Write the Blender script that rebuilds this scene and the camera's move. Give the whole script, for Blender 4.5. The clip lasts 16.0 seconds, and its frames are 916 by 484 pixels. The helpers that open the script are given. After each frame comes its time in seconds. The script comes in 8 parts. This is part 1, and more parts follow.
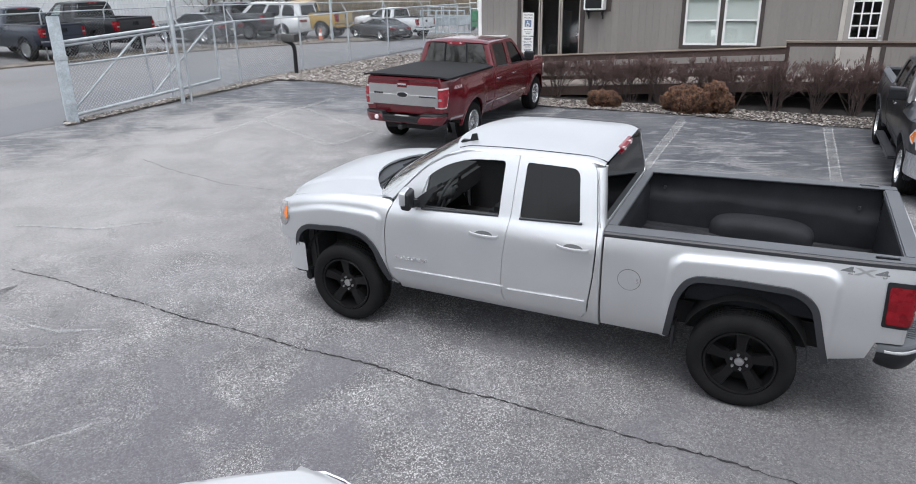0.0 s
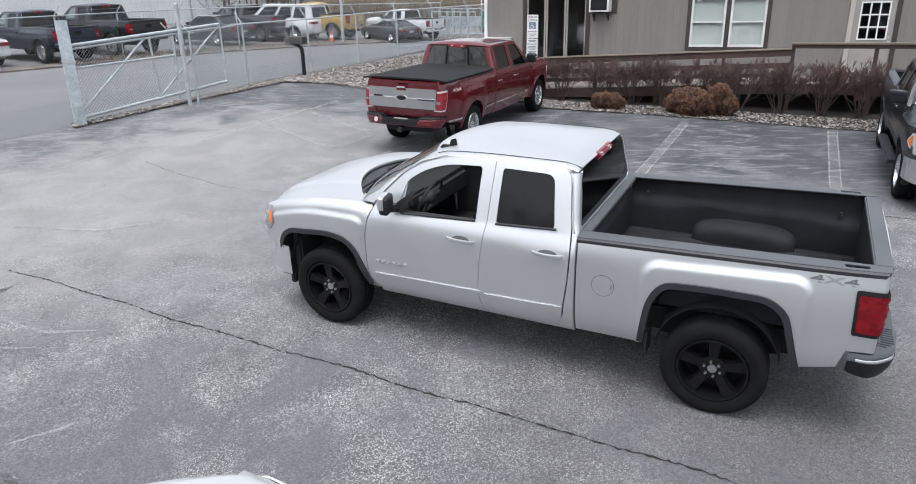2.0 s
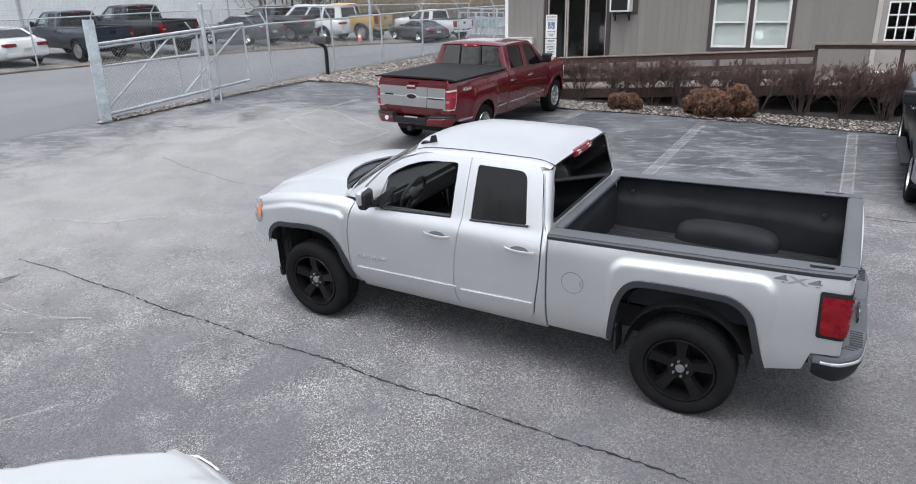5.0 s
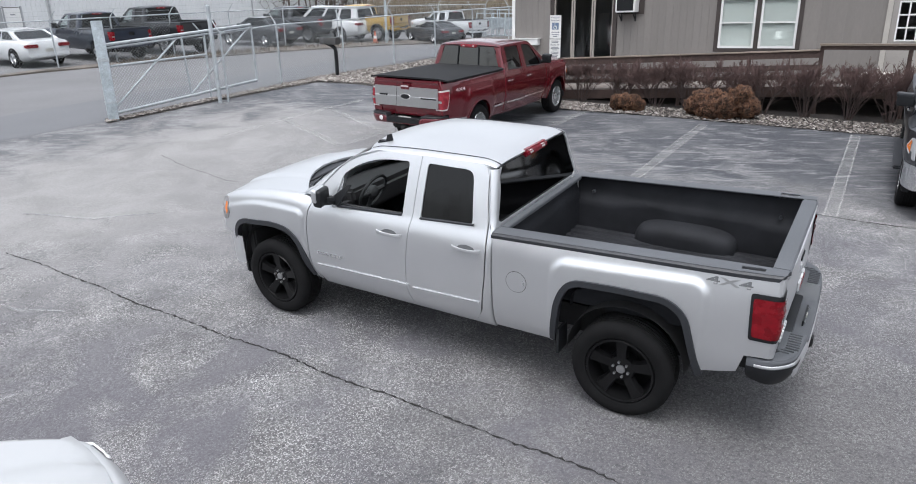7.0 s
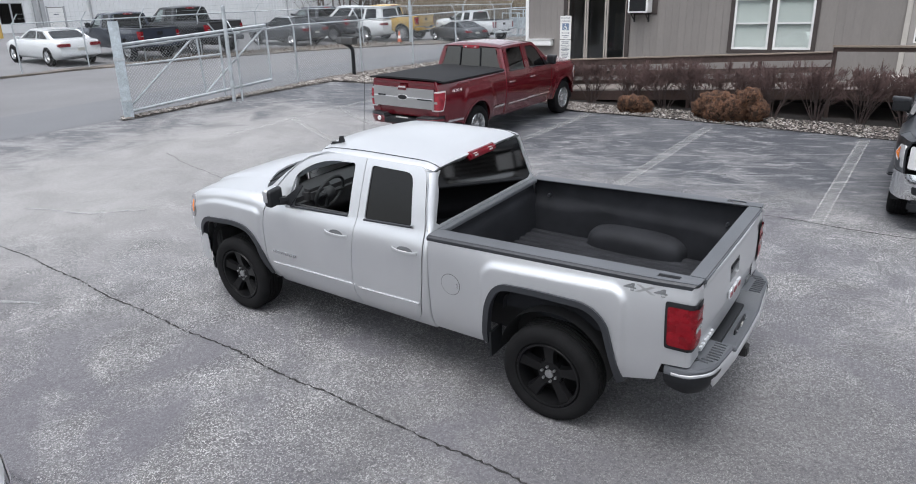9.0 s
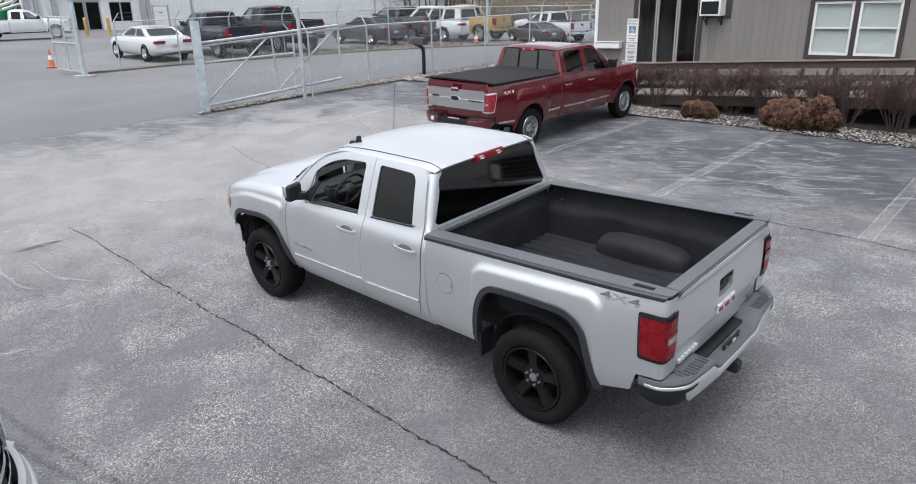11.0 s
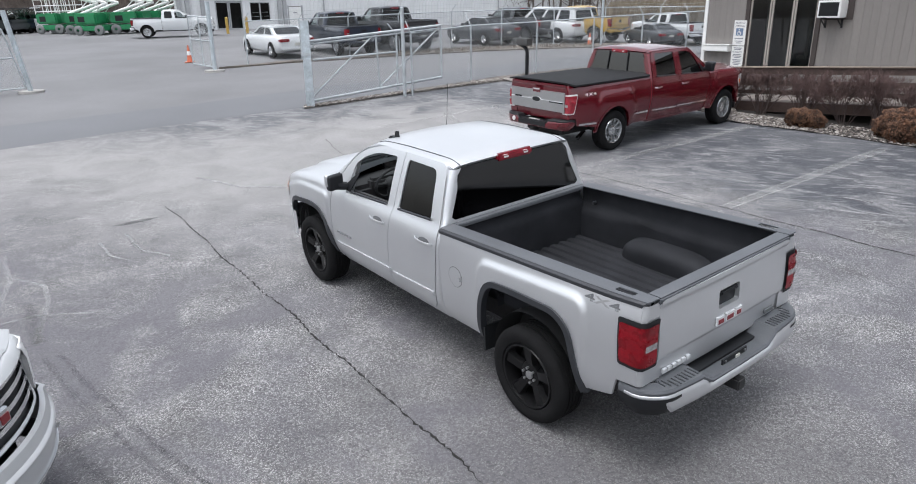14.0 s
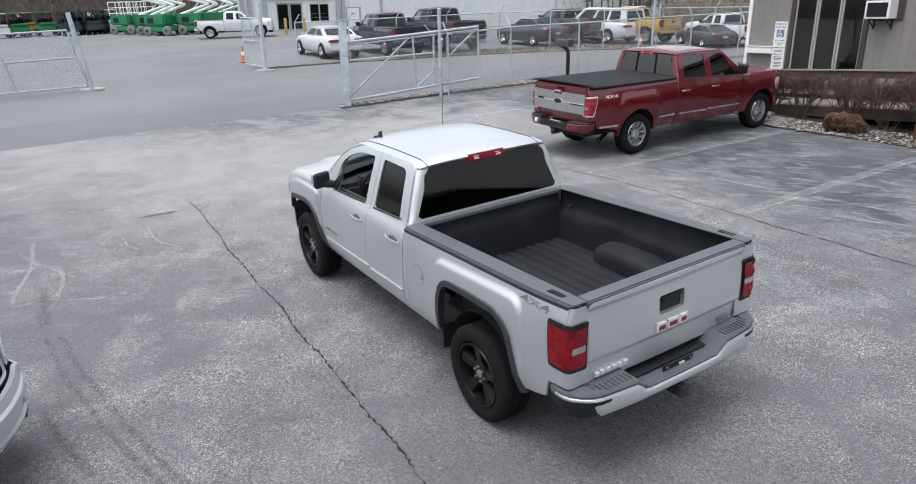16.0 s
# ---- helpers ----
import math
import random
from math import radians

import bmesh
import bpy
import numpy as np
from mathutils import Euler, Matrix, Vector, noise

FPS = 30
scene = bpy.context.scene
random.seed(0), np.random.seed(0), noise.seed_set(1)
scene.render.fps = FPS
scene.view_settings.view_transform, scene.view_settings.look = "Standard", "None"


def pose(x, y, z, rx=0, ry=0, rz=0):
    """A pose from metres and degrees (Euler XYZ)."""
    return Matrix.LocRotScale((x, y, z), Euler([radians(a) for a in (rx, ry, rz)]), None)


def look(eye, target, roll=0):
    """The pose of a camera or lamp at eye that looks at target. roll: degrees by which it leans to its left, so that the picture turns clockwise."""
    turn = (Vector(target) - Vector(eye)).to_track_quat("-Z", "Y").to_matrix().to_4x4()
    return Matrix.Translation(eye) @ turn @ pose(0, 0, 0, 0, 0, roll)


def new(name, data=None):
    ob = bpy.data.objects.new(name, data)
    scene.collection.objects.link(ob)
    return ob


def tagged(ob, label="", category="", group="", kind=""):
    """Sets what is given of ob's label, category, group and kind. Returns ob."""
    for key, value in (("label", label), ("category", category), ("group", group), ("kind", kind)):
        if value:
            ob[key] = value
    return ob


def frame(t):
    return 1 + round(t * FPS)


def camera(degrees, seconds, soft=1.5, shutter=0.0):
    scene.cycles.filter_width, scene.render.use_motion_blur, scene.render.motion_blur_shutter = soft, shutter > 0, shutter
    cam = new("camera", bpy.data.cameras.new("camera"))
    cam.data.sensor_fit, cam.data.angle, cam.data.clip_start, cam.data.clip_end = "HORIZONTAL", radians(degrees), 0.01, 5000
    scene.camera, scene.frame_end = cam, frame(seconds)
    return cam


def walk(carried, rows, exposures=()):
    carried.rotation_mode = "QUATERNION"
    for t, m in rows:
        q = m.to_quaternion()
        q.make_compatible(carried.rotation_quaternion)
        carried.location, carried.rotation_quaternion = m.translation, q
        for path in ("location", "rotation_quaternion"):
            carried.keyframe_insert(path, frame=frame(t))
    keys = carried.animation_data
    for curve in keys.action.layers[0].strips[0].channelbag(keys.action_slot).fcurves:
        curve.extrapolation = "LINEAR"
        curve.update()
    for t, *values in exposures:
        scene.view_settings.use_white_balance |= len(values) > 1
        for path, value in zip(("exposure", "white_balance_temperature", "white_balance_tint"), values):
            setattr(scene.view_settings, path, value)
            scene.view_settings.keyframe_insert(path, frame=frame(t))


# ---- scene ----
cam = camera(68.1, 16.0, 1.0)
PATH = [
    (0, (0.092, -0.064, 3.049), (0.054, 1.824, 2.391), -1.0),
    (0.5, (0.177, -0.069, 3.054), (0.131, 1.819, 2.395), -1.0),
    (1, (0.262, -0.066, 3.067), (0.204, 1.822, 2.41), -1.1),
    (1.5, (0.348, -0.073, 3.082), (0.276, 1.815, 2.426), -1.1),
    (2, (0.428, -0.074, 3.09), (0.344, 1.814, 2.434), -1.2),
    (2.5, (0.507, -0.085, 3.087), (0.413, 1.802, 2.431), -1.1),
    (3, (0.592, -0.099, 3.074), (0.486, 1.788, 2.42), -1.2),
    (3.5, (0.665, -0.109, 3.07), (0.543, 1.777, 2.417), -1.2),
    (6, (1.211, -0.113, 3.042), (0.991, 1.766, 2.392), -1.2),
    (6.5, (1.391, -0.102, 3.036), (1.154, 1.775, 2.388), -1.2),
    (7, (1.58, -0.078, 3.029), (1.325, 1.797, 2.382), -1.3),
    (7.5, (1.769, -0.047, 3.024), (1.498, 1.826, 2.377), -1.3),
    (8, (1.975, -0.016, 3.027), (1.678, 1.853, 2.38), -1.3),
    (8.5, (2.18, -0.001, 3.037), (1.853, 1.863, 2.39), -1.3),
    (10.8, (3.019, 0.051, 3.088), (2.468, 1.863, 2.444), -1.1),
    (11, (3.076, 0.058, 3.087), (2.49, 1.859, 2.444), -1.0),
    (11.5, (3.217, 0.081, 3.084), (2.559, 1.857, 2.442), -0.9),
    (12, (3.351, 0.108, 3.079), (2.63, 1.86, 2.438), -0.8),
    (12.5, (3.481, 0.144, 3.064), (2.702, 1.872, 2.425), -0.7),
    (13, (3.626, 0.181, 3.061), (2.797, 1.886, 2.424), -0.7),
    (13.5, (3.776, 0.223, 3.06), (2.91, 1.91, 2.424), -0.8),
    (14, (3.931, 0.263, 3.07), (3.03, 1.932, 2.434), -0.8),
    (14.5, (4.096, 0.321, 3.077), (3.159, 1.97, 2.443), -0.9),
    (15, (4.284, 0.4, 3.08), (3.311, 2.028, 2.446), -0.9),
    (15.5, (4.484, 0.482, 3.08), (3.476, 2.089, 2.447), -0.9),
    (16, (4.681, 0.592, 3.081), (3.633, 2.174, 2.449), -0.9),
]
walk(cam, [(t, look(eye, target, roll)) for t, eye, target, roll in PATH],
     [(0, 0.70, 6220, 10), (16, 0.70, 6220, 10)])
SKY, SUN = 0.165, 1.08

# ---- daylight: overcast ----
world = bpy.data.worlds.new("overcast")
scene.world = world
world.use_nodes = True
_n, _l = world.node_tree.nodes, world.node_tree.links
_sky = _n.new("ShaderNodeTexSky")
_sky.sky_type, _sky.sun_disc = "NISHITA", False
_sky.sun_elevation, _sky.sun_rotation = radians(70), radians(195)
_sky.dust_density, _sky.air_density = 4.0, 1.2
_hs = _n.new("ShaderNodeHueSaturation")
_hs.inputs["Saturation"].default_value = 0.22
_l.new(_sky.outputs[0], _hs.inputs["Color"])
_l.new(_hs.outputs[0], _n["Background"].inputs[0])
_n["Background"].inputs[1].default_value = SKY
sun = new("sun", bpy.data.lights.new("sun", "SUN"))
sun.data.energy, sun.data.angle, sun.data.color = SUN, radians(48), (1.0, 0.975, 0.95)
sun.matrix_world = look((-1, 0, 34), (0, 6, 0))


# ---- materials ----
def nodes_of(name):
    m = bpy.data.materials.new(name)
    m.use_nodes = True
    t = m.node_tree
    return m, t.nodes, t.links, t.nodes["Principled BSDF"]


def noise_node(n, l, vec, scale, detail=4, rough=0.55, dist=0.0):
    k = n.new("ShaderNodeTexNoise")
    k.inputs["Scale"].default_value, k.inputs["Detail"].default_value = scale, detail
    k.inputs["Roughness"].default_value, k.inputs["Distortion"].default_value = rough, dist
    l.new(vec, k.inputs["Vector"])
    return k.outputs["Fac"]


def ramp(n, l, fac, stops):
    r = n.new("ShaderNodeValToRGB")
    while len(r.color_ramp.elements) < len(stops):
        r.color_ramp.elements.new(0.5)
    for e, (p, c) in zip(r.color_ramp.elements, stops):
        e.position = p
        e.color = (c, c, c, 1) if isinstance(c, (int, float)) else (*c, 1)
    l.new(fac, r.inputs[0])
    return r.outputs[0]


def mix(n, l, fac, a, b, mode="MIX"):
    k = n.new("ShaderNodeMix")
    k.data_type, k.blend_type = "RGBA", mode
    for i, v in ((0, fac), (6, a), (7, b)):
        if isinstance(v, (int, float)):
            k.inputs[i].default_value = v if i == 0 else (v, v, v, 1)
        elif isinstance(v, tuple):
            k.inputs[i].default_value = (*v, 1)
        else:
            l.new(v, k.inputs[i])
    return k.outputs[2]


def math_node(n, l, op, a, b=0.0, clamp=False):
    k = n.new("ShaderNodeMath")
    k.operation, k.use_clamp = op, clamp
    for i, v in ((0, a), (1, b)):
        if isinstance(v, (int, float)):
            k.inputs[i].default_value = v
        else:
            l.new(v, k.inputs[i])
    return k.outputs[0]


def mat(name, c, rough=0.6, metal=0.0, var=0.15, scale=2.0, fine=40.0, bump=0.0, coat=0.0, stretch=(1, 1, 1), piece=0.0, spec=0.5, place=False):
    """A plain surface: base colour with a broad and a fine variation, and fine relief."""
    m, n, l, p = nodes_of(name)
    tc = n.new("ShaderNodeTexCoord")
    mp = n.new("ShaderNodeMapping")
    mp.inputs["Scale"].default_value = stretch
    l.new(n.new("ShaderNodeNewGeometry").outputs["Position"] if place else tc.outputs["Object"], mp.inputs[0])
    a = noise_node(n, l, mp.outputs[0], scale, 5)
    b = noise_node(n, l, mp.outputs[0], fine, 3)
    f = ramp(n, l, a, [(0.3, 1 - var), (0.7, 1 + var * 0.6)])
    g = ramp(n, l, b, [(0.3, 1 - var * 0.6), (0.7, 1 + var * 0.4)])
    col = mix(n, l, 1.0, mix(n, l, 1.0, c, f, "MULTIPLY"), g, "MULTIPLY")
    if piece:
        oi = n.new("ShaderNodeObjectInfo")
        col = mix(n, l, 1.0, col, ramp(n, l, oi.outputs["Random"], [(0, 1 - piece), (1, 1 + piece * 0.5)]), "MULTIPLY")
    l.new(col, p.inputs["Base Color"])
    r = n.new("ShaderNodeMapRange")
    r.inputs[3].default_value, r.inputs[4].default_value = max(rough - 0.08, 0.02), min(rough + 0.08, 1)
    l.new(a, r.inputs[0])
    l.new(r.outputs[0], p.inputs["Roughness"])
    p.inputs["Metallic"].default_value = metal
    p.inputs["Coat Weight"].default_value = coat
    p.inputs["Coat Roughness"].default_value = 0.06
    p.inputs["Specular IOR Level"].default_value = spec
    if bump:
        bp = n.new("ShaderNodeBump")
        bp.inputs["Strength"].default_value, bp.inputs["Distance"].default_value = 1.0, bump
        l.new(b, bp.inputs["Height"])
        l.new(bp.outputs[0], p.inputs["Normal"])
    return m


def glass(name, c, tint, ior=1.5, rough=0.015):
    """A dark or clear window pane: part of the light goes through, the surface mirrors."""
    m, n, l, p = nodes_of(name)
    p.inputs["Base Color"].default_value = (*c, 1)
    p.inputs["Roughness"].default_value = 0.02
    p.inputs["IOR"].default_value = 1.5
    tr = n.new("ShaderNodeBsdfTransparent")
    tr.inputs[0].default_value = (*tint, 1)
    gl = n.new("ShaderNodeBsdfGlossy")
    gl.inputs["Roughness"].default_value = rough
    fr = n.new("ShaderNodeFresnel")
    fr.inputs[0].default_value = ior
    mx = n.new("ShaderNodeMixShader")
    l.new(fr.outputs[0], mx.inputs[0])
    l.new(tr.outputs[0], mx.inputs[1])
    l.new(gl.outputs[0], mx.inputs[2])
    l.new(mx.outputs[0], n["Material Output"].inputs[0])
    return m


def lot_material():
    """Worn asphalt: grey aggregate, pale speckle, stains; dark sealer with pale scrape marks over the stalls."""
    m, n, l, p = nodes_of("worn_asphalt")
    tc = n.new("ShaderNodeTexCoord")
    v = tc.outputs["Object"]
    sx = n.new("ShaderNodeSeparateXYZ")
    l.new(v, sx.inputs[0])
    big = noise_node(n, l, v, 0.35, 6, 0.6, 0.4)
    mid = noise_node(n, l, v, 1.7, 7, 0.65)
    gri = noise_node(n, l, v, 38, 3, 0.7)
    spk = n.new("ShaderNodeTexVoronoi")
    spk.inputs["Scale"].default_value = 130
    l.new(v, spk.inputs["Vector"])
    # aggregate
    agg = mix(n, l, ramp(n, l, mid, [(0.34, 0.0), (0.70, 1.0)]), (0.128, 0.126, 0.129), (0.190, 0.186, 0.184))
    agg = mix(n, l, ramp(n, l, big, [(0.44, 0.0), (0.64, 0.75)]), agg, (0.095, 0.096, 0.105))
    pat = noise_node(n, l, v, 0.9, 5, 0.6, 0.8)
    agg = mix(n, l, 1.0, agg, ramp(n, l, pat, [(0.34, 0.63), (0.50, 0.935), (0.66, 1.20)]), "MULTIPLY")
    agg = mix(n, l, 1.0, agg, ramp(n, l, gri, [(0.30, 0.42), (0.70, 1.42)]), "MULTIPLY")
    light = math_node(n, l, "MULTIPLY", ramp(n, l, spk.outputs["Color"], [(0.66, 0.0), (0.80, 1.0)]), ramp(n, l, mid, [(0.35, 0.35), (0.6, 0.9)]))
    agg = mix(n, l, light, agg, (0.52, 0.516, 0.512))
    dark = math_node(n, l, "MULTIPLY", ramp(n, l, spk.outputs["Color"], [(0.14, 1.0), (0.30, 0.0)]), 0.75)
    agg = mix(n, l, dark, agg, (0.045, 0.045, 0.05))
    film = noise_node(n, l, v, 0.75, 8, 0.68, 1.1)
    # old parking film, thicker on the side of the parked row
    row = math_node(n, l, "MULTIPLY", math_node(n, l, "MULTIPLY", math_node(n, l, "SUBTRACT", -0.2, sx.outputs[0]), 0.5, True), math_node(n, l, "MULTIPLY", math_node(n, l, "SUBTRACT", 6.0, sx.outputs[1]), 0.4, True))
    thick = math_node(n, l, "ADD", film, math_node(n, l, "MULTIPLY", row, 0.15))
    agg = mix(n, l, ramp(n, l, thick, [(0.45, 0.0), (0.64, 0.82)]), agg, mix(n, l, 1.0, (0.098, 0.095, 0.107), ramp(n, l, gri, [(0.3, 0.80), (0.7, 1.18)]), "MULTIPLY"))
    # drag marks along the row of stalls
    mp = n.new("ShaderNodeMapping")
    mp.inputs["Rotation"].default_value = (0, 0, radians(22))
    mp.inputs["Scale"].default_value = (0.85, 2.7, 1)
    l.new(v, mp.inputs[0])
    strk = noise_node(n, l, mp.outputs[0], 1.25, 9, 0.68, 1.8)
    # bleached stretch towards the road
    wob = math_node(n, l, "MULTIPLY", math_node(n, l, "SUBTRACT", film, 0.5), 9.0)
    ya = math_node(n, l, "MULTIPLY", math_node(n, l, "ADD", math_node(n, l, "SUBTRACT", sx.outputs[1], 5.4), wob), 0.30, True)
    xa = math_node(n, l, "MULTIPLY", math_node(n, l, "SUBTRACT", -0.4, sx.outputs[0]), 0.22, True)
    ble = math_node(n, l, "MULTIPLY", math_node(n, l, "MULTIPLY", xa, ya), 0.85)
    agg = mix(n, l, ble, agg, mix(n, l, 1.0, mix(n, l, 1.0, (0.235, 0.230, 0.228), ramp(n, l, pat, [(0.34, 0.90), (0.50, 1.0), (0.64, 1.09)]), "MULTIPLY"), ramp(n, l, gri, [(0.3, 0.84), (0.7, 1.14)]), "MULTIPLY"))
    # a broad disc mixed darker towards its middle, its edge broken by noise
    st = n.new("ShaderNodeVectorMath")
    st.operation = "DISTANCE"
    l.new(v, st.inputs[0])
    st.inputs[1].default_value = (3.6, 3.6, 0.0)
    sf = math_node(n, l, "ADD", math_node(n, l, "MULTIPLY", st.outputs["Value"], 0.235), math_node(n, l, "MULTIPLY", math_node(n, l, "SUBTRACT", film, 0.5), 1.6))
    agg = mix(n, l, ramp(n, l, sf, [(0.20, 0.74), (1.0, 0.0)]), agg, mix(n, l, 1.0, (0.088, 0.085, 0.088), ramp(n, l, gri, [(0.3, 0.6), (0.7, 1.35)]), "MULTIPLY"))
    # sealer over the stalls: everything past a line that runs along the building
    d = math_node(n, l, "ADD", math_node(n, l, "MULTIPLY", sx.outputs[0], 0.391), math_node(n, l, "MULTIPLY", sx.outputs[1], 0.92))
    side = math_node(n, l, "MULTIPLY", math_node(n, l, "SUBTRACT", 1.0, sx.outputs[0]), 0.30, True)
    d = math_node(n, l, "SUBTRACT", math_node(n, l, "SUBTRACT", d, 11.35), math_node(n, l, "MULTIPLY", side, 2.6))
    d = math_node(n, l, "ADD", d, math_node(n, l, "MULTIPLY", math_node(n, l, "SUBTRACT", mid, 0.5), 5.0))
    mask = math_node(n, l, "MULTIPLY", d, 0.8, True)
    worn = noise_node(n, l, v, 0.8, 8, 0.7, 0.7)
    near = math_node(n, l, "SUBTRACT", 1.0, math_node(n, l, "MULTIPLY", d, 0.16, True), True)
    pale = math_node(n, l, "MULTIPLY", ramp(n, l, worn, [(0.48, 0.0), (0.64, 0.75)]), near)
    seal = mix(n, l, ramp(n, l, strk, [(0.49, 0.0), (0.56, 0.28), (0.62, 0.75), (0.70, 1.0)]), (0.047, 0.050, 0.059), (0.225, 0.225, 0.228))
    seal = mix(n, l, pale, seal, (0.235, 0.233, 0.235))
    seal = mix(n, l, 1.0, seal, ramp(n, l, gri, [(0.3, 0.62), (0.7, 1.32)]), "MULTIPLY")
    mask = math_node(n, l, "MULTIPLY", mask, ramp(n, l, big, [(0.38, 0.75), (0.5, 1.0)]))
    # the same sealer in a band along the lot's road edge
    e = math_node(n, l, "ADD", math_node(n, l, "MULTIPLY", sx.outputs[0], 0.897), math_node(n, l, "MULTIPLY", sx.outputs[1], -0.442))
    e = math_node(n, l, "SUBTRACT", math_node(n, l, "MULTIPLY", math_node(n, l, "SUBTRACT", film, 0.5), 9.0), math_node(n, l, "ADD", e, 15.47 - 3.3))
    band = math_node(n, l, "MULTIPLY", math_node(n, l, "MULTIPLY", e, 0.5, True), math_node(n, l, "MULTIPLY", math_node(n, l, "SUBTRACT", sx.outputs[1], 8.5), 0.25, True))
    mask = math_node(n, l, "MAXIMUM", mask, math_node(n, l, "MULTIPLY", band, 0.8))
    l.new(mix(n, l, mask, agg, seal), p.inputs["Base Color"])
    r = n.new("ShaderNodeMapRange")
    r.inputs[3].default_value, r.inputs[4].default_value = 0.92, 0.62
    l.new(mask, r.inputs[0])
    l.new(r.outputs[0], p.inputs["Roughness"])
    bp = n.new("ShaderNodeBump")
    bp.inputs["Strength"].default_value, bp.inputs["Distance"].default_value = 0.9, 0.006
    l.new(gri, bp.inputs["Height"])
    l.new(bp.outputs[0], p.inputs["Normal"])
    return m


def film_mat(name, c, rough, cover):
    """A thin patchy film on the asphalt that lets it show through."""
    m, n, l, p = nodes_of(name)
    tc = n.new("ShaderNodeTexCoord")
    f = noise_node(n, l, tc.outputs["Object"], 9, 6, 0.7)
    a = math_node(n, l, "MULTIPLY", ramp(n, l, f, [(0.36, 0.25), (0.62, 1.0)]), cover)
    p.inputs["Base Color"].default_value = (*c, 1)
    p.inputs["Roughness"].default_value = rough
    l.new(a, p.inputs["Alpha"])
    return m


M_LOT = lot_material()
M_ROAD = mat("road_asphalt", (0.152, 0.152, 0.157), 0.9, var=0.2, scale=0.25, fine=30, bump=0.003)
M_LANE = mat("newer_asphalt", (0.128, 0.131, 0.140), 0.9, var=0.12, scale=0.3, fine=30, bump=0.003)
M_LINE = film_mat("worn_line_paint", (0.48, 0.48, 0.47), 0.85, 0.38)
M_OLDLINE = film_mat("rubbed_line_paint", (0.40, 0.40, 0.39), 0.85, 0.24)
M_FAINT = film_mat("filled_crack", (0.07, 0.068, 0.066), 0.9, 0.55)
M_CRACK = mat("crack_dirt", (0.016, 0.015, 0.015), 0.95, var=0.4)
M_OIL = film_mat("oil_stain", (0.05, 0.05, 0.053), 0.5, 0.62)
M_SCRAPE = film_mat("pale_scrape", (0.40, 0.40, 0.405), 0.9, 0.17)
M_TRACK = film_mat("tyre_track", (0.07, 0.07, 0.075), 0.8, 0.09)
M_PATCH = mat("pale_concrete_patch", (0.38, 0.37, 0.35), 0.9, var=0.3)
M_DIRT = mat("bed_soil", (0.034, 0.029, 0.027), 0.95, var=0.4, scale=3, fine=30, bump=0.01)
M_GRAVELSOIL = mat("gravel_soil", (0.20, 0.185, 0.17), 0.95, var=0.4, scale=3, fine=40, bump=0.01)
M_SIDING = mat("taupe_siding", (0.210, 0.194, 0.182), 0.75, var=0.07, scale=1.0, fine=14, bump=0.002, stretch=(1.6, 1.6, 0.5), piece=0.05, place=True)
M_BROWN = mat("dark_brown_trim", (0.045, 0.035, 0.032), 0.6, var=0.2)
M_WHITE = mat("white_trim", (0.74, 0.74, 0.73), 0.5, var=0.06)
M_BLIND = mat("window_blind", (0.80, 0.83, 0.80), 0.7, var=0.05, scale=1.0, stretch=(0.5, 0.5, 6))
M_TIMBER = mat("weathered_timber", (0.25, 0.20, 0.16), 0.8, var=0.3, scale=2, fine=25, stretch=(0.4, 4, 4), bump=0.003, piece=0.15)
M_DECK = mat("grey_deck_timber", (0.19, 0.165, 0.150), 0.85, var=0.3, scale=2, fine=25, stretch=(4, 0.4, 4), bump=0.003, piece=0.15)
M_STAINED = mat("stained_timber", (0.078, 0.050, 0.042), 0.75, var=0.3, scale=2, fine=25, bump=0.003, piece=0.15)
M_GALV = mat("galvanised_steel", (0.44, 0.47, 0.49), 0.6, metal=0.2, var=0.25, scale=5, fine=40)
M_GALVW = mat("galvanised_post", (0.47, 0.52, 0.55), 0.6, metal=0.25, var=0.3, scale=3, fine=30)
M_WIRE = mat("fence_wire", (0.42, 0.44, 0.45), 0.5, metal=0.5, var=0.1)
M_BLACKPL = mat("black_plastic", (0.014, 0.015, 0.017), 0.5, var=0.2, spec=0.3)
M_SIGN = mat("sign_white", (0.72, 0.72, 0.70), 0.5, var=0.08)
M_SIGNINK = mat("sign_ink", (0.16, 0.17, 0.20), 0.6, var=0.1)
M_SIGNBLUE = mat("sign_symbol", (0.14, 0.20, 0.30), 0.6, var=0.1)
M_DARKROOM = mat("dark_room", (0.10, 0.115, 0.12), 0.9)
# colour of the shade below ramp and landing, not of real boards
M_RAMPSHADE = mat("ramp_shade_black", (0.032, 0.029, 0.028), 0.95, var=0.3)
M_PANE = glass("window_glass", (0.02, 0.02, 0.02), (0.78, 0.82, 0.82), 1.85)
M_TWIG = mat("bare_twig", (0.085, 0.062, 0.058), 0.9, var=0.3, scale=3)
M_TWIGTIP = mat("reddish_twig", (0.115, 0.073, 0.067), 0.9, var=0.3, scale=3)
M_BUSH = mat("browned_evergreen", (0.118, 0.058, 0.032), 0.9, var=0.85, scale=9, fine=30)
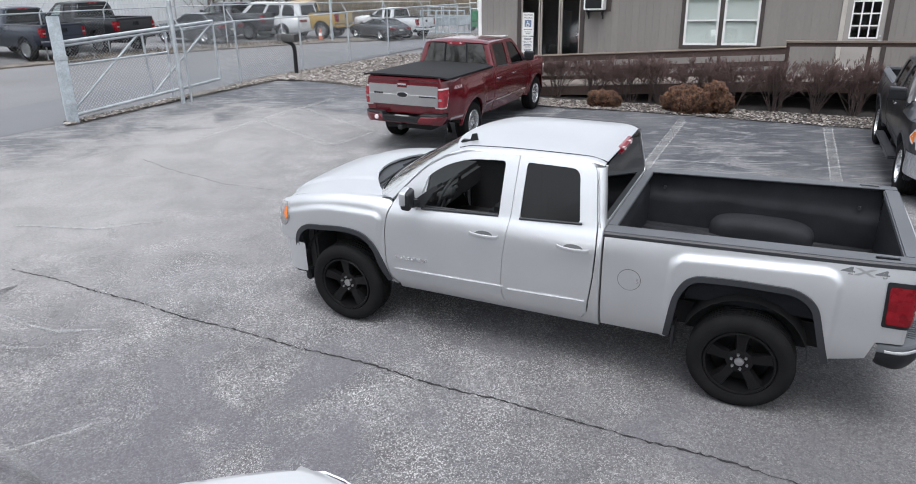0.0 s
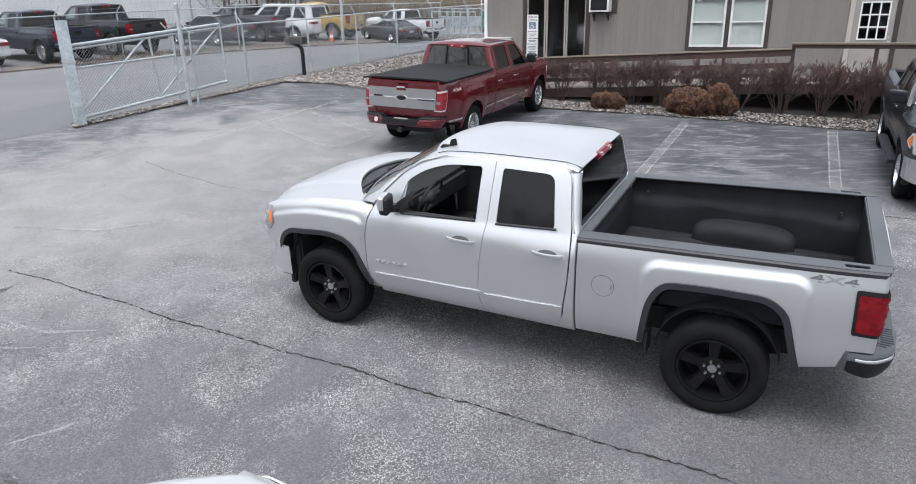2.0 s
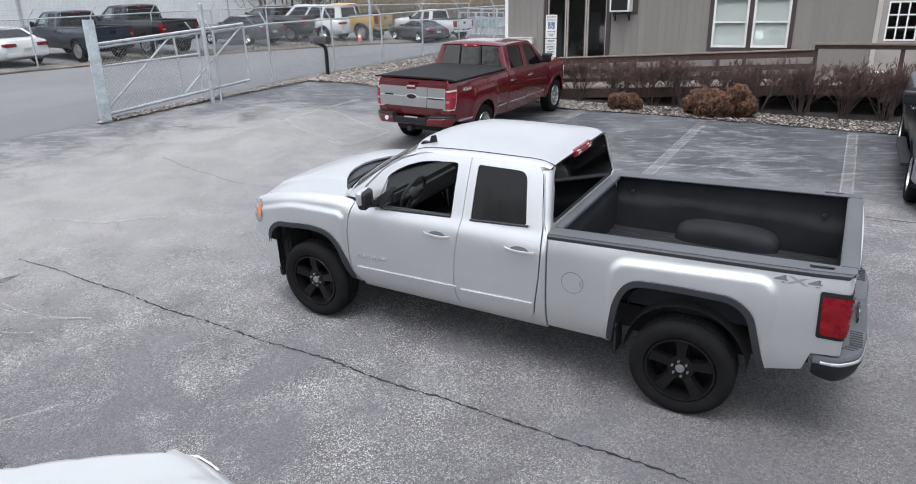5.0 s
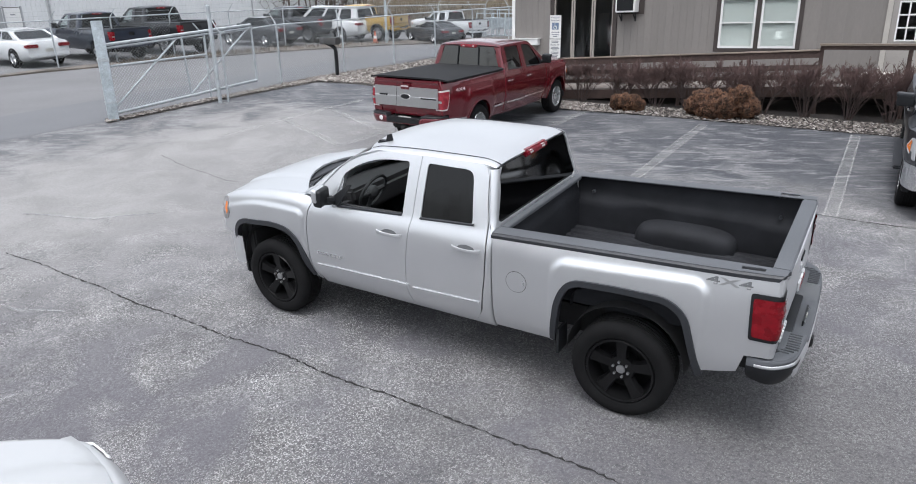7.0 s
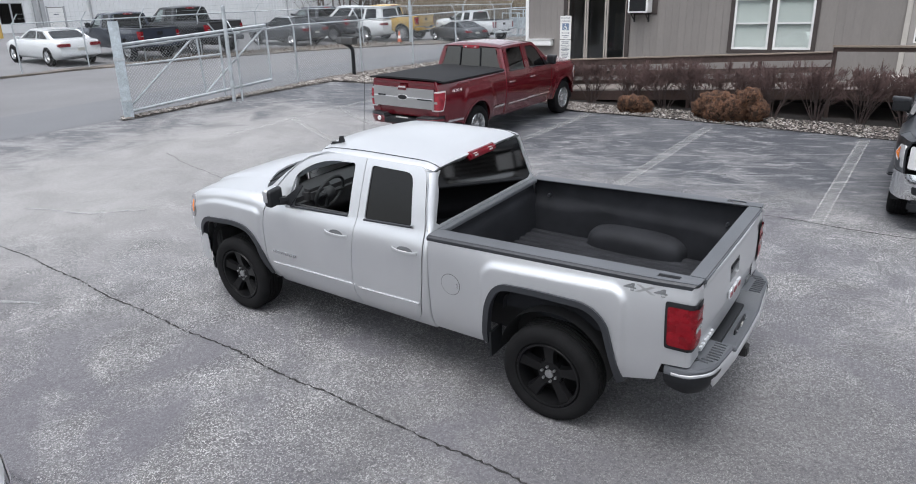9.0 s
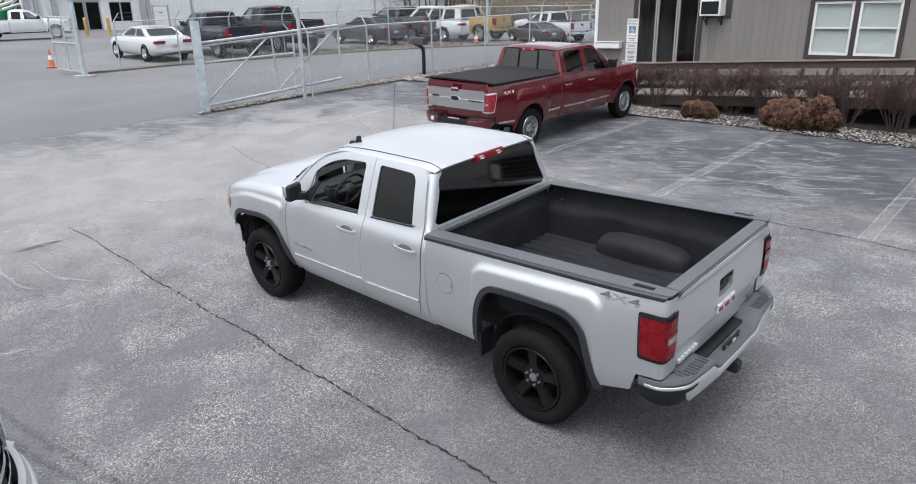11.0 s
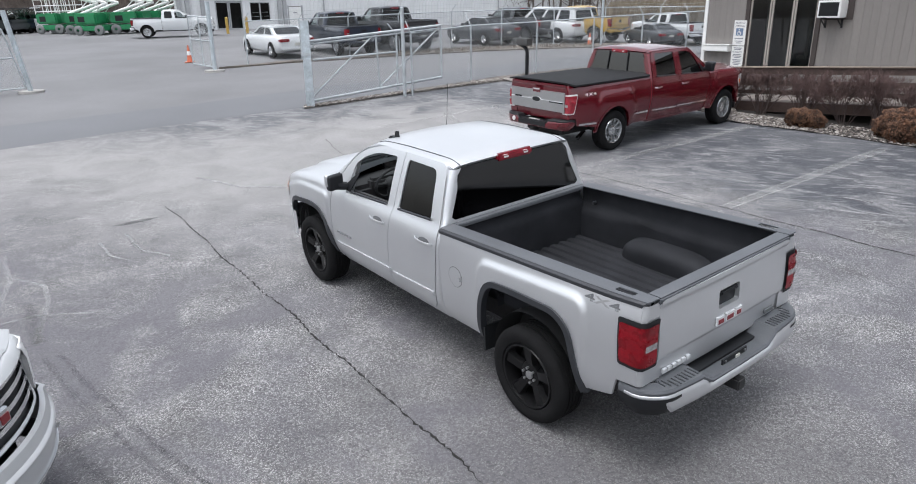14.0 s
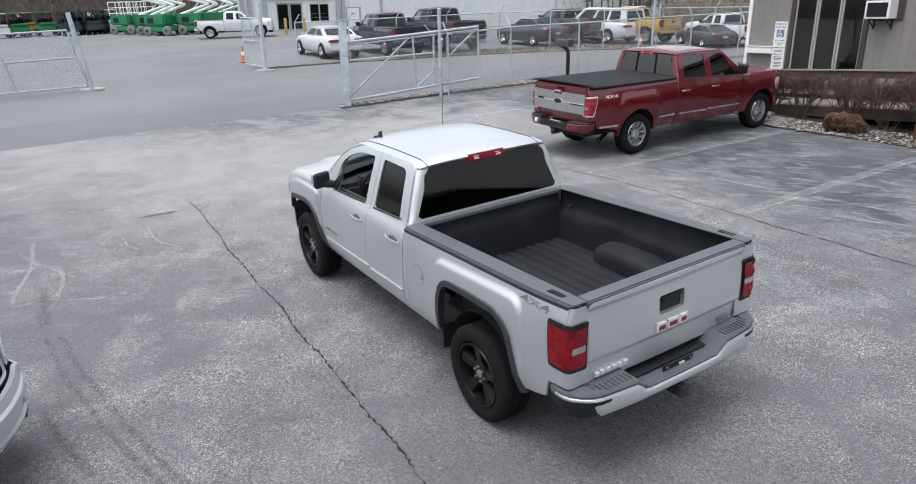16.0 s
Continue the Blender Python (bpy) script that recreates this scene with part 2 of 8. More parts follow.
# darker copy of the foliage brown: the bush's inner shade put into colour
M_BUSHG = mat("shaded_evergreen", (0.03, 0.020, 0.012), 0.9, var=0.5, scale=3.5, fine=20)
M_ORANGE = mat("cone_orange", (0.60, 0.16, 0.085), 0.55, var=0.2)
M_METALWALL = mat("grey_metal_cladding", (0.66, 0.67, 0.68), 0.55, var=0.08, scale=0.6, fine=6)
M_CLADDARK = mat("grey_metal_trim", (0.34, 0.35, 0.36), 0.55, var=0.1)
M_GREEN = mat("lift_green", (0.015, 0.20, 0.075), 0.5, var=0.2)
M_WOODS = mat("far_woods", (0.105, 0.085, 0.075), 0.95, var=0.5, scale=0.5, fine=6)
M_REED = mat("dry_reeds", (0.25, 0.21, 0.155), 0.95, var=0.35, scale=1.5, fine=12)
M_VERGE = mat("verge_litter", (0.145, 0.128, 0.112), 0.95, var=0.5, scale=1.2, fine=14, bump=0.01)
M_WEED = mat("dry_weeds", (0.15, 0.125, 0.098), 0.95, var=0.4, scale=2, fine=20)
M_ROOF = mat("roof_shingle", (0.10, 0.095, 0.09), 0.9, var=0.3)


# ---- mesh helpers ----
def part(name, bm, material, parent=None, label="", angle=38, kind=""):
    """Links a bmesh as one mesh object under a thing or a part."""
    lim = radians(angle)
    bm.normal_update()
    for f in bm.faces:
        f.smooth = True
    for e in bm.edges:
        if len(e.link_faces) == 2 and e.calc_face_angle(0) > lim:
            e.smooth = False
    me = bpy.data.meshes.new(name)
    bm.to_mesh(me)
    bm.free()
    for m in material if isinstance(material, (list, tuple)) else (material,):
        me.materials.append(m)
    ob = new(name, me)
    ob.parent = parent
    if label or kind:
        tagged(ob, label, kind=kind)
    return ob


def box(bm, x0, x1, y0, y1, z0, z1, m=None, bevel=0.0):
    """A box with optional bevelled edges, added to bm."""
    vs = [bm.verts.new((x, y, z)) for x in (x0, x1) for y in (y0, y1) for z in (z0, z1)]
    fs = [bm.faces.new([vs[i] for i in q]) for q in ((0, 1, 3, 2), (4, 6, 7, 5), (0, 4, 5, 1), (2, 3, 7, 6), (0, 2, 6, 4), (1, 5, 7, 3))]
    if bevel:
        es = list({e for f in fs for e in f.edges})
        r = bmesh.ops.bevel(bm, geom=es, offset=bevel, segments=2, affect="EDGES")
        vs = list({v for f in r["faces"] for v in f.verts} | {v for v in vs if v.is_valid})
    if m is not None:
        for v in vs:
            v.co = m @ v.co
    return vs


def tube(bm, a, b, r, n=8, r2=None, caps=True):
    """A straight round bar from a to b."""
    a, b = Vector(a), Vector(b)
    d = (b - a).normalized()
    u = d.orthogonal().normalized()
    w = d.cross(u)
    r2 = r if r2 is None else r2
    ra = [bm.verts.new(a + r * (math.cos(k * math.tau / n) * u + math.sin(k * math.tau / n) * w)) for k in range(n)]
    rb = [bm.verts.new(b + r2 * (math.cos(k * math.tau / n) * u + math.sin(k * math.tau / n) * w)) for k in range(n)]
    for k in range(n):
        bm.faces.new((ra[k], ra[(k + 1) % n], rb[(k + 1) % n], rb[k]))
    if caps:
        bm.faces.new(ra[::-1])
        bm.faces.new(rb)


def bm_box(*a, **k):
    bm = bmesh.new()
    box(bm, *a, **k)
    return bm


def bm_tube(*a, **k):
    bm = bmesh.new()
    tube(bm, *a, **k)
    return bm


def fillet(pts, r, n=4, closed=True):
    """The polygon with its corners rounded; r a number or one radius a corner."""
    out, k = [], len(pts)
    rs = r if isinstance(r, (list, tuple)) else [r] * k
    for i in range(k):
        p = Vector(pts[i])
        if not closed and i in (0, k - 1) or rs[i] <= 0:
            out.append(tuple(p))
            continue
        a, b = Vector(pts[i - 1]), Vector(pts[(i + 1) % k])
        ua, ub = (a - p), (b - p)
        q = min(rs[i], ua.length * 0.48, ub.length * 0.48)
        s, e = p + ua.normalized() * q, p + ub.normalized() * q
        for j in range(n + 1):
            t = j / n
            out.append(tuple((1 - t) ** 2 * s + 2 * t * (1 - t) * p + t * t * e))
    return out


def sheet(outline, holes, fn, du, dv, rim=None, flip=False):
    """A curved panel: a flat outline with holes, cut into a grid and bent by fn(a, b); rim turns its edges in by a vector."""
    bm = bmesh.new()
    for loop in [outline, *holes]:
        vs = [bm.verts.new((a, b, 0)) for a, b in loop]
        for i in range(len(vs)):
            bm.edges.new((vs[i], vs[(i + 1) % len(vs)]))
    bmesh.ops.triangle_fill(bm, use_beauty=True, use_dissolve=False, edges=bm.edges[:], normal=(0, 0, 1))
    xs, ys = [v.co.x for v in bm.verts], [v.co.y for v in bm.verts]
    for lo, hi, st, no in ((min(xs), max(xs), du, (1, 0, 0)), (min(ys), max(ys), dv, (0, 1, 0))):
        k = int((hi - lo) / st)
        for i in range(1, k + 1):
            c = lo + (hi - lo) * i / (k + 1)
            bmesh.ops.bisect_plane(bm, geom=bm.verts[:] + bm.edges[:] + bm.faces[:], dist=1e-5, plane_co=Vector(no) * c, plane_no=no)
    for f in bm.faces:
        f.normal_update()
        if f.normal.z < 0:
            f.normal_flip()
    for v in bm.verts:
        v.co = Vector(fn(v.co.x, v.co.y))
    if rim is not None:
        es = [e for e in bm.edges if e.is_boundary]
        r = bmesh.ops.extrude_edge_only(bm, edges=es)
        for v in r["geom"]:
            if isinstance(v, bmesh.types.BMVert):
                v.co += Vector(rim)
    if flip:
        bmesh.ops.reverse_faces(bm, faces=bm.faces[:])
    return bm


def lathe(bm, prof, n=32, c=(0, 0, 0)):
    """A ring turned about the y axis from (radius, y) pairs."""
    rings = [[bm.verts.new((c[0] + r * math.cos(k * math.tau / n), c[1] + y, c[2] + r * math.sin(k * math.tau / n))) for k in range(n)] for r, y in prof]
    for a, b in zip(rings, rings[1:]):
        for k in range(n):
            bm.faces.new((a[k], a[(k + 1) % n], b[(k + 1) % n], b[k]))
    return rings


def thing(name, label, category, m=None, group="", kind=""):
    ob = tagged(new(name), label, category, group, kind)
    if m is not None:
        ob.matrix_basis = m
    return ob


# ---- the lie of the land ----
def soft(d, w=4.0):
    return (d + math.sqrt(d * d + w * w)) / 2


def land(x, y):
    """The lot climbs gently away from the camera, more on the road's side; the yard behind lies flatter."""
    y = max(y, -60)
    rise = 12 - soft(20 - soft(y + 2, 2), 3)
    side = 1 - soft(12 - soft(x + 11, 3), 1)
    return -0.2 + 0.041 * y - 0.0018 * side * rise + 0.55 * (1 - math.exp(-soft(-x - 17) / 22)) - 0.041 * soft(y - 42)


def stand(x, y, yaw, up=0.0):
    """A pose on the ground, turned by yaw degrees and leaning with the slope."""
    nz = Vector((land(x - 1, y) - land(x + 1, y), land(x, y - 1) - land(x, y + 1), 2)).normalized()
    fx = Vector((math.cos(radians(yaw)), math.sin(radians(yaw)), 0))
    fy = nz.cross(fx).normalized()
    fx = fy.cross(nz)
    m = Matrix((fx, fy, nz)).transposed().to_4x4()
    m.translation = (x, y, land(x, y) + up)
    return m


def draped(poly, up, step=1.0):
    """A flat polygon laid over the land."""
    return sheet(poly, [], lambda a, b: (a, b, land(a, b) + up), step, step)



# ---- ground ----
bm = bmesh.new()
ys_ = [-300, -60, -40, -20, -10, -6] + list(range(-4, 62, 2)) + [65, 70, 80, 100, 130, 170, 250, 400, 900]
xs_ = [-900, -300, -200, -150, -120, -100, -80, -65, -55, -46, -39, -33, -29, -26] + list(range(-24, 16, 2)) + [18, 24, 30, 40, 60, 120, 300, 900]
gv = [[bm.verts.new((x, y, land(x, y) - 0.030)) for x in xs_] for y in ys_]
for i in range(len(ys_) - 1):
    for j in range(len(xs_) - 1):
        bm.faces.new((gv[i][j], gv[i][j + 1], gv[i + 1][j + 1], gv[i + 1][j]))
ground = tagged(part("ground", bm, M_ROAD), "smooth grey asphalt of the road and the yard", "ground", kind="structure")

LOT = [(-17.0, -5.0), (-13.29, 8.02), (-11.56, 11.62), (-9.42, 15.51), (-7.87, 18.68), (-6.08, 22.58), (-4.51, 22.01), (-3.27, 21.09), (-1.08, 19.91), (14.0, 14.0), (40, 2), (40, -40), (-30, -40)]
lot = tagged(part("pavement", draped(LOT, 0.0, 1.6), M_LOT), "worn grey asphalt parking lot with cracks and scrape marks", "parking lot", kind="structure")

LANE = [(-18.2, -8), (-13.37, 7.97), (-11.61, 11.62), (-9.46, 15.55), (-7.91, 18.72), (-6.16, 22.84), (-4.85, 27.19), (-2.80, 31.83), (1.72, 40.98)]
LANEO = [(-23.0, -8), (-17.19, 8.45), (-15.34, 11.48), (-13.34, 14.68), (-11.55, 18.67), (-9.64, 23.19), (-7.96, 27.48), (-5.98, 32.43), (-1.52, 41.56)]
tagged(part("road", draped(LANE + LANEO[::-1], -.006, 1.0), M_LANE), "darker newer asphalt lane of the road along the lot", "road", kind="structure")


def strip(path, width, up, name, material, parent, label="", jag=0.0, taper=False):
    """A narrow band along a path on the ground."""
    bm, rows = bmesh.new(), []
    for i, (x, y) in enumerate(path):
        a, b = Vector(path[max(i - 1, 0)]), Vector(path[min(i + 1, len(path) - 1)])
        d = (b - a).normalized()
        w = width * (0.5 + (random.uniform(-jag, jag) if jag else 0))
        if taper and i in (0, len(path) - 1):
            w *= 0.2
        rows.append([bm.verts.new((x + s * w * d.y, y - s * w * d.x, land(x, y) + up)) for s in (1, -1)])
    for a, b in zip(rows, rows[1:]):
        bm.faces.new((a[0], b[0], b[1], a[1]))
    return part(name, bm, material, parent, label)


def wander(points, step, amp):
    """A jagged path through points."""
    out = []
    for a, b in zip(points, points[1:]):
        a, b = Vector(a), Vector(b)
        k = max(int((b - a).length / step), 1)
        nrm = Vector((-(b - a).y, (b - a).x)).normalized()
        for i in range(k):
            t = i / k
            out.append(tuple(a.lerp(b, t) + nrm * (random.uniform(-amp, amp) + 2.5 * amp * math.sin(5 * (a.lerp(b, t)).x) * 0.5)))
    out.append(tuple(points[-1]))
    return out


CRACK = [(-5.50, 7.53), (-3.93, 6.80), (-3.06, 6.34), (-2.16, 5.91), (-1.36, 5.55), (-0.54, 5.16), (0.07, 4.84), (0.63, 4.59), (1.01, 4.42), (1.39, 4.19), (1.89, 3.99), (2.60, 3.60), (3.33, 3.17), (4.3, 2.7)]
strip(wander(CRACK, 0.035, 0.012), 0.015, 0.004, "crack", M_CRACK, lot, "dark jagged crack in the asphalt", 0.42, True)
strip(wander([(-1.40, 12.49), (0.74, 11.84), (2.81, 10.88), (5.37, 9.65), (9.5, 7.6)], 0.06, 0.012), 0.022, 0.004, "crack", M_CRACK, lot, jag=0.3)
strip(wander([(-6.14, 12.54), (-4.91, 11.54), (-4.00, 10.95), (-3.15, 10.61)], 0.1, 0.015), 0.017, 0.004, "crack", M_FAINT, lot, jag=0.4)


def blot(x, y, rx, ry, yaw, name, material, up=0.005, seed=0, label=""):
    """A stain with an uneven edge."""
    pts = []
    for k in range(36):
        a = k * math.tau / 36
        r = 1 + 0.22 * noise.noise((math.cos(a) * 1.6 + seed * 7, math.sin(a) * 1.6, seed))
        px, py = rx * r * math.cos(a), ry * r * math.sin(a)
        c, s = math.cos(radians(yaw)), math.sin(radians(yaw))
        pts.append((x + px * c - py * s, y + px * s + py * c))
    return part(name, sheet(pts, [], lambda a, b: (a, b, land(a, b) + up), 50, 50), material, lot, label)


blot(-5.26, 6.76, 0.30, 0.075, 62, "oil_stain", M_OIL, seed=1, label="dark oil stain")
blot(3.03, 2.93, 0.20, 0.09, 60, "oil_stain", M_OIL, seed=2)
blot(2.86, 3.27, 0.13, 0.08, 20, "oil_stain", M_OIL, seed=3)


def smear(points, width, name, material, amp=0.02, layers=3):
    """A soft-edged mark: films of shrinking width laid on one another."""
    path = wander(points, 0.05, amp)
    for k in range(layers):
        strip(path, width * (1 - k / (layers + 0.6)), 0.005 + 0.004 * k, name, material, lot, jag=0.25)


for pts, w in (([(-3.61, 3.75), (-3.51, 4.02), (-3.30, 4.18), (-3.15, 4.29), (-2.89, 4.48)], .07), ([(-5.74, 5.04), (-4.92, 4.64), (-4.16, 4.11), (-3.71, 3.80)], .08),
               ([(-5.56, 4.77), (-4.80, 4.59), (-4.19, 4.65), (-3.83, 4.47), (-3.42, 4.14), (-2.76, 3.68)], .08), ([(-4.93, 5.90), (-4.34, 5.65), (-3.96, 5.66)], .06),
               ([(-4.49, 6.10), (-4.02, 5.95), (-3.58, 5.98)], .06), ([(-4.92, 6.32), (-4.18, 6.01), (-3.51, 5.95)], .06),
               ([(-6.38, 9.00), (-5.13, 8.84), (-4.32, 9.13)], .08), ([(2.16, 12.70), (3.36, 12.33), (4.77, 11.97)], .07)):
    smear(pts, w, "scrape_mark", M_SCRAPE, 0.012)
for pts, w in (([(-2.46, 3.55), (-1.44, 3.23), (-0.46, 2.99), (0.46, 2.82), (1.31, 2.72)], .05), ([(-2.38, 3.66), (-1.34, 3.35), (-0.35, 3.11), (0.54, 2.92), (1.32, 2.83)], .05),
               ([(-1.08, 2.82), (-0.41, 2.68), (0.11, 2.59)], .06), ([(-3.87, 4.24), (-3.30, 3.96), (-2.80, 3.72)], .12)):
    smear(pts, w * 1.5, "tyre_track", M_TRACK, 0.003)

# parking lines: a rubbed stripe whose edges are still bright
def stall_line(a, b, width=.17, edge=.03):
    a, b = Vector(a), Vector(b)
    d = (b - a).normalized()
    nrm = Vector((d.y, -d.x))
    for o, w, mt, up in ((0, width, M_OLDLINE, .004), (-width / 2, edge, M_LINE, .008), (width / 2, edge, M_LINE, .008)):
        strip([tuple(a.lerp(b, i / 40) + nrm * o) for i in range(41)], w, up, "line_marking", mt, lot, jag=.12 if o else .03)


stall_line((2.80, 10.90), (5.08, 15.95))
stall_line((5.52, 9.58), (7.92, 14.86))
stall_line((0.10, 12.50), (2.54, 17.72))
stall_line((-1.73, 13.07), (-1.05, 14.55))
for a, b in (((-4.40, 17.90), (-2.08, 15.0)), ((-5.05, 16.36), (-2.71, 13.59)), ((-2.08, 15.0), (-2.71, 13.59)), ((-5.70, 14.20), (-3.70, 19.2))):
    stall_line(a, b, .15, .035)


# ---- stones, soil and verge ----
def stones(name, poly_pts, count, r0, r1, label, seed):
    """Loose stones scattered in a band given as rows of (left, right) ground points."""
    rnd = random.Random(seed)
    verts, faces = [], []
    base = [(1, 0, 0), (-1, 0, 0), (0, 1, 0), (0, -1, 0), (0, 0, 1), (0, 0, -1), (.6, .6, .5), (-.6, .6, .5), (.6, -.6, .5), (-.6, -.6, .5)]
    tri = [(0, 6, 8), (6, 2, 7), (7, 1, 9), (9, 3, 8), (6, 4, 8), (6, 7, 4), (7, 9, 4), (9, 8, 4), (0, 2, 6), (2, 1, 7), (1, 3, 9), (3, 0, 8)]
    for _ in range(count):
        k = rnd.random() * (len(poly_pts) - 1)
        i = int(k)
        (a, b), (c, d) = poly_pts[i], poly_pts[i + 1]
        t, u = k - i, rnd.random()
        x0, y0 = a[0] + (c[0] - a[0]) * t, a[1] + (c[1] - a[1]) * t
        x1, y1 = b[0] + (d[0] - b[0]) * t, b[1] + (d[1] - b[1]) * t
        x, y = x0 + (x1 - x0) * u, y0 + (y1 - y0) * u
        r = rnd.uniform(r0, r1)
        e = Euler((rnd.uniform(-.4, .4), rnd.uniform(-.4, .4), rnd.uniform(0, 6.3))).to_matrix()
        sc = Vector((r * rnd.uniform(.8, 1.5), r, r * rnd.uniform(.45, .8)))
        o = len(verts)
        for p in base:
            q = e @ Vector((p[0] * sc.x * rnd.uniform(.8, 1.1), p[1] * sc.y * rnd.uniform(.8, 1.1), p[2] * sc.z))
            verts.append((x + q.x, y + q.y, land(x, y) + 0.03 + r * 0.25 + q.z))
        faces += [(o + f[0], o + f[1], o + f[2]) for f in tri]
    me = bpy.data.meshes.new(name)
    me.from_pydata(verts, [], faces)
    me.materials.append(M_STONES)
    ob = tagged(new(name, me), label, "stones", kind="stuff")
    return ob


def stone_material():
    m, n, l, p = nodes_of("river_stones")
    g = n.new("ShaderNodeNewGeometry")
    c = ramp(n, l, g.outputs["Random Per Island"], [(0.0, (0.07, 0.058, 0.052)), (0.4, (0.155, 0.136, 0.122)), (0.75, (0.25, 0.225, 0.205)), (1.0, (0.42, 0.40, 0.375))])
    tc = n.new("ShaderNodeTexCoord")
    c = mix(n, l, 1.0, c, ramp(n, l, noise_node(n, l, tc.outputs["Object"], 30), [(0.3, 0.7), (0.7, 1.15)]), "MULTIPLY")
    l.new(c, p.inputs["Base Color"])
    p.inputs["Roughness"].default_value = 0.85
    return m


M_STONES = stone_material()
BED = [(1.87, 18.13), (2.19, 17.86), (3.97, 17.13), (6.39, 15.89), (8.74, 14.68), (12.5, 13.3), (16, 11.6)]
BEDB = [(1.94, 22.00), (3.11, 21.55), (5.27, 20.73), (7.84, 19.71), (10.44, 18.73), (14.31, 17.18), (18, 16.2)]
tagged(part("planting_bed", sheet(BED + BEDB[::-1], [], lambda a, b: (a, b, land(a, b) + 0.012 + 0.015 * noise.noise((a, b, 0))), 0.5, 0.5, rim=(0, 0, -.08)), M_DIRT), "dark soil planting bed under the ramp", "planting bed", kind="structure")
stones("bed_stones", [((a[0] - 0.03 * (b[0] - a[0]), a[1] - 0.03 * (b[1] - a[1])), (a[0] + 0.27 * (b[0] - a[0]), a[1] + 0.27 * (b[1] - a[1]))) for a, b in zip(BED, BEDB)], 6500, 0.013, 0.035, "pale grey and tan river stones edging the planting bed", 3)
GRAV = [((-9.16, 15.45), (-9.40, 15.68)), ((-8.42, 17.17), (-8.71, 17.35)), ((-7.83, 18.69), (-8.12, 18.91)), ((-7.08, 20.36), (-7.51, 20.57)), ((-6.17, 22.47), (-6.68, 22.94)), ((-4.51, 22.10), (-5.95, 24.60)), ((-3.27, 21.18), (-4.41, 27.38)), ((-1.91, 20.45), (-2.92, 30.11)), ((-0.22, 20.01), (-1.25, 30.87)), ((0.73, 19.64), (0.03, 23.09)), ((1.97, 18.18), (1.56, 22.27))]
gp = [a for a, b in GRAV] + [b for a, b in GRAV][::-1]
tagged(part("gravel_bed", sheet(gp, [], lambda a, b: (a, b, land(a, b) + 0.012), 0.6, 0.6, rim=(0, 0, -.08)), M_GRAVELSOIL), "strip of soil and gravel along the fence", "gravel", kind="structure")
stones("gravel_stones", GRAV[:5], 2200, 0.022, 0.055, "loose pale stones along the foot of the fence", 5)
stones("gravel_stones", GRAV[4:], 9000, 0.025, 0.06, "loose pale stones beside the lot and the building", 6)

# far verge: dry weeds under the far fence
VERGE = [(-19.23, 22.39), (-18.12, 24.69), (-16.13, 27.10), (-13.92, 29.89), (-11.19, 32.53), (-7.09, 35.74), (4.64, 42.00)]
VERGEB = [(-19.48, 22.04), (-18.68, 24.90), (-17.09, 28.04), (-15.05, 31.15), (-12.46, 34.11), (-7.66, 37.45), (3.72, 45.17)]
tagged(part("verge", sheet(VERGE + VERGEB[::-1], [], lambda a, b: (a, b, land(a, b) + 0.03 + 0.05 * noise.noise((a * .7, b * .7, 2))), 1, 1, rim=(0, 0, -.2)), M_VERGE), "strip of dead weeds under the far fence", "verge", kind="structure")


def blades(name, bands, count, h0, h1, label, material, seed, w=0.02):
    """Dry stalks standing in a band."""
    rnd = random.Random(seed)
    verts, faces = [], []
    for _ in range(count):
        k = rnd.random() * (len(bands) - 1)
        i = int(k)
        t, u = k - i, rnd.random()
        (a, b), (c, d) = bands[i], bands[i + 1]
        x = (a[0] + (c[0] - a[0]) * t) * (1 - u) + (b[0] + (d[0] - b[0]) * t) * u
        y = (a[1] + (c[1] - a[1]) * t) * (1 - u) + (b[1] + (d[1] - b[1]) * t) * u
        z, h, an = land(x, y), rnd.uniform(h0, h1), rnd.uniform(0, 6.3)
        dx, dy = w * math.cos(an), w * math.sin(an)
        lx, ly = rnd.gauss(0, .25) * h, rnd.gauss(0, .25) * h
        o = len(verts)
        verts += [(x - dx, y - dy, z), (x + dx, y + dy, z), (x + lx * .5 + dx * .7, y + ly * .5 + dy * .7, z + h * .6), (x + lx, y + ly, z + h), (x + lx * .5 - dx * .7, y + ly * .5 - dy * .7, z + h * .6)]
        faces += [(o, o + 1, o + 2, o + 3, o + 4)]
    me = bpy.data.meshes.new(name)
    me.from_pydata(verts, [], faces)
    me.materials.append(material)
    return tagged(new(name, me), label, "weeds", kind="stuff")


blades("dry_weeds", list(zip(VERGE, VERGEB))[2:6], 1500, 0.04, 0.22, "dead tan weeds and grass along the far fence", M_WEED, 11)


# ---- office building ----
BX, BY, BZ, BA, BS = 3.55, 21.06, 0.143, -22.6, 0.953
BF = pose(BX, BY, BZ, 0, 0, BA) @ Matrix.Scale(BS, 4)          # x along the facade, -y out of it, z up
BZ0, BZ1 = -0.2, 4.2
S0, S1 = -3.55, 16.0
OPEN = [(-2.12, -0.15, 1.44, 3.75), (2.90, 5.02, 1.80, 3.22), (7.12, 8.06, 1.05, 3.10)]


def in_frame(name, bm, material, label="", parent=None, kind=""):
    ob = part(name, bm, material, parent, label, kind=kind)
    if parent is None:
        ob.matrix_basis = BF
    return ob


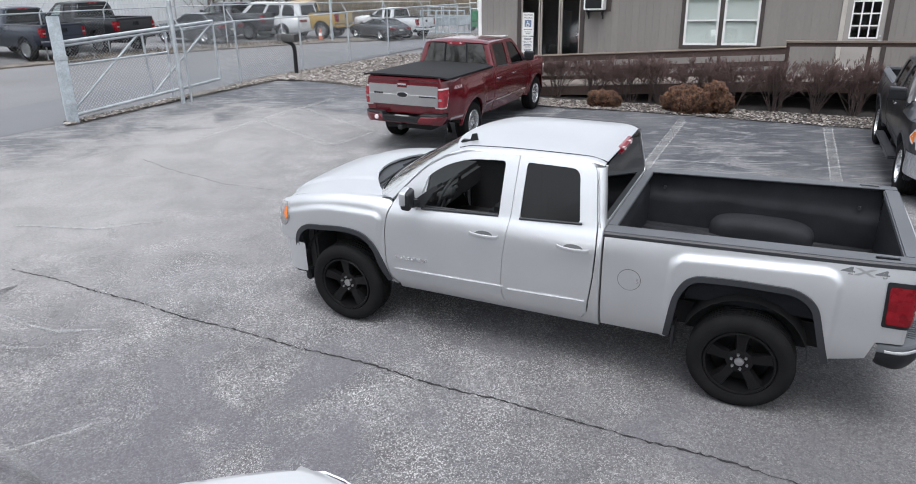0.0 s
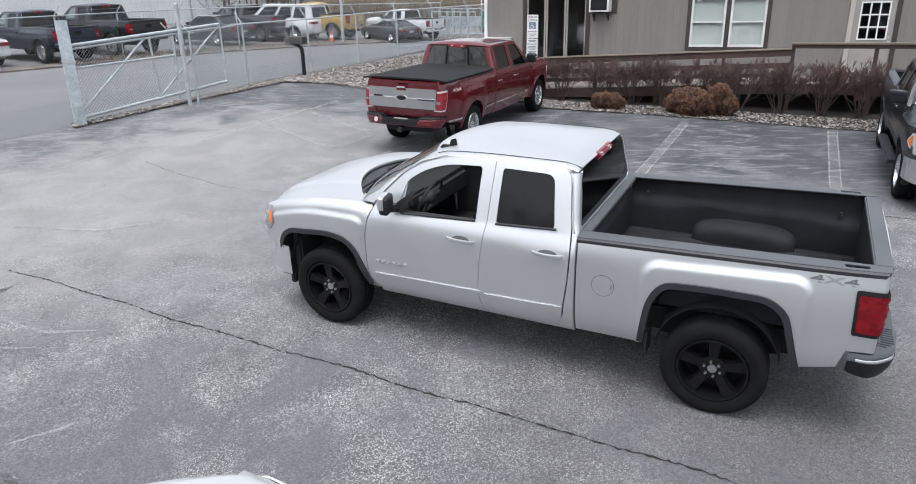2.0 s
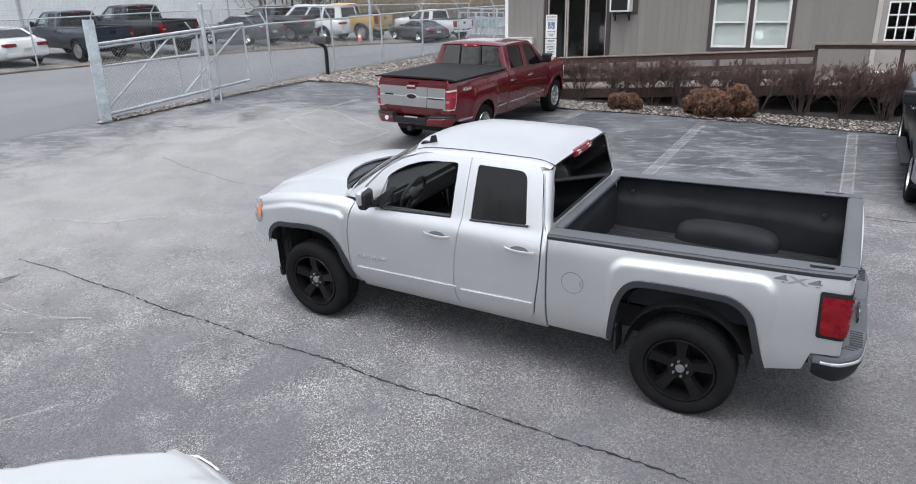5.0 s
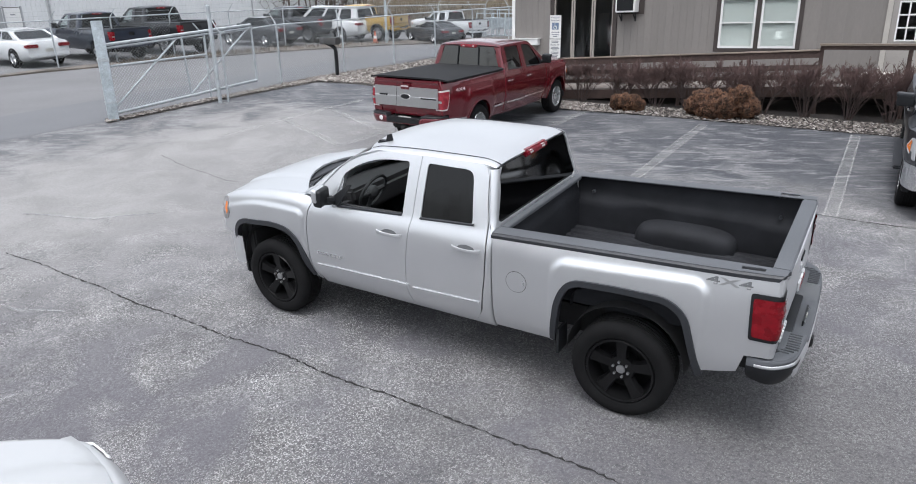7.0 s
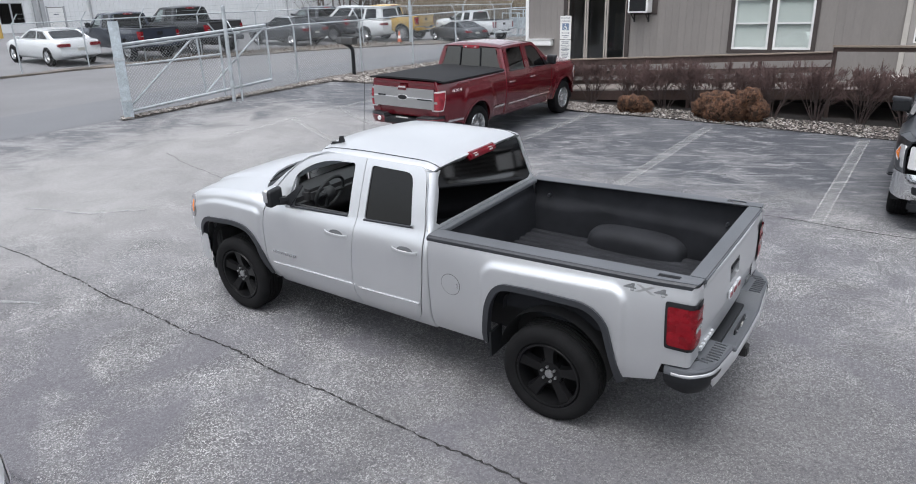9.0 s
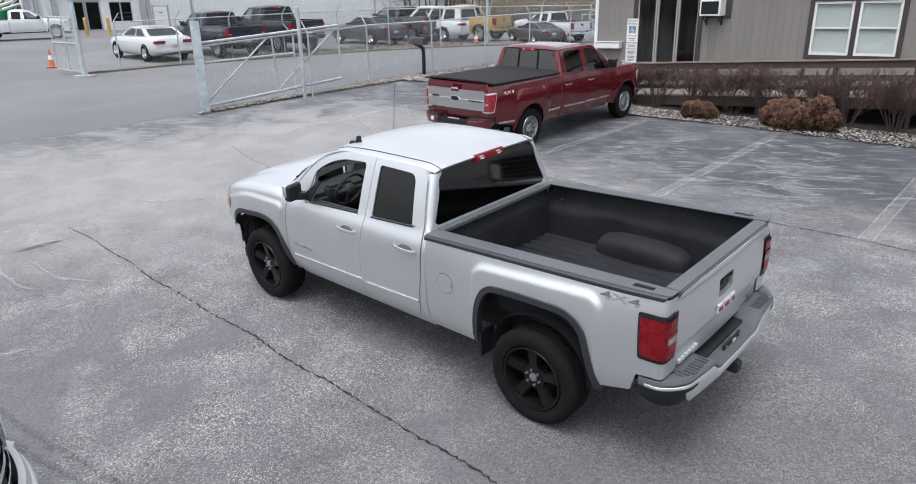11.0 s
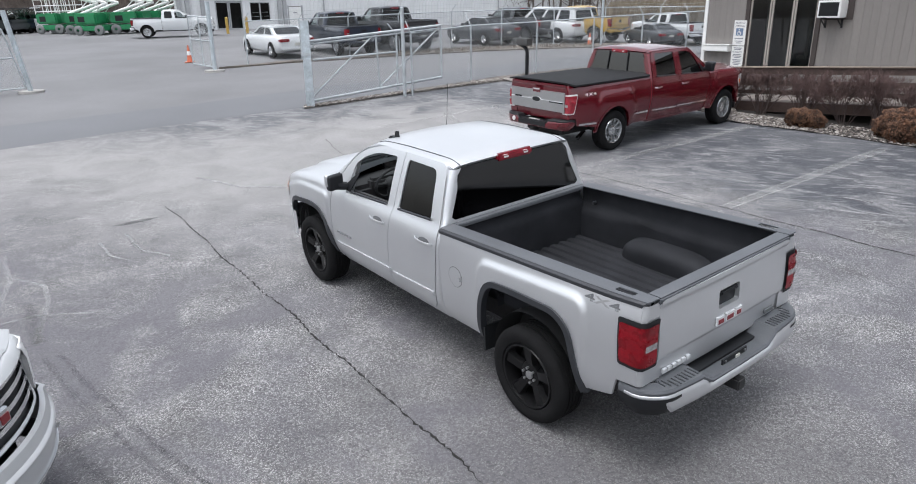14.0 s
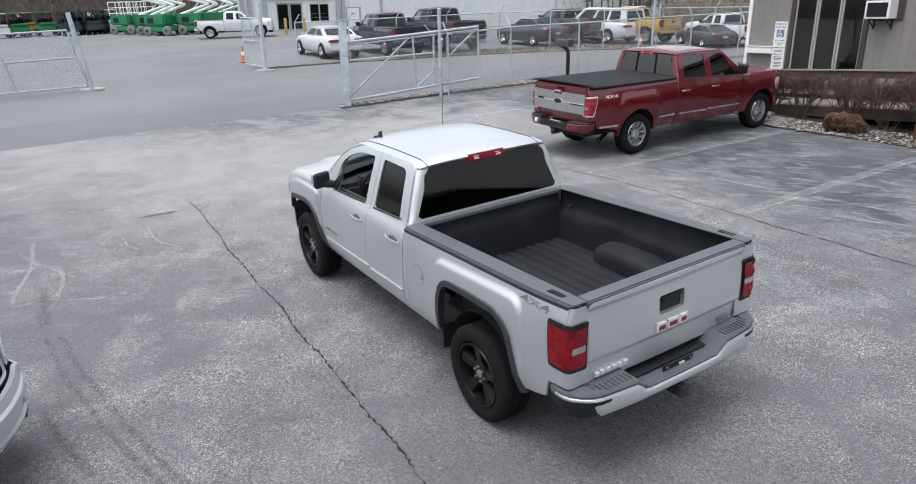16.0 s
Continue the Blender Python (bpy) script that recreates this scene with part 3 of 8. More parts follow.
rects = [[(a, c), (b, c), (b, d), (a, d)] for a, b, c, d in OPEN]
bm = sheet([(S0, BZ0), (S1, BZ0), (S1, BZ1), (S0, BZ1)], rects, lambda a, b: (a, 0.012, b), 50, 50, rim=(0, 0.16, 0))
wall_front = tagged(in_frame("wall_front", bm, M_SIDING), "taupe grooved plywood siding wall of the office", "wall", kind="structure")
bm = bmesh.new()
box(bm, S0 + 0.01, S0 + 0.17, 0.175, 9.0, BZ0, BZ1)
tagged(in_frame("wall_side", bm, M_SIDING), "taupe siding end wall of the office", "wall", kind="structure")
bm = bmesh.new()
box(bm, S0 + 0.2, S1, 8.9, 9.05, BZ0, BZ1)
tagged(in_frame("wall_back", bm, M_SIDING), "back wall of the office", "wall", kind="structure")
bm = bmesh.new()
box(bm, S0 - 0.3, S1 + 0.3, -0.25, 9.4, BZ1 + 0.005, BZ1 + 0.22)
tagged(in_frame("roof", bm, M_ROOF), "dark flat roof edge of the office", "roof", kind="structure")
bm = bmesh.new()
box(bm, S0 + 0.2, S1, 0.2, 8.8, 0.75, 0.9)
tagged(in_frame("office_floor", bm, M_DARKROOM), "dark office floor behind the windows", "floor", kind="structure")
bm = bmesh.new()
box(bm, S0 + 0.2, S1, 3.4, 3.5, 0.9, 4.5)
tagged(in_frame("wall_inner", bm, M_DARKROOM), "dim inner wall behind the windows", "wall", kind="structure")

# vertical planks of the siding, with grooves between them
def planks():
    w, made = 0.203, {}
    s = S0 + 0.10
    while s < S1 - w:
        zs = [(BZ0, BZ1)]
        for a, b, c, d in OPEN:
            if s + w > a - 0.06 and s < b + 0.06:
                zs = [(BZ0, c - 0.06), (d + 0.06, BZ1)]
        for z0, z1 in zs:
            key = (round(z0, 3), round(z1, 3))
            if key not in made:
                bm = bmesh.new()
                box(bm, 0.002, w - 0.002, -0.004, 0.010, z0, z1)
                ob = part("siding_plank", bm, M_SIDING, wall_front)
                made[key] = ob.data
            else:
                ob = new("siding_plank", made[key])
                ob.parent = wall_front
            ob.location = (s, 0, 0)
        s += w


# corner board
tagged(in_frame("corner_trim", bm_box(S0 - 0.02, S0 + 0.09, -0.02, 0.17, BZ0, BZ1, bevel=0.004), M_WHITE), "white painted corner board", "trim", kind="structure")


def triple_window():
    a, b, c, d = OPEN[0]
    t = thing("window_1", "tall three-pane fixed window with dark brown casing", "window", BF, kind="structure")
    for x0, x1, z0, z1 in ((a - .09, a + .02, c - .09, d + .09), (b - .02, b + .11, c - .09, d + .09), (a + .02, b - .02, d, d + .09), (a + .02, b - .02, c - .09, c)):
        part("casing", bm_box(x0, x1, -0.03, 0.03, z0, z1, bevel=0.004), M_BROWN, t)
    wd = (b - a) / 3
    for k in range(3):
        x0, x1 = a + .02 + k * wd - (0.01 if k else 0), a + (k + 1) * wd - .01
        fr = part("window_frame", sheet([(x0, c), (x1, c), (x1, d), (x0, d)], [[(x0 + .05, c + .05), (x1 - .05, c + .05), (x1 - .05, d - .05), (x0 + .05, d - .05)]], lambda p, q: (p, 0.02, q), 9, 9, rim=(0, .05, 0)), M_FRAME, t)
        part("pane", sheet([(x0 + .04, c + .04), (x1 - .04, c + .04), (x1 - .04, d - .04), (x0 + .04, d - .04)], [], lambda p, q: (p, 0.045, q), 9, 9), M_PANE, fr).visible_shadow = False


M_FRAME = mat("taupe_window_frame", (0.33, 0.30, 0.27), 0.55, var=0.1)


def sash_window():
    a, b, c, d = OPEN[1]
    t = thing("window_2", "pair of white sash windows with dark brown casing and blinds", "window", BF, kind="structure")
    for x0, x1, z0, z1 in ((a - .06, a + .05, c - .06, d + .09), (b - .05, b + .06, c - .06, d + .09), (a + .05, b - .05, d - .03, d + .09), (a + .05, b - .05, c - .06, c + .04), ((a + b) / 2 - .06, (a + b) / 2 + .06, c + .04, d - .03)):
        part("casing", bm_box(x0, x1, -0.035, 0.03, z0, z1, bevel=0.004), M_BROWN, t)
    for x0, x1 in ((a + .05, (a + b) / 2 - .06), ((a + b) / 2 + .06, b - .05)):
        z0, z1, zm = c + .04, d - .03, (c + d) / 2 + 0.02
        fr = part("window_frame", sheet([(x0, z0), (x1, z0), (x1, z1), (x0, z1)], [[(x0 + .06, z0 + .06), (x1 - .06, z0 + .06), (x1 - .06, zm - .02), (x0 + .06, zm - .02)], [(x0 + .06, zm + .02), (x1 - .06, zm + .02), (x1 - .06, z1 - .06), (x0 + .06, z1 - .06)]], lambda p, q: (p, -0.012, q), 9, 9, rim=(0, .06, 0)), M_WHITE, t, "white vinyl sash frame")
        for q0, q1 in ((z0 + .05, zm - .01), (zm + .01, z1 - .05)):
            part("pane", sheet([(x0 + .05, q0), (x1 - .05, q0), (x1 - .05, q1), (x0 + .05, q1)], [], lambda p, q: (p, 0.02, q), 9, 9), M_PANE, fr).visible_shadow = False
        bl = bmesh.new()
        k = 0
        while z1 - .05 - k * .05 > z0 + .05:
            zz = z1 - .05 - k * .05
            box(bl, x0 + .05, x1 - .05, 0.035, 0.043, zz - .0499, zz, Matrix.Identity(4))
            k += 1
        part("blind", bl, M_BLIND, t, "pale closed blind")


def office_door():
    a, b, c, d = OPEN[2]
    t = thing("door_1", "taupe entrance door with a white nine-light window", "door", BF, kind="structure")
    part("door_panel", sheet([(a, c), (b, c), (b, d), (a, d)], [[(a + .15, 2.06), (b - .15, 2.06), (b - .15, 2.98), (a + .15, 2.98)]], lambda p, q: (p, 0.03, q), 9, 9, rim=(0, .05, 0)), M_DOOR, t)
    g = bmesh.new()
    x0, x1, z0, z1 = a + .14, b - .14, 2.05, 2.99
    for k in range(4):
        xx = x0 + (x1 - x0) * k / 3
        box(g, xx - .018, xx + .018, 0.012, 0.045, z0, z1)
    for k in range(4):
        zz = z0 + (z1 - z0) * k / 3
        box(g, x0 - .015, x1 + .015, 0.010, 0.046, zz - .018, zz + .018)
    fr = part("muntin_grid", g, M_WHITE, t, "white glazing bars")
    part("pane", sheet([(x0, z0), (x1, z0), (x1, z1), (x0, z1)], [], lambda p, q: (p, 0.05, q), 9, 9), M_PANE, fr).visible_shadow = False
    k = bmesh.new()
    bmesh.ops.create_uvsphere(k, u_segments=12, v_segments=8, radius=0.032, matrix=pose(b - .07, -0.03, 1.98))
    tube(k, (b - .07, 0.03, 1.98), (b - .07, -0.03, 1.98), .014)
    part("door_knob", k, M_GALV, t)
    k = bmesh.new()
    tube(k, (b - .07, 0.03, 2.10), (b - .07, 0.0, 2.10), .028, 12)
    part("deadbolt", k, M_GALV, t)
    part("casing", bm_box(a - .13, a - .01, -0.03, 0.03, c, d + .1, bevel=.004), M_PALETRIM, t, "pale side casing")
    part("casing", bm_box(b + .01, b + .12, -0.03, 0.03, c, d + .1, bevel=.004), M_BROWN, t)


M_DOOR = mat("door_paint", (0.33, 0.31, 0.29), 0.5, var=0.08)
M_PALETRIM = mat("pale_trim", (0.43, 0.405, 0.37), 0.6, var=0.1)
triple_window()
sash_window()
office_door()


def air_conditioner():
    t = thing("air_conditioner", "white window air conditioner with a black grille on brackets", "air conditioner", BF)
    x0, x1, z0, z1 = 0.03, 0.62, 2.86, 3.30
    part("case", bm_box(x0, x1, -0.46, 0.0, z0, z1, bevel=.015), M_WHITE, t)
    g = bmesh.new()
    box(g, x0 + .05, x1 - .05, -0.464, -0.455, z0 + .05, z1 - .05)
    for k in range(12):
        zz = z0 + .06 + k * .029
        box(g, x0 + .05, x1 - .05, -0.472, -0.463, zz, zz + .012)
    part("grille", g, M_BLACKPL, t)
    part("surround", bm_box(x0 - .03, x1 + .16, -0.035, -0.01, z0 - .05, z1 + .4, bevel=.003), M_BROWN, t)
    for x in (x0 + .08, x1 - .08):
        b = bmesh.new()
        box(b, x - .02, x + .02, -.40, -.035, z0 - .035, z0 - .002)
        box(b, x - .02, x + .02, -.07, -.035, z0 - .26, z0 - .03)
        tube(b, (x, -.36, z0 - .03), (x, -.06, z0 - .22), .016, 6)
        part("bracket", b, M_BLACKPL, t)


air_conditioner()
t = thing("mailbox_wall", "white wall-mounted letter box on the siding", "letter box", BF)
part("box", bm_box(-3.42, -2.55, -0.22, -0.01, 1.90, 2.08, bevel=.02), M_WHITE, t)
part("lid", bm_box(-3.44, -2.53, -0.24, -0.005, 2.085, 2.11, bevel=.01), M_WHITE, t)


# ---- accessible parking sign ----
def text_mesh(body, size, m, material, parent, name="lettering", extrude=0.002, bold=0.0, align="CENTER"):
    c = bpy.data.curves.new(name, "FONT")
    c.body, c.size, c.extrude, c.align_x, c.align_y, c.offset = body, size, extrude, align, "CENTER", bold
    tmp = new(name, c)
    dg = bpy.context.evaluated_depsgraph_get()
    me = bpy.data.meshes.new_from_object(tmp.evaluated_get(dg))
    bpy.data.objects.remove(tmp)
    me.transform(m)
    me.materials.clear()
    me.materials.append(material)
    ob = new(name, me)
    ob.parent = parent
    return ob


def parking_sign():
    t = thing("parking_sign", "white reserved parking sign with wheelchair symbol on a steel post", "sign", stand(1.73, 19.71, -20))
    part("post", bm_box(-.025, .025, 0.01, 0.04, 0, 2.26), M_GALV, t)
    part("plate", bm_box(-.16, .16, -.012, .004, 1.64, 2.25, bevel=.002), M_SIGN, t)
    part("plate", bm_box(-.16, .16, -.012, .004, 1.11, 1.62, bevel=.002), M_SIGN, t)
    def word(s, z, size, mt=M_SIGNINK):
        text_mesh(s, size, pose(0, -.0145, z, 90, 0, 0), mt, t)
    word("RESERVED", 2.19, .058)
    word("PARKING", 2.115, .058)
    word("PENALTY", 1.47, .062)
    part("symbol_panel", bm_box(-.095, .095, -.015, -.0125, 1.88, 2.06), M_SIGNBLUE, t)
    w = bmesh.new()
    lathe(w, [(.05, 0), (.05, .003), (.038, .003), (.038, 0)], 20, (-.005, -.019, 1.935))
    box(w, -.02, -.006, -.019, -.016, 1.95, 2.0)
    box(w, -.02, .03, -.019, -.016, 1.95, 1.963)
    box(w, .02, .034, -.019, -.016, 1.91, 1.955)
    bmesh.ops.create_uvsphere(w, u_segments=10, v_segments=6, radius=.014, matrix=pose(-.013, -.017, 2.025) @ Matrix.Diagonal((1, .2, 1, 1)))
    part("symbol", w, M_SIGN, t)
    arrow = bmesh.new()
    box(arrow, -.09, .09, -.015, -.0125, 1.80, 1.815)
    for s in (-1, 1):
        f = [arrow.verts.new(p) for p in ((s * .12, -.015, 1.8075), (s * .085, -.015, 1.83), (s * .085, -.015, 1.785))]
        arrow.faces.new(f)
    part("arrow", arrow, M_SIGNINK, t)
    for z, wd in ((1.735, .10), (1.69, .06), (1.565, .11), (1.53, .09), (1.40, .10), (1.365, .12), (1.33, .08), (1.27, .11), (1.235, .09), (1.19, .10), (1.155, .07)):
        part("small_print", bm_box(-wd, wd, -.0145, -.0125, z, z + .018), M_SIGNINK, t)


parking_sign()


# ---- timber ramp ----
def timber_ramp():
    t = thing("access_ramp", "weathered timber access ramp with dark posts and rails", "ramp", BF)
    F = -2.0
    rz = lambda s: 0.72 + (s + 1.2) * 0.0495 if s < 5.75 else 1.065
    for k in range(62):                                     # deck boards
        s = -1.6 + k * 0.19
        b = bmesh.new()
        z0, z1 = rz(s), rz(s + .18)
        vs = [b.verts.new(p) for p in ((s, F, z0), (s + .18, F, z1), (s + .18, -.08, z1), (s, -.08, z0), (s, F, z0 - .035), (s + .18, F, z1 - .035), (s + .18, -.08, z1 - .035), (s, -.08, z0 - .035))]
        for q in ((0, 1, 2, 3), (7, 6, 5, 4), (0, 4, 5, 1), (1, 5, 6, 2), (2, 6, 7, 3), (3, 7, 4, 0)):
            b.faces.new([vs[i] for i in q])
        part("deck_board", b, M_DECK, t)
    def bar(s0, s1, o0, o1, h, y0, y1, name, mt):
        b = bmesh.new()
        n = 5
        rows = []
        for i in range(n + 1):
            s = s0 + (s1 - s0) * i / n
            rows.append([b.verts.new((s, y, o0 + (o1 - o0) * i / n + dz)) for y, dz in ((y0, 0), (y1, 0), (y1, h), (y0, h))])
        for a, c in zip(rows, rows[1:]):
            for j in range(4):
                b.faces.new((a[j], c[j], c[(j + 1) % 4], a[(j + 1) % 4]))
        b.faces.new(rows[0])
        b.faces.new(rows[-1][::-1])
        part(name, b, mt, t)
    bar(-1.6, 5.75, 0.44, 0.81, .25, F - .05, F - .005, "fascia_board", M_STAINED)
    bar(5.75, 12.0, 0.81, 0.81, .25, F - .05, F - .005, "fascia_board", M_STAINED)
    bar(-1.75, 5.70, 1.579, 1.904, .03, F - .11, F + .05, "cap_rail", M_TIMBER)
    bar(5.68, 12.0, 2.03, 2.03, .045, F - .11, F + .05, "cap_rail", M_TIMBER)
    bar(5.74, 12.0, 1.93, 1.93, .095, F - .06, F - .02, "top_rail", M_STAINED)
    bar(-1.7, 5.70, 1.415, 1.74, .16, F - .06, F - .02, "top_rail", M_STAINED)
    bar(-1.7, 5.70, 1.12, 1.45, .13, F - .06, F - .02, "mid_rail", M_STAINED)
    bar(-1.7, 5.70, 0.90, 1.23, .10, F - .06, F - .02, "mid_rail", M_STAINED)
    for s, z1 in ((-1.65, 1.56), (0.7, 1.65), (2.4, 1.74), (4.1, 1.81), (5.74, 2.03), (7.57, 2.02), (9.5, 2.02), (11.4, 2.02)):
        gx, gy, _ = BF @ Vector((s, F, 0))
        part("post", bm_box(s - .045, s + .045, F - .02, F + .07, (land(gx, gy) - BZ) / BS - .1, z1, bevel=.004), M_STAINED, t)


timber_ramp()
# added boarding whose near-black colour stands in for shade under the deck
tagged(in_frame("foundation", bm_box(S0 + .1, S1 - .1, -.055, -.006, BZ0, 0.66), M_RAMPSHADE), "near-black boarding added under the wall siding, painting the shade below the ramp", "foundation", kind="structure")
tagged(in_frame("foundation", bm_box(5.0, S1 - .1, -.055, -.006, 0.664, 0.98), M_RAMPSHADE), "near-black boarding added under the landing, painting the shade there", "foundation", kind="structure")
t = thing("storage_box", "pale storage bench on the landing", "box", BF)
part("box", bm_box(6.6, 7.6, -1.75, -1.25, 1.07, 1.30, bevel=.02), M_PALETRIM, t)
part("lid", bm_box(6.57, 7.63, -1.78, -1.22, 1.305, 1.36, bevel=.015), M_PALETRIM, t)


# ---- shrubs ----
def bare_shrub(x, y, h, seed):
    rnd = random.Random(seed)
    t = thing("bare_shrub", "leafless shrub with many thin reddish-brown stems", "shrub", stand(x, y, rnd.uniform(0, 360)), "shrubs along the ramp")
    wood, tips = bmesh.new(), bmesh.new()
    def grow(bm2, p, d, l, r, lev):
        q = p + d * l
        tube(bm2, p, q, max(r, .0035), 4, max(r * .65, .003), False)
        if lev == 0:
            return
        for _ in range(3 if lev > 1 else 7):
            e = (d + Vector((rnd.gauss(0, .33), rnd.gauss(0, .33), rnd.gauss(.08, .2)))).normalized()
            grow(tips if lev <= 2 else wood, p.lerp(q, rnd.uniform(.45, 1)), e, l * rnd.uniform(.55, .8), r * .55, lev - 1)
    for _ in range(12):
        a, s = rnd.uniform(0, 6.3), rnd.uniform(.10, .75)
        d = Vector((math.cos(a) * s, math.sin(a) * s, 1)).normalized()
        grow(wood, Vector((math.cos(a) * .09, math.sin(a) * .09, 0)), d, h * .365, .012, 4)
    part("branchwork", wood, M_TWIG, t)
    part("twig_mass", tips, M_TWIGTIP, t)


for i, (s, o, h) in enumerate(((-1.15, 2.35, 1.35), (-.25, 2.4, 1.4), (0.95, 2.5, 1.4), (1.9, 2.5, 1.45), (2.75, 2.5, 1.5), (3.7, 2.55, 1.45), (4.6, 2.6, 1.45), (5.6, 2.65, 1.5), (6.5, 2.6, 1.5), (7.4, 2.6, 1.5), (8.5, 2.6, 1.45), (9.8, 2.6, 1.4))):
    p = BF @ Vector((s, -o + .12, 0))
    bare_shrub(p.x, p.y, h, 40 + i)


def evergreen(x, y, rx, ry, h, lobes, seed, label):
    """A low browned evergreen: lobes covered with small uneven sprays."""
    rnd = random.Random(seed)
    t = thing("evergreen_bush", label, "bush", stand(x, y, -24))
    out, inn = bmesh.new(), bmesh.new()
    for cx, cy, cz, r in lobes:
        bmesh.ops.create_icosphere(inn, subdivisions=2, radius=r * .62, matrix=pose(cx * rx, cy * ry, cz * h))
        for _ in range(int(2600 * (r / .3) ** 2)):
            v = Vector((rnd.gauss(0, 1), rnd.gauss(0, 1), rnd.gauss(0.25, 1))).normalized()
            c0 = Vector((cx * rx, cy * ry, cz * h))
            w0 = c0 + v * r
            rr = r * (0.86 + 0.34 * noise.noise(w0 * 7 + Vector((seed, 0, 0))) + 0.22 * noise.noise(w0 * 17) + rnd.uniform(-.05, .04))
            p = c0 + v * rr
            if p.z < 0.0:
                continue
            sz = rnd.uniform(.010, .022)
            d = (v + Vector((rnd.gauss(0, .4), rnd.gauss(0, .4), rnd.gauss(.35, .3)))).normalized()
            u = d.orthogonal().normalized()
            w = d.cross(u)
            a, b2, c, e = (out.verts.new(q) for q in (p - d * sz * .7 + u * sz, p - d * sz * .7 - u * sz * .6 + w * sz * .8, p - d * sz * .7 - u * sz * .5 - w * sz * .8, p + d * sz * 1.5))
            for f in ((a, b2, e), (b2, c, e), (c, a, e)):
                out.faces.new(f)
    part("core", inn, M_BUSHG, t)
    part("foliage", out, M_BUSH, t, angle=180)


evergreen(3.59, 17.69, .5, .42, .4, [(-.45, 0, .45, .26), (.35, .1, .35, .24), (0, -.1, .55, .25), (-.1, .35, .4, .24)], 1, "small rusty-brown evergreen bush at the bed's edge")
evergreen(5.65, 16.78, .69, .5, .6, [(-.6, 0, .62, .30), (-.2, .1, .50, .34), (.15, -.2, .42, .33), (.55, .1, .80, .30), (.85, 0, .45, .28), (-.9, .1, .40, .25), (0.2, .4, .45, .33), (-.4, -.3, .35, .3)], 2, "wide rusty-brown evergreen bush at the bed's edge")

# ---- fences and gates ----
def chain_link(quad, cell, r, parent, name="chain_link"):
    """Diamond wire mesh filling a four-sided panel (corners: foot, foot, head, head)."""
    a, b, c, d = (Vector(p) for p in quad)
    L, H = ((b - a).length + (c - d).length) / 2, ((d - a).length + (c - b).length) / 2
    at = lambda u, v: (a.lerp(b, u)).lerp(d.lerp(c, u), v)
    bm = bmesh.new()
    k = -H
    while k < L:
        for s in (0, 1):
            u0, u1, v0, v1 = k, k + H, 0.0, 1.0
            if u0 < 0:
                v0, u0 = -u0 / H, 0
            if u1 > L:
                v1, u1 = 1 - (u1 - L) / H, L
            if v1 - v0 > .02:
                p, q = (at(u0 / L, v0), at(u1 / L, v1)) if s else (at(u0 / L, 1 - v0), at(u1 / L, 1 - v1))
                tube(bm, p, q, r, 3, caps=False)
        k += cell
    return part(name, bm, M_WIRE, parent, kind="stuff")


GA = radians(58.5)
def gp3(s, z, o=0.0):
    """A point of the sliding gate's plane."""
    return (-9.27 + math.cos(GA) * s * .952 - math.sin(GA) * o, 15.63 + math.sin(GA) * s * .952 + math.cos(GA) * o, .24 - .012 * s + .925 * z)


def sliding_gate():
    t = thing("sliding_gate", "galvanised steel chain-link sliding gate, sagging to one end", "gate")
    R = .034
    for nm, p, q, r in (("top_rail", (.30, 2.35), (4.76, 2.79), .042), ("mesh_rail", (.34, 2.27), (4.76, 2.70), .03), ("mid_rail", (.36, 1.80), (3.12, 1.97), .03), ("bottom_rail", (.29, .56), (4.78, 1.10), .04),
                        ("end_stile", (.08, 2.33), (.27, .56), .03), ("stile", (2.44, 2.50), (2.52, .87), .028), ("stile", (3.16, 2.58), (3.13, .74), .032), ("end_stile", (4.76, 2.79), (4.78, 1.10), .03),
                        ("brace", (.30, .70), (2.30, 2.45), .026), ("brace", (2.52, .87), (4.72, 2.74), .026)):
        part(nm, bm_tube(gp3(*p, .12), gp3(*q, .12), r, 10), M_GALV, t)
    part("arm", bm_tube(gp3(3.14, 2.52, .12), gp3(2.86, 2.86, .12), .018, 6), M_GALV, t)
    chain_link([gp3(.30, .60, .13), gp3(4.76, 1.12, .13), gp3(4.74, 2.70, .13), gp3(.26, 2.28, .13)], .085, .0030, t)


sliding_gate()


def gate_post(s, z1, w, label, square):
    x, y, _ = gp3(s, 0)
    t = thing("gate_post", label, "post")
    z0, z1 = land(x, y), gp3(s, z1)[2]
    c1, c2 = gp3(s, 1.93)[2], gp3(s, .85)[2]
    if square:
        part("post", bm_box(-w / 2, w / 2, -w / 2, w / 2, z0 - .1, z1, pose(x, y, 0, 0, 0, 40), .01), M_GALVW, t)
        part("clamp", bm_box(-w / 2 - .012, w / 2 + .012, -w / 2 - .012, w / 2 + .012, c1, c1 + .09, pose(x, y, 0, 0, 0, 40), .006), M_GALV, t)
        part("clamp", bm_box(-w / 2 - .010, w / 2 + .010, -w / 2 - .010, w / 2 + .010, c2, c2 + .05, pose(x, y, 0, 0, 0, 40), .006), M_GALV, t)
    else:
        part("post", bm_tube((x, y, z0 - .1), (x, y, z1), w, 16), M_GALV, t)
        part("cap", bm_tube((x, y, z1), (x, y, z1 + .03), w * 1.12, 16, w * .6), M_GALV, t)


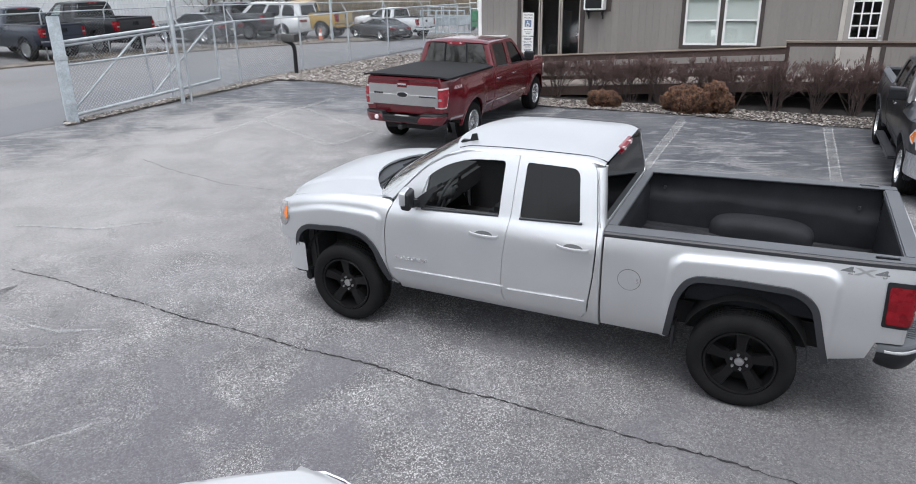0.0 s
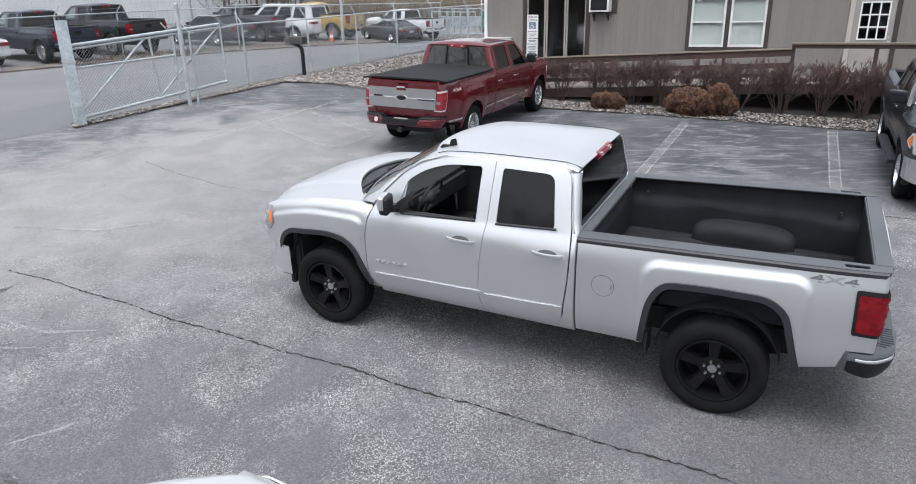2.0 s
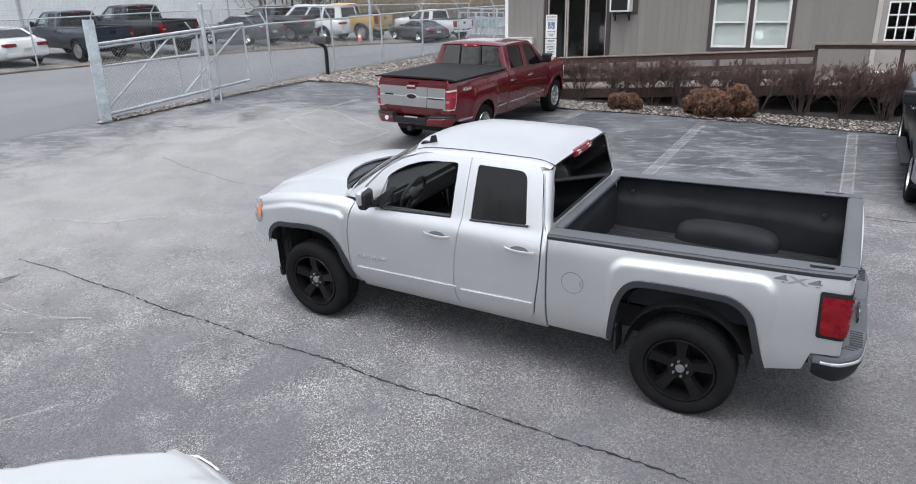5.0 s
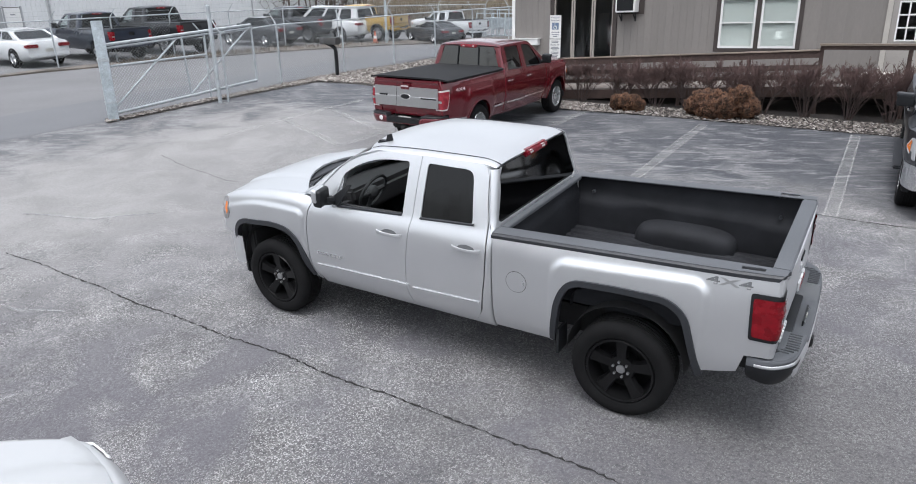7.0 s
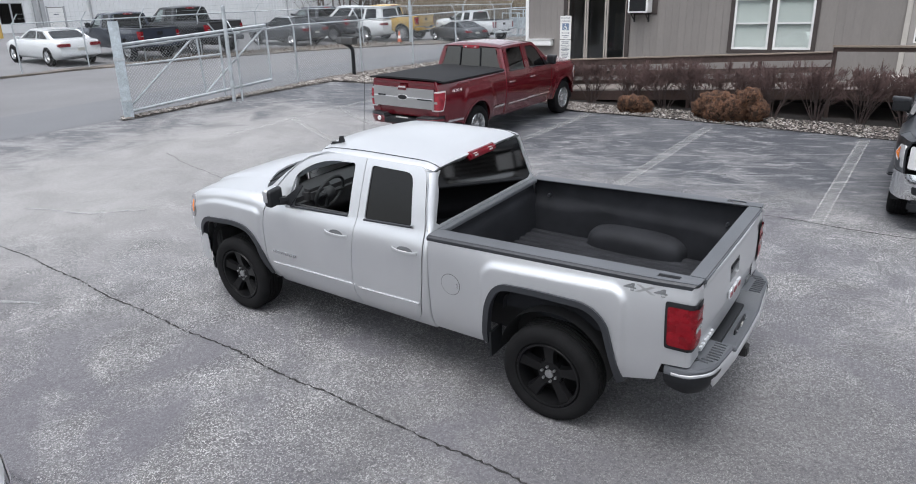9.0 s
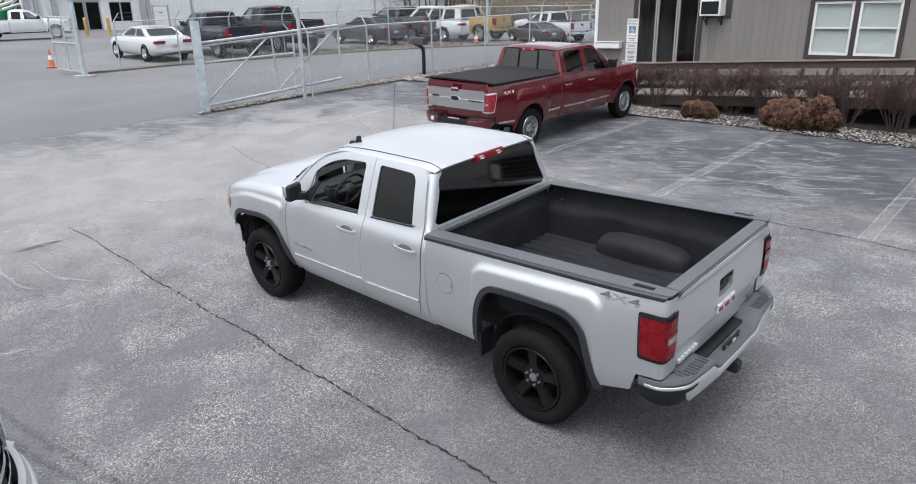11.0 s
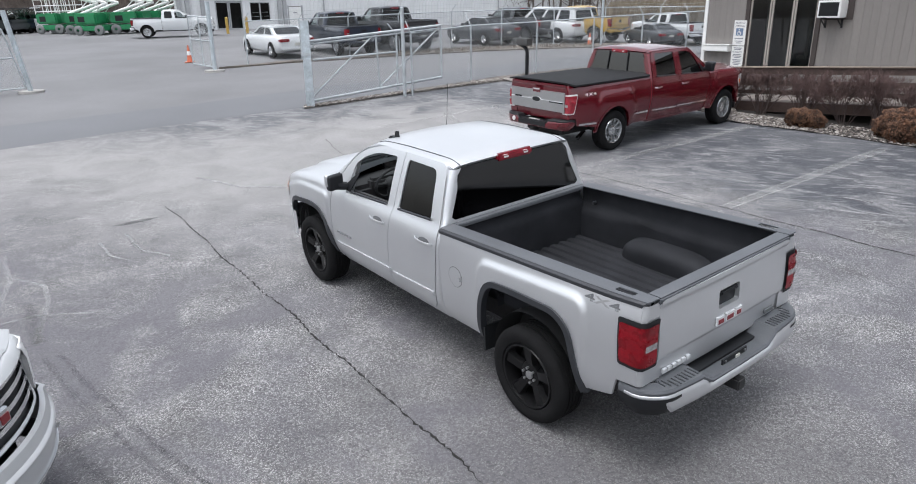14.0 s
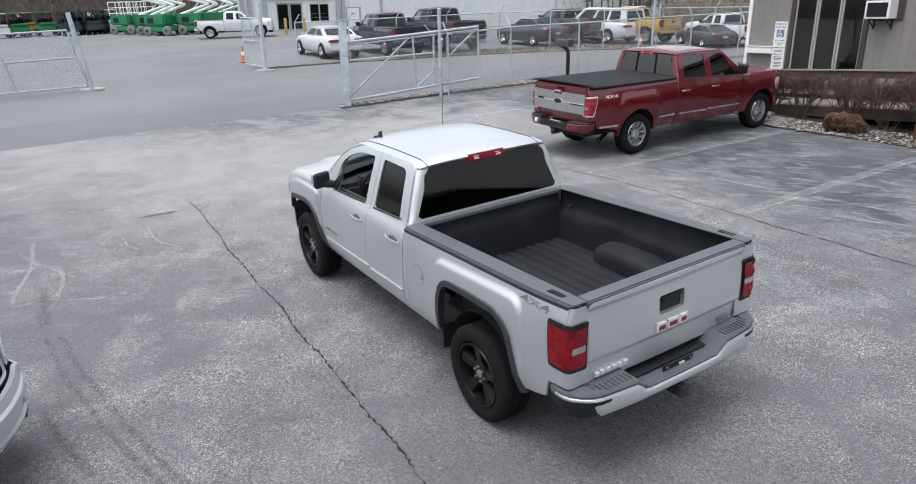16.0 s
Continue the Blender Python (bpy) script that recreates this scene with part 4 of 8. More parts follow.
gate_post(.14, 2.96, .23, "thick pale galvanised gate post at the lot entrance", True)
gate_post(3.32, 3.34, .055, "tall round galvanised gate post beside the gravel", False)


def fence_run(label, pts, h, cell, wire, arm=.42, arm_dir=(-.6, -.4), post_r=.030, mesh=True, group=""):
    t = thing("chain_link_fence", label, "fence", None, group)
    tops = []
    for x, y in pts:
        z = land(x, y)
        tops.append(Vector((x, y, z + h)))
        p = part("post", bm_tube((x, y, z - .05), (x, y, z + h + .02), post_r, 10), M_GALV, t)
        if arm:
            part("barb_arm", bm_tube((x, y, z + h), (x + arm_dir[0] * arm, y + arm_dir[1] * arm, z + h + arm * .85), .018, 6), M_GALV, p)
    for (a, b), (p, q) in zip(zip(tops, tops[1:]), zip(pts, pts[1:])):
        part("top_rail", bm_tube(a, b, .024, 8), M_GALV, t)
        if mesh:
            za, zb = land(*p) + .06, land(*q) + .06
            chain_link([(p[0], p[1], za), (q[0], q[1], zb), tuple(b), tuple(a)], cell, wire, t)
        if arm:
            bm = bmesh.new()
            for k in (.5, .98):
                o = Vector((arm_dir[0] * arm * k, arm_dir[1] * arm * k, arm * .85 * k))
                tube(bm, a + o, b + o, .004, 3, caps=False)
            part("barbed_wire", bm, M_WIRE, t, kind="stuff")
    return t


fence_run("galvanised chain-link fence with slanting barbed-wire arms beside the road", [gp3(3.6, 0)[:2], (-7.25, 22.12), (-5.82, 24.67), (-4.67, 27.88), (-3.41, 30.66), (-2.04, 33.32), (-0.49, 36.15), (1.29, 39.07)], 1.86, .09, .0026, arm_dir=(-.55, .2))
fence_run("galvanised chain-link fence in front of the parked trucks", [(-19.43, 23.74), (-18.10, 25.88), (-16.92, 28.05), (-15.57, 30.42), (-13.84, 32.80), (-11.77, 34.53), (-9.53, 36.37), (-7.21, 38.00), (-4.66, 39.68), (-2.14, 41.46)], 1.85, .14, .0034, arm_dir=(.5, .3))


def yard_gate(x, y, h, leaf, label, lean=(0, 0)):
    """A swing gate: heavy post and a leaf standing open."""
    t = thing("yard_gate", label, "gate")
    z = land(x, y)
    top = Vector((x + lean[0], y + lean[1], z + h))
    part("gate_post", bm_tube((x, y, z - .1), top, .085, 14), M_GALVW, t)
    part("footing", bm_tube((x, y, z - .05), (x, y, z + .04), .42, 18), M_PATCH, t)
    a = Vector((x, y, z))
    e = Vector((*leaf, land(*leaf)))
    d = e - a
    P = lambda u, v: a + d * u + Vector((lean[0] * v, lean[1] * v, .15 + (h - .75) * v))
    for nm, p, q in (("bottom_rail", (.03, 0), (1, 0)), ("top_rail", (.03, 1), (1, 1)), ("mid_rail", (.03, .52), (1, .52)), ("stile", (1, 0), (1, 1)), ("stile", (.5, 0), (.5, 1)), ("stile", (.03, 0), (.03, 1))):
        part(nm, bm_tube(P(*p), P(*q), .03, 8), M_GALV, t)
    chain_link([P(.03, 0), P(1, 0), P(1, 1), P(.03, 1)], .11, .0055, t)


yard_gate(-18.98, 21.35, 2.75, (-20.88, 21.93), "open galvanised yard gate leaf on its post")
yard_gate(-21.08, 14.78, 2.75, (-23.24, 10.45), "galvanised yard gate leaf across the road", (-.12, -.35))


def traffic_cone(x, y, h):
    t = thing("traffic_cone", "orange traffic cone with white band on the asphalt", "traffic cone", stand(x, y, 30), "traffic cones")
    bm = bmesh.new()
    lathe_z(bm, [(.13, .03), (.105, .25 * h), (.03, h), (.0, h)], 18)
    part("cone", bm, M_ORANGE, t)
    part("base", bm_box(-.19, .19, -.19, .19, 0, .035, bevel=.012), M_ORANGE, t)
    bm = bmesh.new()
    lathe_z(bm, [(.094, .42 * h), (.068, .66 * h)], 18)
    part("band", bm, M_WHITE, t)


def lathe_z(bm, prof, n=16):
    rings = [[bm.verts.new((r * math.cos(k * math.tau / n), r * math.sin(k * math.tau / n), z)) for k in range(n)] for r, z in prof]
    for a, b in zip(rings, rings[1:]):
        for k in range(n):
            bm.faces.new((a[k], a[(k + 1) % n], b[(k + 1) % n], b[k]))


traffic_cone(-22.81, 23.43, 0.76)
traffic_cone(-7.63, 36.72, 0.62)


def post_mailbox():
    t = thing("mailbox", "dark mailbox on a curved black post beside the gravel", "mailbox", stand(-5.86, 23.87, 156))
    bm = bmesh.new()
    pts = fillet([(0, 0, 0), (0, 0, 1.0), (.40, 0, 1.12)], .26, 6, False)
    for a, b in zip(pts, pts[1:]):
        tube(bm, a, b, .066, 8)
    part("post", bm, M_BLACKPL, t)
    bm = bmesh.new()
    prof = [(-.13, 0), (.13, 0), (.13, .19), (.10, .235), (-.10, .235), (-.13, .19)]
    ra = [bm.verts.new((-.12, y, 1.10 + z)) for y, z in prof]
    rb = [bm.verts.new((.62, y, 1.10 + z)) for y, z in prof]
    for i in range(len(prof)):
        bm.faces.new((ra[i], ra[(i + 1) % len(prof)], rb[(i + 1) % len(prof)], rb[i]))
    bm.faces.new(ra[::-1])
    bm.faces.new(rb)
    part("box", bm, M_MAILBOX, t, "dull grey-brown box with arched lid")


M_MAILBOX = mat("mailbox_paint", (0.05, 0.049, 0.048), 0.6, var=0.25)
post_mailbox()
t = thing("utility_pole", "pale metal pole beside the far fence", "pole", stand(-7.08, 36.98, 0))
part("pole", bm_tube((0, 0, 0), (0, 0, 9), .065, 12, .055), M_GALVW, t)

# ---- vehicle materials ----
def paint(name, c, metal, rough, coat=0.8, dirt=0.05):
    m = mat(name, c, rough, metal, var=dirt, scale=1.5, fine=700, coat=coat)
    return m


P_SILVER = paint("silver_paint", (0.640, 0.650, 0.664), 0.80, 0.42, 0.40, 0.04)
P_RED = paint("red_paint", (0.118, 0.002, 0.009), 0.30, 0.24, 1.0)
P_BLACK = paint("black_paint", (0.011, 0.012, 0.015), 0.0, 0.35, 0.35)
P_WHITE = paint("white_paint", (0.64, 0.66, 0.67), 0.0, 0.35)
P_NAVY = paint("dark_blue_paint", (0.013, 0.020, 0.038), 0.3, 0.3)
P_GREY = paint("dark_grey_paint", (0.05, 0.054, 0.06), 0.4, 0.32)
P_YELLOW = paint("yellow_paint", (0.46, 0.30, 0.065), 0.0, 0.4)
M_TYRE = mat("tyre_rubber", (0.0105, 0.0105, 0.011), 0.88, var=0.25, scale=8, fine=90, bump=0.001, spec=0.14)
M_RIMBLK = mat("black_rim", (0.0075, 0.0075, 0.008), 0.36, var=0.2, coat=0.10, spec=0.18)
M_RIMCHR = mat("polished_rim", (0.62, 0.63, 0.64), 0.22, metal=0.9, var=0.15)
M_CHROME = mat("chrome", (0.78, 0.79, 0.80), 0.10, metal=1.0, var=0.05)
M_SATIN = mat("satin_silver", (0.46, 0.465, 0.47), 0.32, metal=0.9, var=0.06)
M_CAPGREY = mat("rail_cap_plastic", (0.082, 0.087, 0.096), 0.6, var=0.15, fine=300, bump=0.0004)
M_LINER = mat("spray_bed_liner", (0.022, 0.023, 0.0265), 0.7, var=0.35, scale=3, fine=260, bump=0.0012, spec=0.16)
M_TRIM = mat("black_moulding", (0.026, 0.028, 0.033), 0.5, var=0.15)
M_CABIN = mat("cabin_black", (0.042, 0.042, 0.045), 0.7, var=0.2)
M_CABING = mat("cabin_grey", (0.055, 0.057, 0.06), 0.7, var=0.15)
M_RED = mat("tail_red", (0.20, 0.004, 0.010), 0.28, var=0.3, scale=14, fine=120, coat=0.1, spec=0.3)
M_REDLENS = mat("pale_red_lens", (0.30, 0.022, 0.036), 0.2, var=0.35, scale=14, fine=120, coat=0.5)
M_CLEAR = mat("clear_lens", (0.66, 0.66, 0.66), 0.12, var=0.1, coat=1.0)
M_AMBER = mat("amber_lens", (0.75, 0.20, 0.03), 0.2, var=0.1, coat=0.6)
M_UNDER = mat("underbody", (0.020, 0.020, 0.021), 0.9, var=0.2)
M_DECAL = mat("grey_decal", (0.13, 0.135, 0.14), 0.45, var=0.05)
M_BRAKE = mat("brake_lamp_red", (0.19, 0.006, 0.016), 0.25, var=0.2, coat=0.3)
M_REVERSE = mat("reverse_lens_clear", (0.30, 0.29, 0.29), 0.15, var=0.3, scale=20, coat=0.6)
M_BRIGHT = mat("bright_badge", (0.66, 0.67, 0.68), 0.3, metal=0.25, var=0.08)
M_BADGERED = mat("badge_red", (0.17, 0.010, 0.016), 0.3, var=0.05)
M_PLATE = mat("number_plate", (0.50, 0.50, 0.46), 0.5, var=0.2, fine=12)
M_SOFT = mat("vinyl_bed_cover", (0.014, 0.0145, 0.016), 0.8, var=0.2, fine=300, bump=0.0006, spec=0.25)
G_DARK = glass("privacy_glass", (0.01, 0.01, 0.01), (0.004, 0.0042, 0.0045), 1.5, 0.07)
G_BACK = glass("dark_rear_glass", (0.01, 0.01, 0.01), (0.0012, 0.0013, 0.0014), 1.85, 0.05)
G_FILM = glass("film_tinted_glass", (0.02, 0.02, 0.02), (0.03, 0.033, 0.034), 2.1, 0.03)
G_SCREEN = glass("windscreen_glass", (0.02, 0.02, 0.02), (0.30, 0.34, 0.335), 1.09)
G_CLEAR = glass("side_glass", (0.02, 0.02, 0.02), (0.70, 0.76, 0.75))


def sstep(t):
    t = min(max(t, 0.0), 1.0)
    return t * t * (3 - 2 * t)


def offset_path(pts, d):
    out = []
    for i, p in enumerate(pts):
        a, b = Vector(pts[max(i - 1, 0)]), Vector(pts[min(i + 1, len(pts) - 1)])
        t = (b - a).normalized()
        out.append((p[0] + t.y * d, p[1] - t.x * d))
    return out


def curve(points, t):
    """A smooth line through (t, value) pairs, level beyond its ends."""
    if t <= points[0][0]:
        return points[0][1]
    if t >= points[-1][0]:
        return points[-1][1]
    i = 0
    while points[i + 1][0] < t:
        i += 1
    (x0, a), (x1, b) = points[i], points[i + 1]
    m = (b - a) / (x1 - x0)
    p = (a - points[i - 1][1]) / (x0 - points[i - 1][0]) if i else m
    q = (points[i + 2][1] - b) / (points[i + 2][0] - x1) if i + 2 < len(points) else m
    g0, g1, h = (p + m) / 2, (m + q) / 2, x1 - x0
    u = (t - x0) / h
    return a + u * h * g0 + u * u * (3 * (b - a) - h * (2 * g0 + g1)) + u ** 3 * (2 * (a - b) + h * (g0 + g1))


class Shape:
    """Numbers of one pickup: x forward from the rear axle, y to its left, z up."""

    def __init__(self, wb=3.645, w=0.965, r=0.415, tw=0.275, belt=1.285, rail0=1.305, rail1=1.345, sill=0.52, cab0=1.06, split=1.88,
                 door=2.98, tail=-0.95, nose=4.60, roof=1.885, hood0=1.285, hood1=1.20, roof_front=2.30, flare=0.042, square=True,
                 track=0.82, step=0.07, bow=0.20):
        self.bow = bow
        self.wb, self.w, self.r, self.tw, self.belt, self.rail0, self.rail1, self.sill = wb, w, r, tw, belt, rail0, rail1, sill
        self.cab0, self.split, self.door, self.tail, self.nose, self.roof = cab0, split, door, tail, nose, roof
        self.hood0, self.hood1, self.roof_front, self.flare, self.square, self.track, self.step = hood0, hood1, roof_front, flare, square, track, step

    def arch(self, xa):
        z0 = self.sill + 0.02
        if self.square:
            return fillet([(xa + .535, z0), (xa + .465, .86), (xa + .36, .985), (xa - .30, 1.0), (xa - .42, .925), (xa - .545, z0)], .12, 5, False)
        return [(xa + .50 * math.cos(a), .43 + .50 * math.sin(a)) for a in [-.0 + math.pi * i / 16 for i in range(17)]]

    def top(self, x):
        """Height of the wing's and bed's upper edge."""
        if x < self.cab0:
            return self.rail0 + (self.rail1 - self.rail0) * min(max((self.cab0 - x) / (self.cab0 - self.tail), 0), 1)
        t = min(max((x - self.door) / (self.nose - self.door), 0), 1)
        return self.hood0 + (self.hood1 - self.hood0) * t - (0.055 if self.bow < .3 else .10) * max(0, (t - .75) / .25) ** 2

    def y(self, x, z):
        """Half width of the body at x, z."""
        y = self.w - (0.080 * ((1.0 - z) / .5) ** 1.7 if z < 1.0 else 0.034 * ((z - 1.0) / .30) ** 2 if z < self.belt else 0.0)
        if z >= self.belt:
            h = z - self.belt
            y = self.w - 0.034 * ((self.belt - 1.0) / .30) ** 2 - .25 * h - .13 * h * h
        f = x - (self.wb + .15)
        if f > 0:
            y -= .155 * (f / .8) ** 2
        if self.bow > .3 and x > self.nose - self.bow:
            y = min(y, .915 * (max(self.nose - x, 0) / self.bow) ** .4545)
        if x < -.55:
            y -= .045 * ((-.55 - x) / .4) ** 2
        for xa in (0, self.wb):
            u, hw = abs(x - xa - .015), .655 - .17 * sstep((z - .80) / .45)
            y += self.flare * sstep((hw - u) / .055) * sstep((1.222 - z) / .050)
        return y

    def shoulder(self, x, z, r=.10):
        """Half width with the rounded upper edge of wing or bed."""
        k = (z - (self.top(x) - r)) / r
        y = self.y(x, z)
        if k > 0:
            y -= r * .9 * (1 - math.sqrt(max(1 - min(k, 1) ** 2, 0)))
        return y

    def front(self, y):
        return self.nose - self.bow * (abs(y) / .9) ** 2.2

    def outlines(self):
        """Side windows, doors, the frame behind them and its holes, as seen from the side."""
        dr, sp, cab0, sill, belt, rf = self.door, self.split, self.cab0, self.sill, self.belt, self.roof_front
        rt = self.roof - .095
        w1 = fillet([(dr - .25, belt - .02), (sp + .10, belt + .012), (sp + .085, rt - .045), (rf + .04, rt - .065)], [.03, .03, .05, .17])
        w2 = fillet([(sp - .10, belt + .015), (cab0 + .20, belt + .04), (cab0 + .235, rt - .03), (sp - .09, rt - .04)], [.03, .03, .06, .05])
        door1 = fillet([(dr - .04, sill + .02), (sp + .003, sill + .02), (sp - .010, belt), (sp - .022, rt), (rf + .01, rt), (dr + .0, belt + .02), (dr + .025, 1.0)], [.05, .02, 0, .02, .06, .03, .1])
        door2 = fillet([(sp - .003, sill + .02), (cab0 + .13, sill + .025), (cab0 + .05, sill + .19), (cab0 + .06, belt), (cab0 + .12, rt), (sp - .028, rt), (sp - .016, belt)], [.02, .07, .1, .1, .09, .02, 0])
        frame_o = fillet([(cab0 + .06, sill), (dr - .02, sill), (dr + .05, belt), (rf - .02, rt + .004), (cab0 + .12, rt + .004), (cab0 + .07, belt + .05)], [.02, .02, .02, .05, .08, .1])
        bigw = [fillet([(dr - .20, belt - .05), (sp + .07, belt - .02), (sp + .06, rt - .02), (rf + .03, rt - .035)], [.05, .05, .05, .15]), fillet([(sp - .07, belt - .015), (cab0 + .17, belt + .01), (cab0 + .20, rt - .017), (sp - .06, rt - .02)], .05)]
        return w1, w2, door1, door2, frame_o, bigw

    def rear_edge(self, z):
        """Where the rear door ends, at height z."""
        return curve(((.5, .125), (.58, .095), (.72, .052), (1.0, .055), (self.belt, .062), (self.roof - .20, .098), (self.roof - .12, .135), (self.roof - .09, .18)), z) + self.cab0

    def pillar(self, k):
        """A point of the windscreen pillar's outer edge, from its foot (0) to the roof (1): x and z."""
        x0, z0, x1, z1 = self.door + .02, self.belt + .01, self.roof_front, self.roof - .11
        return x0 + (x1 - x0) * k, z0 + (z1 - z0) * k


class SilverShape(Shape):
    """The silver pickup: squared flares, a crease under the windows, a wide rounded cab."""
    WAIST = ((.40, .850), (.47, .895), (.55, .930), (.64, .950), (.72, .958), (.90, .958), (1.05, .954), (1.14, .946), (1.20, .934), (1.25, .914), (1.30, .888), (1.36, .866), (1.50, .820), (1.65, .766), (1.76, .722), (1.84, .684))
    FLANK = ((.40, .850), (.47, .895), (.55, .930), (.64, .950), (.72, .958), (.90, .962), (1.05, .962), (1.15, .957), (1.24, .946), (1.30, .934), (1.40, .910))

    def arch(self, xa):
        if xa:
            return fillet([(4.185, .66), (4.180, .83), (4.06, .940), (3.60, .978), (3.40, .950), (3.285, .840), (3.175, .50)], [.02, .10, .10, .2, .12, .12, 0], 5, False)
        return fillet([(.555, .50), (.505, .89), (.42, 1.045), (.14, 1.066), (-.30, 1.066), (-.42, .985), (-.55, .52)], [0, .12, .10, .2, .10, .12, 0], 5, False)

    def top(self, x):
        if x < self.cab0:
            return 1.315 + .060 * min(max((self.cab0 - x) / 2.1, 0), 1)
        return curve(((2.9, 1.318), (3.3, 1.326), (3.7, 1.312), (4.0, 1.272), (4.2, 1.225), (4.35, 1.175), (4.5, 1.11)), x)

    @staticmethod
    def swell(dx, dz, r=.15, w=.056):
        """A raised field with rounded corners: 0 outside, 1 inside."""
        d = r - math.hypot(r - dx, r - dz) if dx < r and dz < r else min(dx, dz)
        return sstep(d / w)

    def y(self, x, z):
        y = curve(self.FLANK if x < self.cab0 + .005 else self.WAIST, z)
        if x > 3.1:
            k = sstep((x - 3.1) / .25)
            y += k * max(0, curve(self.FLANK, z) - y) * sstep((1.45 - z) / .1)
        f = x - 3.86
        if f > 0:
            y -= .29 * f * f
        if x < -.6:
            y -= .16 * (-.6 - x) ** 2
        y += .026 * self.swell(min(.615 - x, x + .60) + .03 * (1.1 - z) * (x > 0), 1.270 - .05 * x - z)
        y += .022 * self.swell(x - 3.183, curve(((3.1, 1.212), (3.6, 1.222), (3.9, 1.205), (4.2, 1.13), (4.5, 1.05)), x) - z, .10)
        return y

    def outlines(self):
        w1 = fillet([(2.86, 1.262), (2.048, 1.300), (2.040, 1.756), (2.38, 1.742), (2.60, 1.672), (2.755, 1.572)], [.02, .03, .035, .2, .1, .05])
        w2 = fillet([(1.858, 1.308), (1.338, 1.336), (1.392, 1.752), (1.848, 1.760)], [.03, .035, .075, .03])
        door1 = fillet([(3.165, .72), (3.135, .555), (3.03, .472), (1.965, .478), (2.002, .60), (2.006, .72), (1.996, .92), (1.962, 1.18), (1.943, 1.32), (1.924, 1.812), (2.36, 1.806), (2.62, 1.735), (2.80, 1.625), (2.955, 1.475), (3.075, 1.335), (3.135, 1.20), (3.168, 1.02)],
                       [.05, .1, .06, .02, .05, .05, 0, 0, 0, .01, .2, .1, .05, .05, .08, .1, .1])
        door2 = fillet([(1.995, .60), (1.958, .478), (1.31, .482), (1.243, .56), (1.222, .71), (1.196, .93), (1.186, 1.18), (1.198, 1.36), (1.232, 1.60), (1.262, 1.812), (1.918, 1.814), (1.937, 1.32), (1.956, 1.18), (1.990, .92), (2.000, .72)],
                       [.05, .02, .06, .06, 0, 0, 0, 0, 0, .10, .01, 0, 0, 0, .05])
        frame_o = fillet([(1.24, .47), (3.12, .47), (3.14, 1.20), (3.05, 1.335), (2.80, 1.60), (2.62, 1.715), (2.36, 1.80), (1.27, 1.81), (1.21, 1.36)], [.02, .1, .05, .05, .05, .1, .2, .08, .05])
        bigw = [fillet([(2.80, 1.235), (2.015, 1.275), (2.008, 1.785), (2.37, 1.772), (2.58, 1.705), (2.75, 1.60)], [.02, .03, .035, .2, .1, .05]), fillet([(1.885, 1.285), (1.312, 1.312), (1.365, 1.778), (1.875, 1.785)], .04)]
        return w1, w2, door1, door2, frame_o, bigw

    def rear_edge(self, z):
        return curve(((.47, 1.305), (.56, 1.238), (.71, 1.216), (.93, 1.190), (1.18, 1.180), (1.36, 1.192), (1.60, 1.226), (1.72, 1.248), (1.78, 1.275), (1.812, 1.33)), z)

    def pillar(self, k):
        return curve(((0, 3.09), (.25, 2.955), (.55, 2.80), (.82, 2.62), (1, 2.42)), k), curve(((0, 1.33), (.25, 1.478), (.55, 1.628), (.82, 1.742), (1, 1.80)), k)


def both(make):
    for s in (1, -1):
        make(s)


def skin(name, S, t, out, holes, side, material, fy, rim=.02, label="", step=None):
    st = step or S.step
    return part(name, sheet(out, holes, lambda a, b: (a, side * fy(a, b), b), st, st, rim=(0, -side * rim, 0), flip=side > 0), material, t, label)


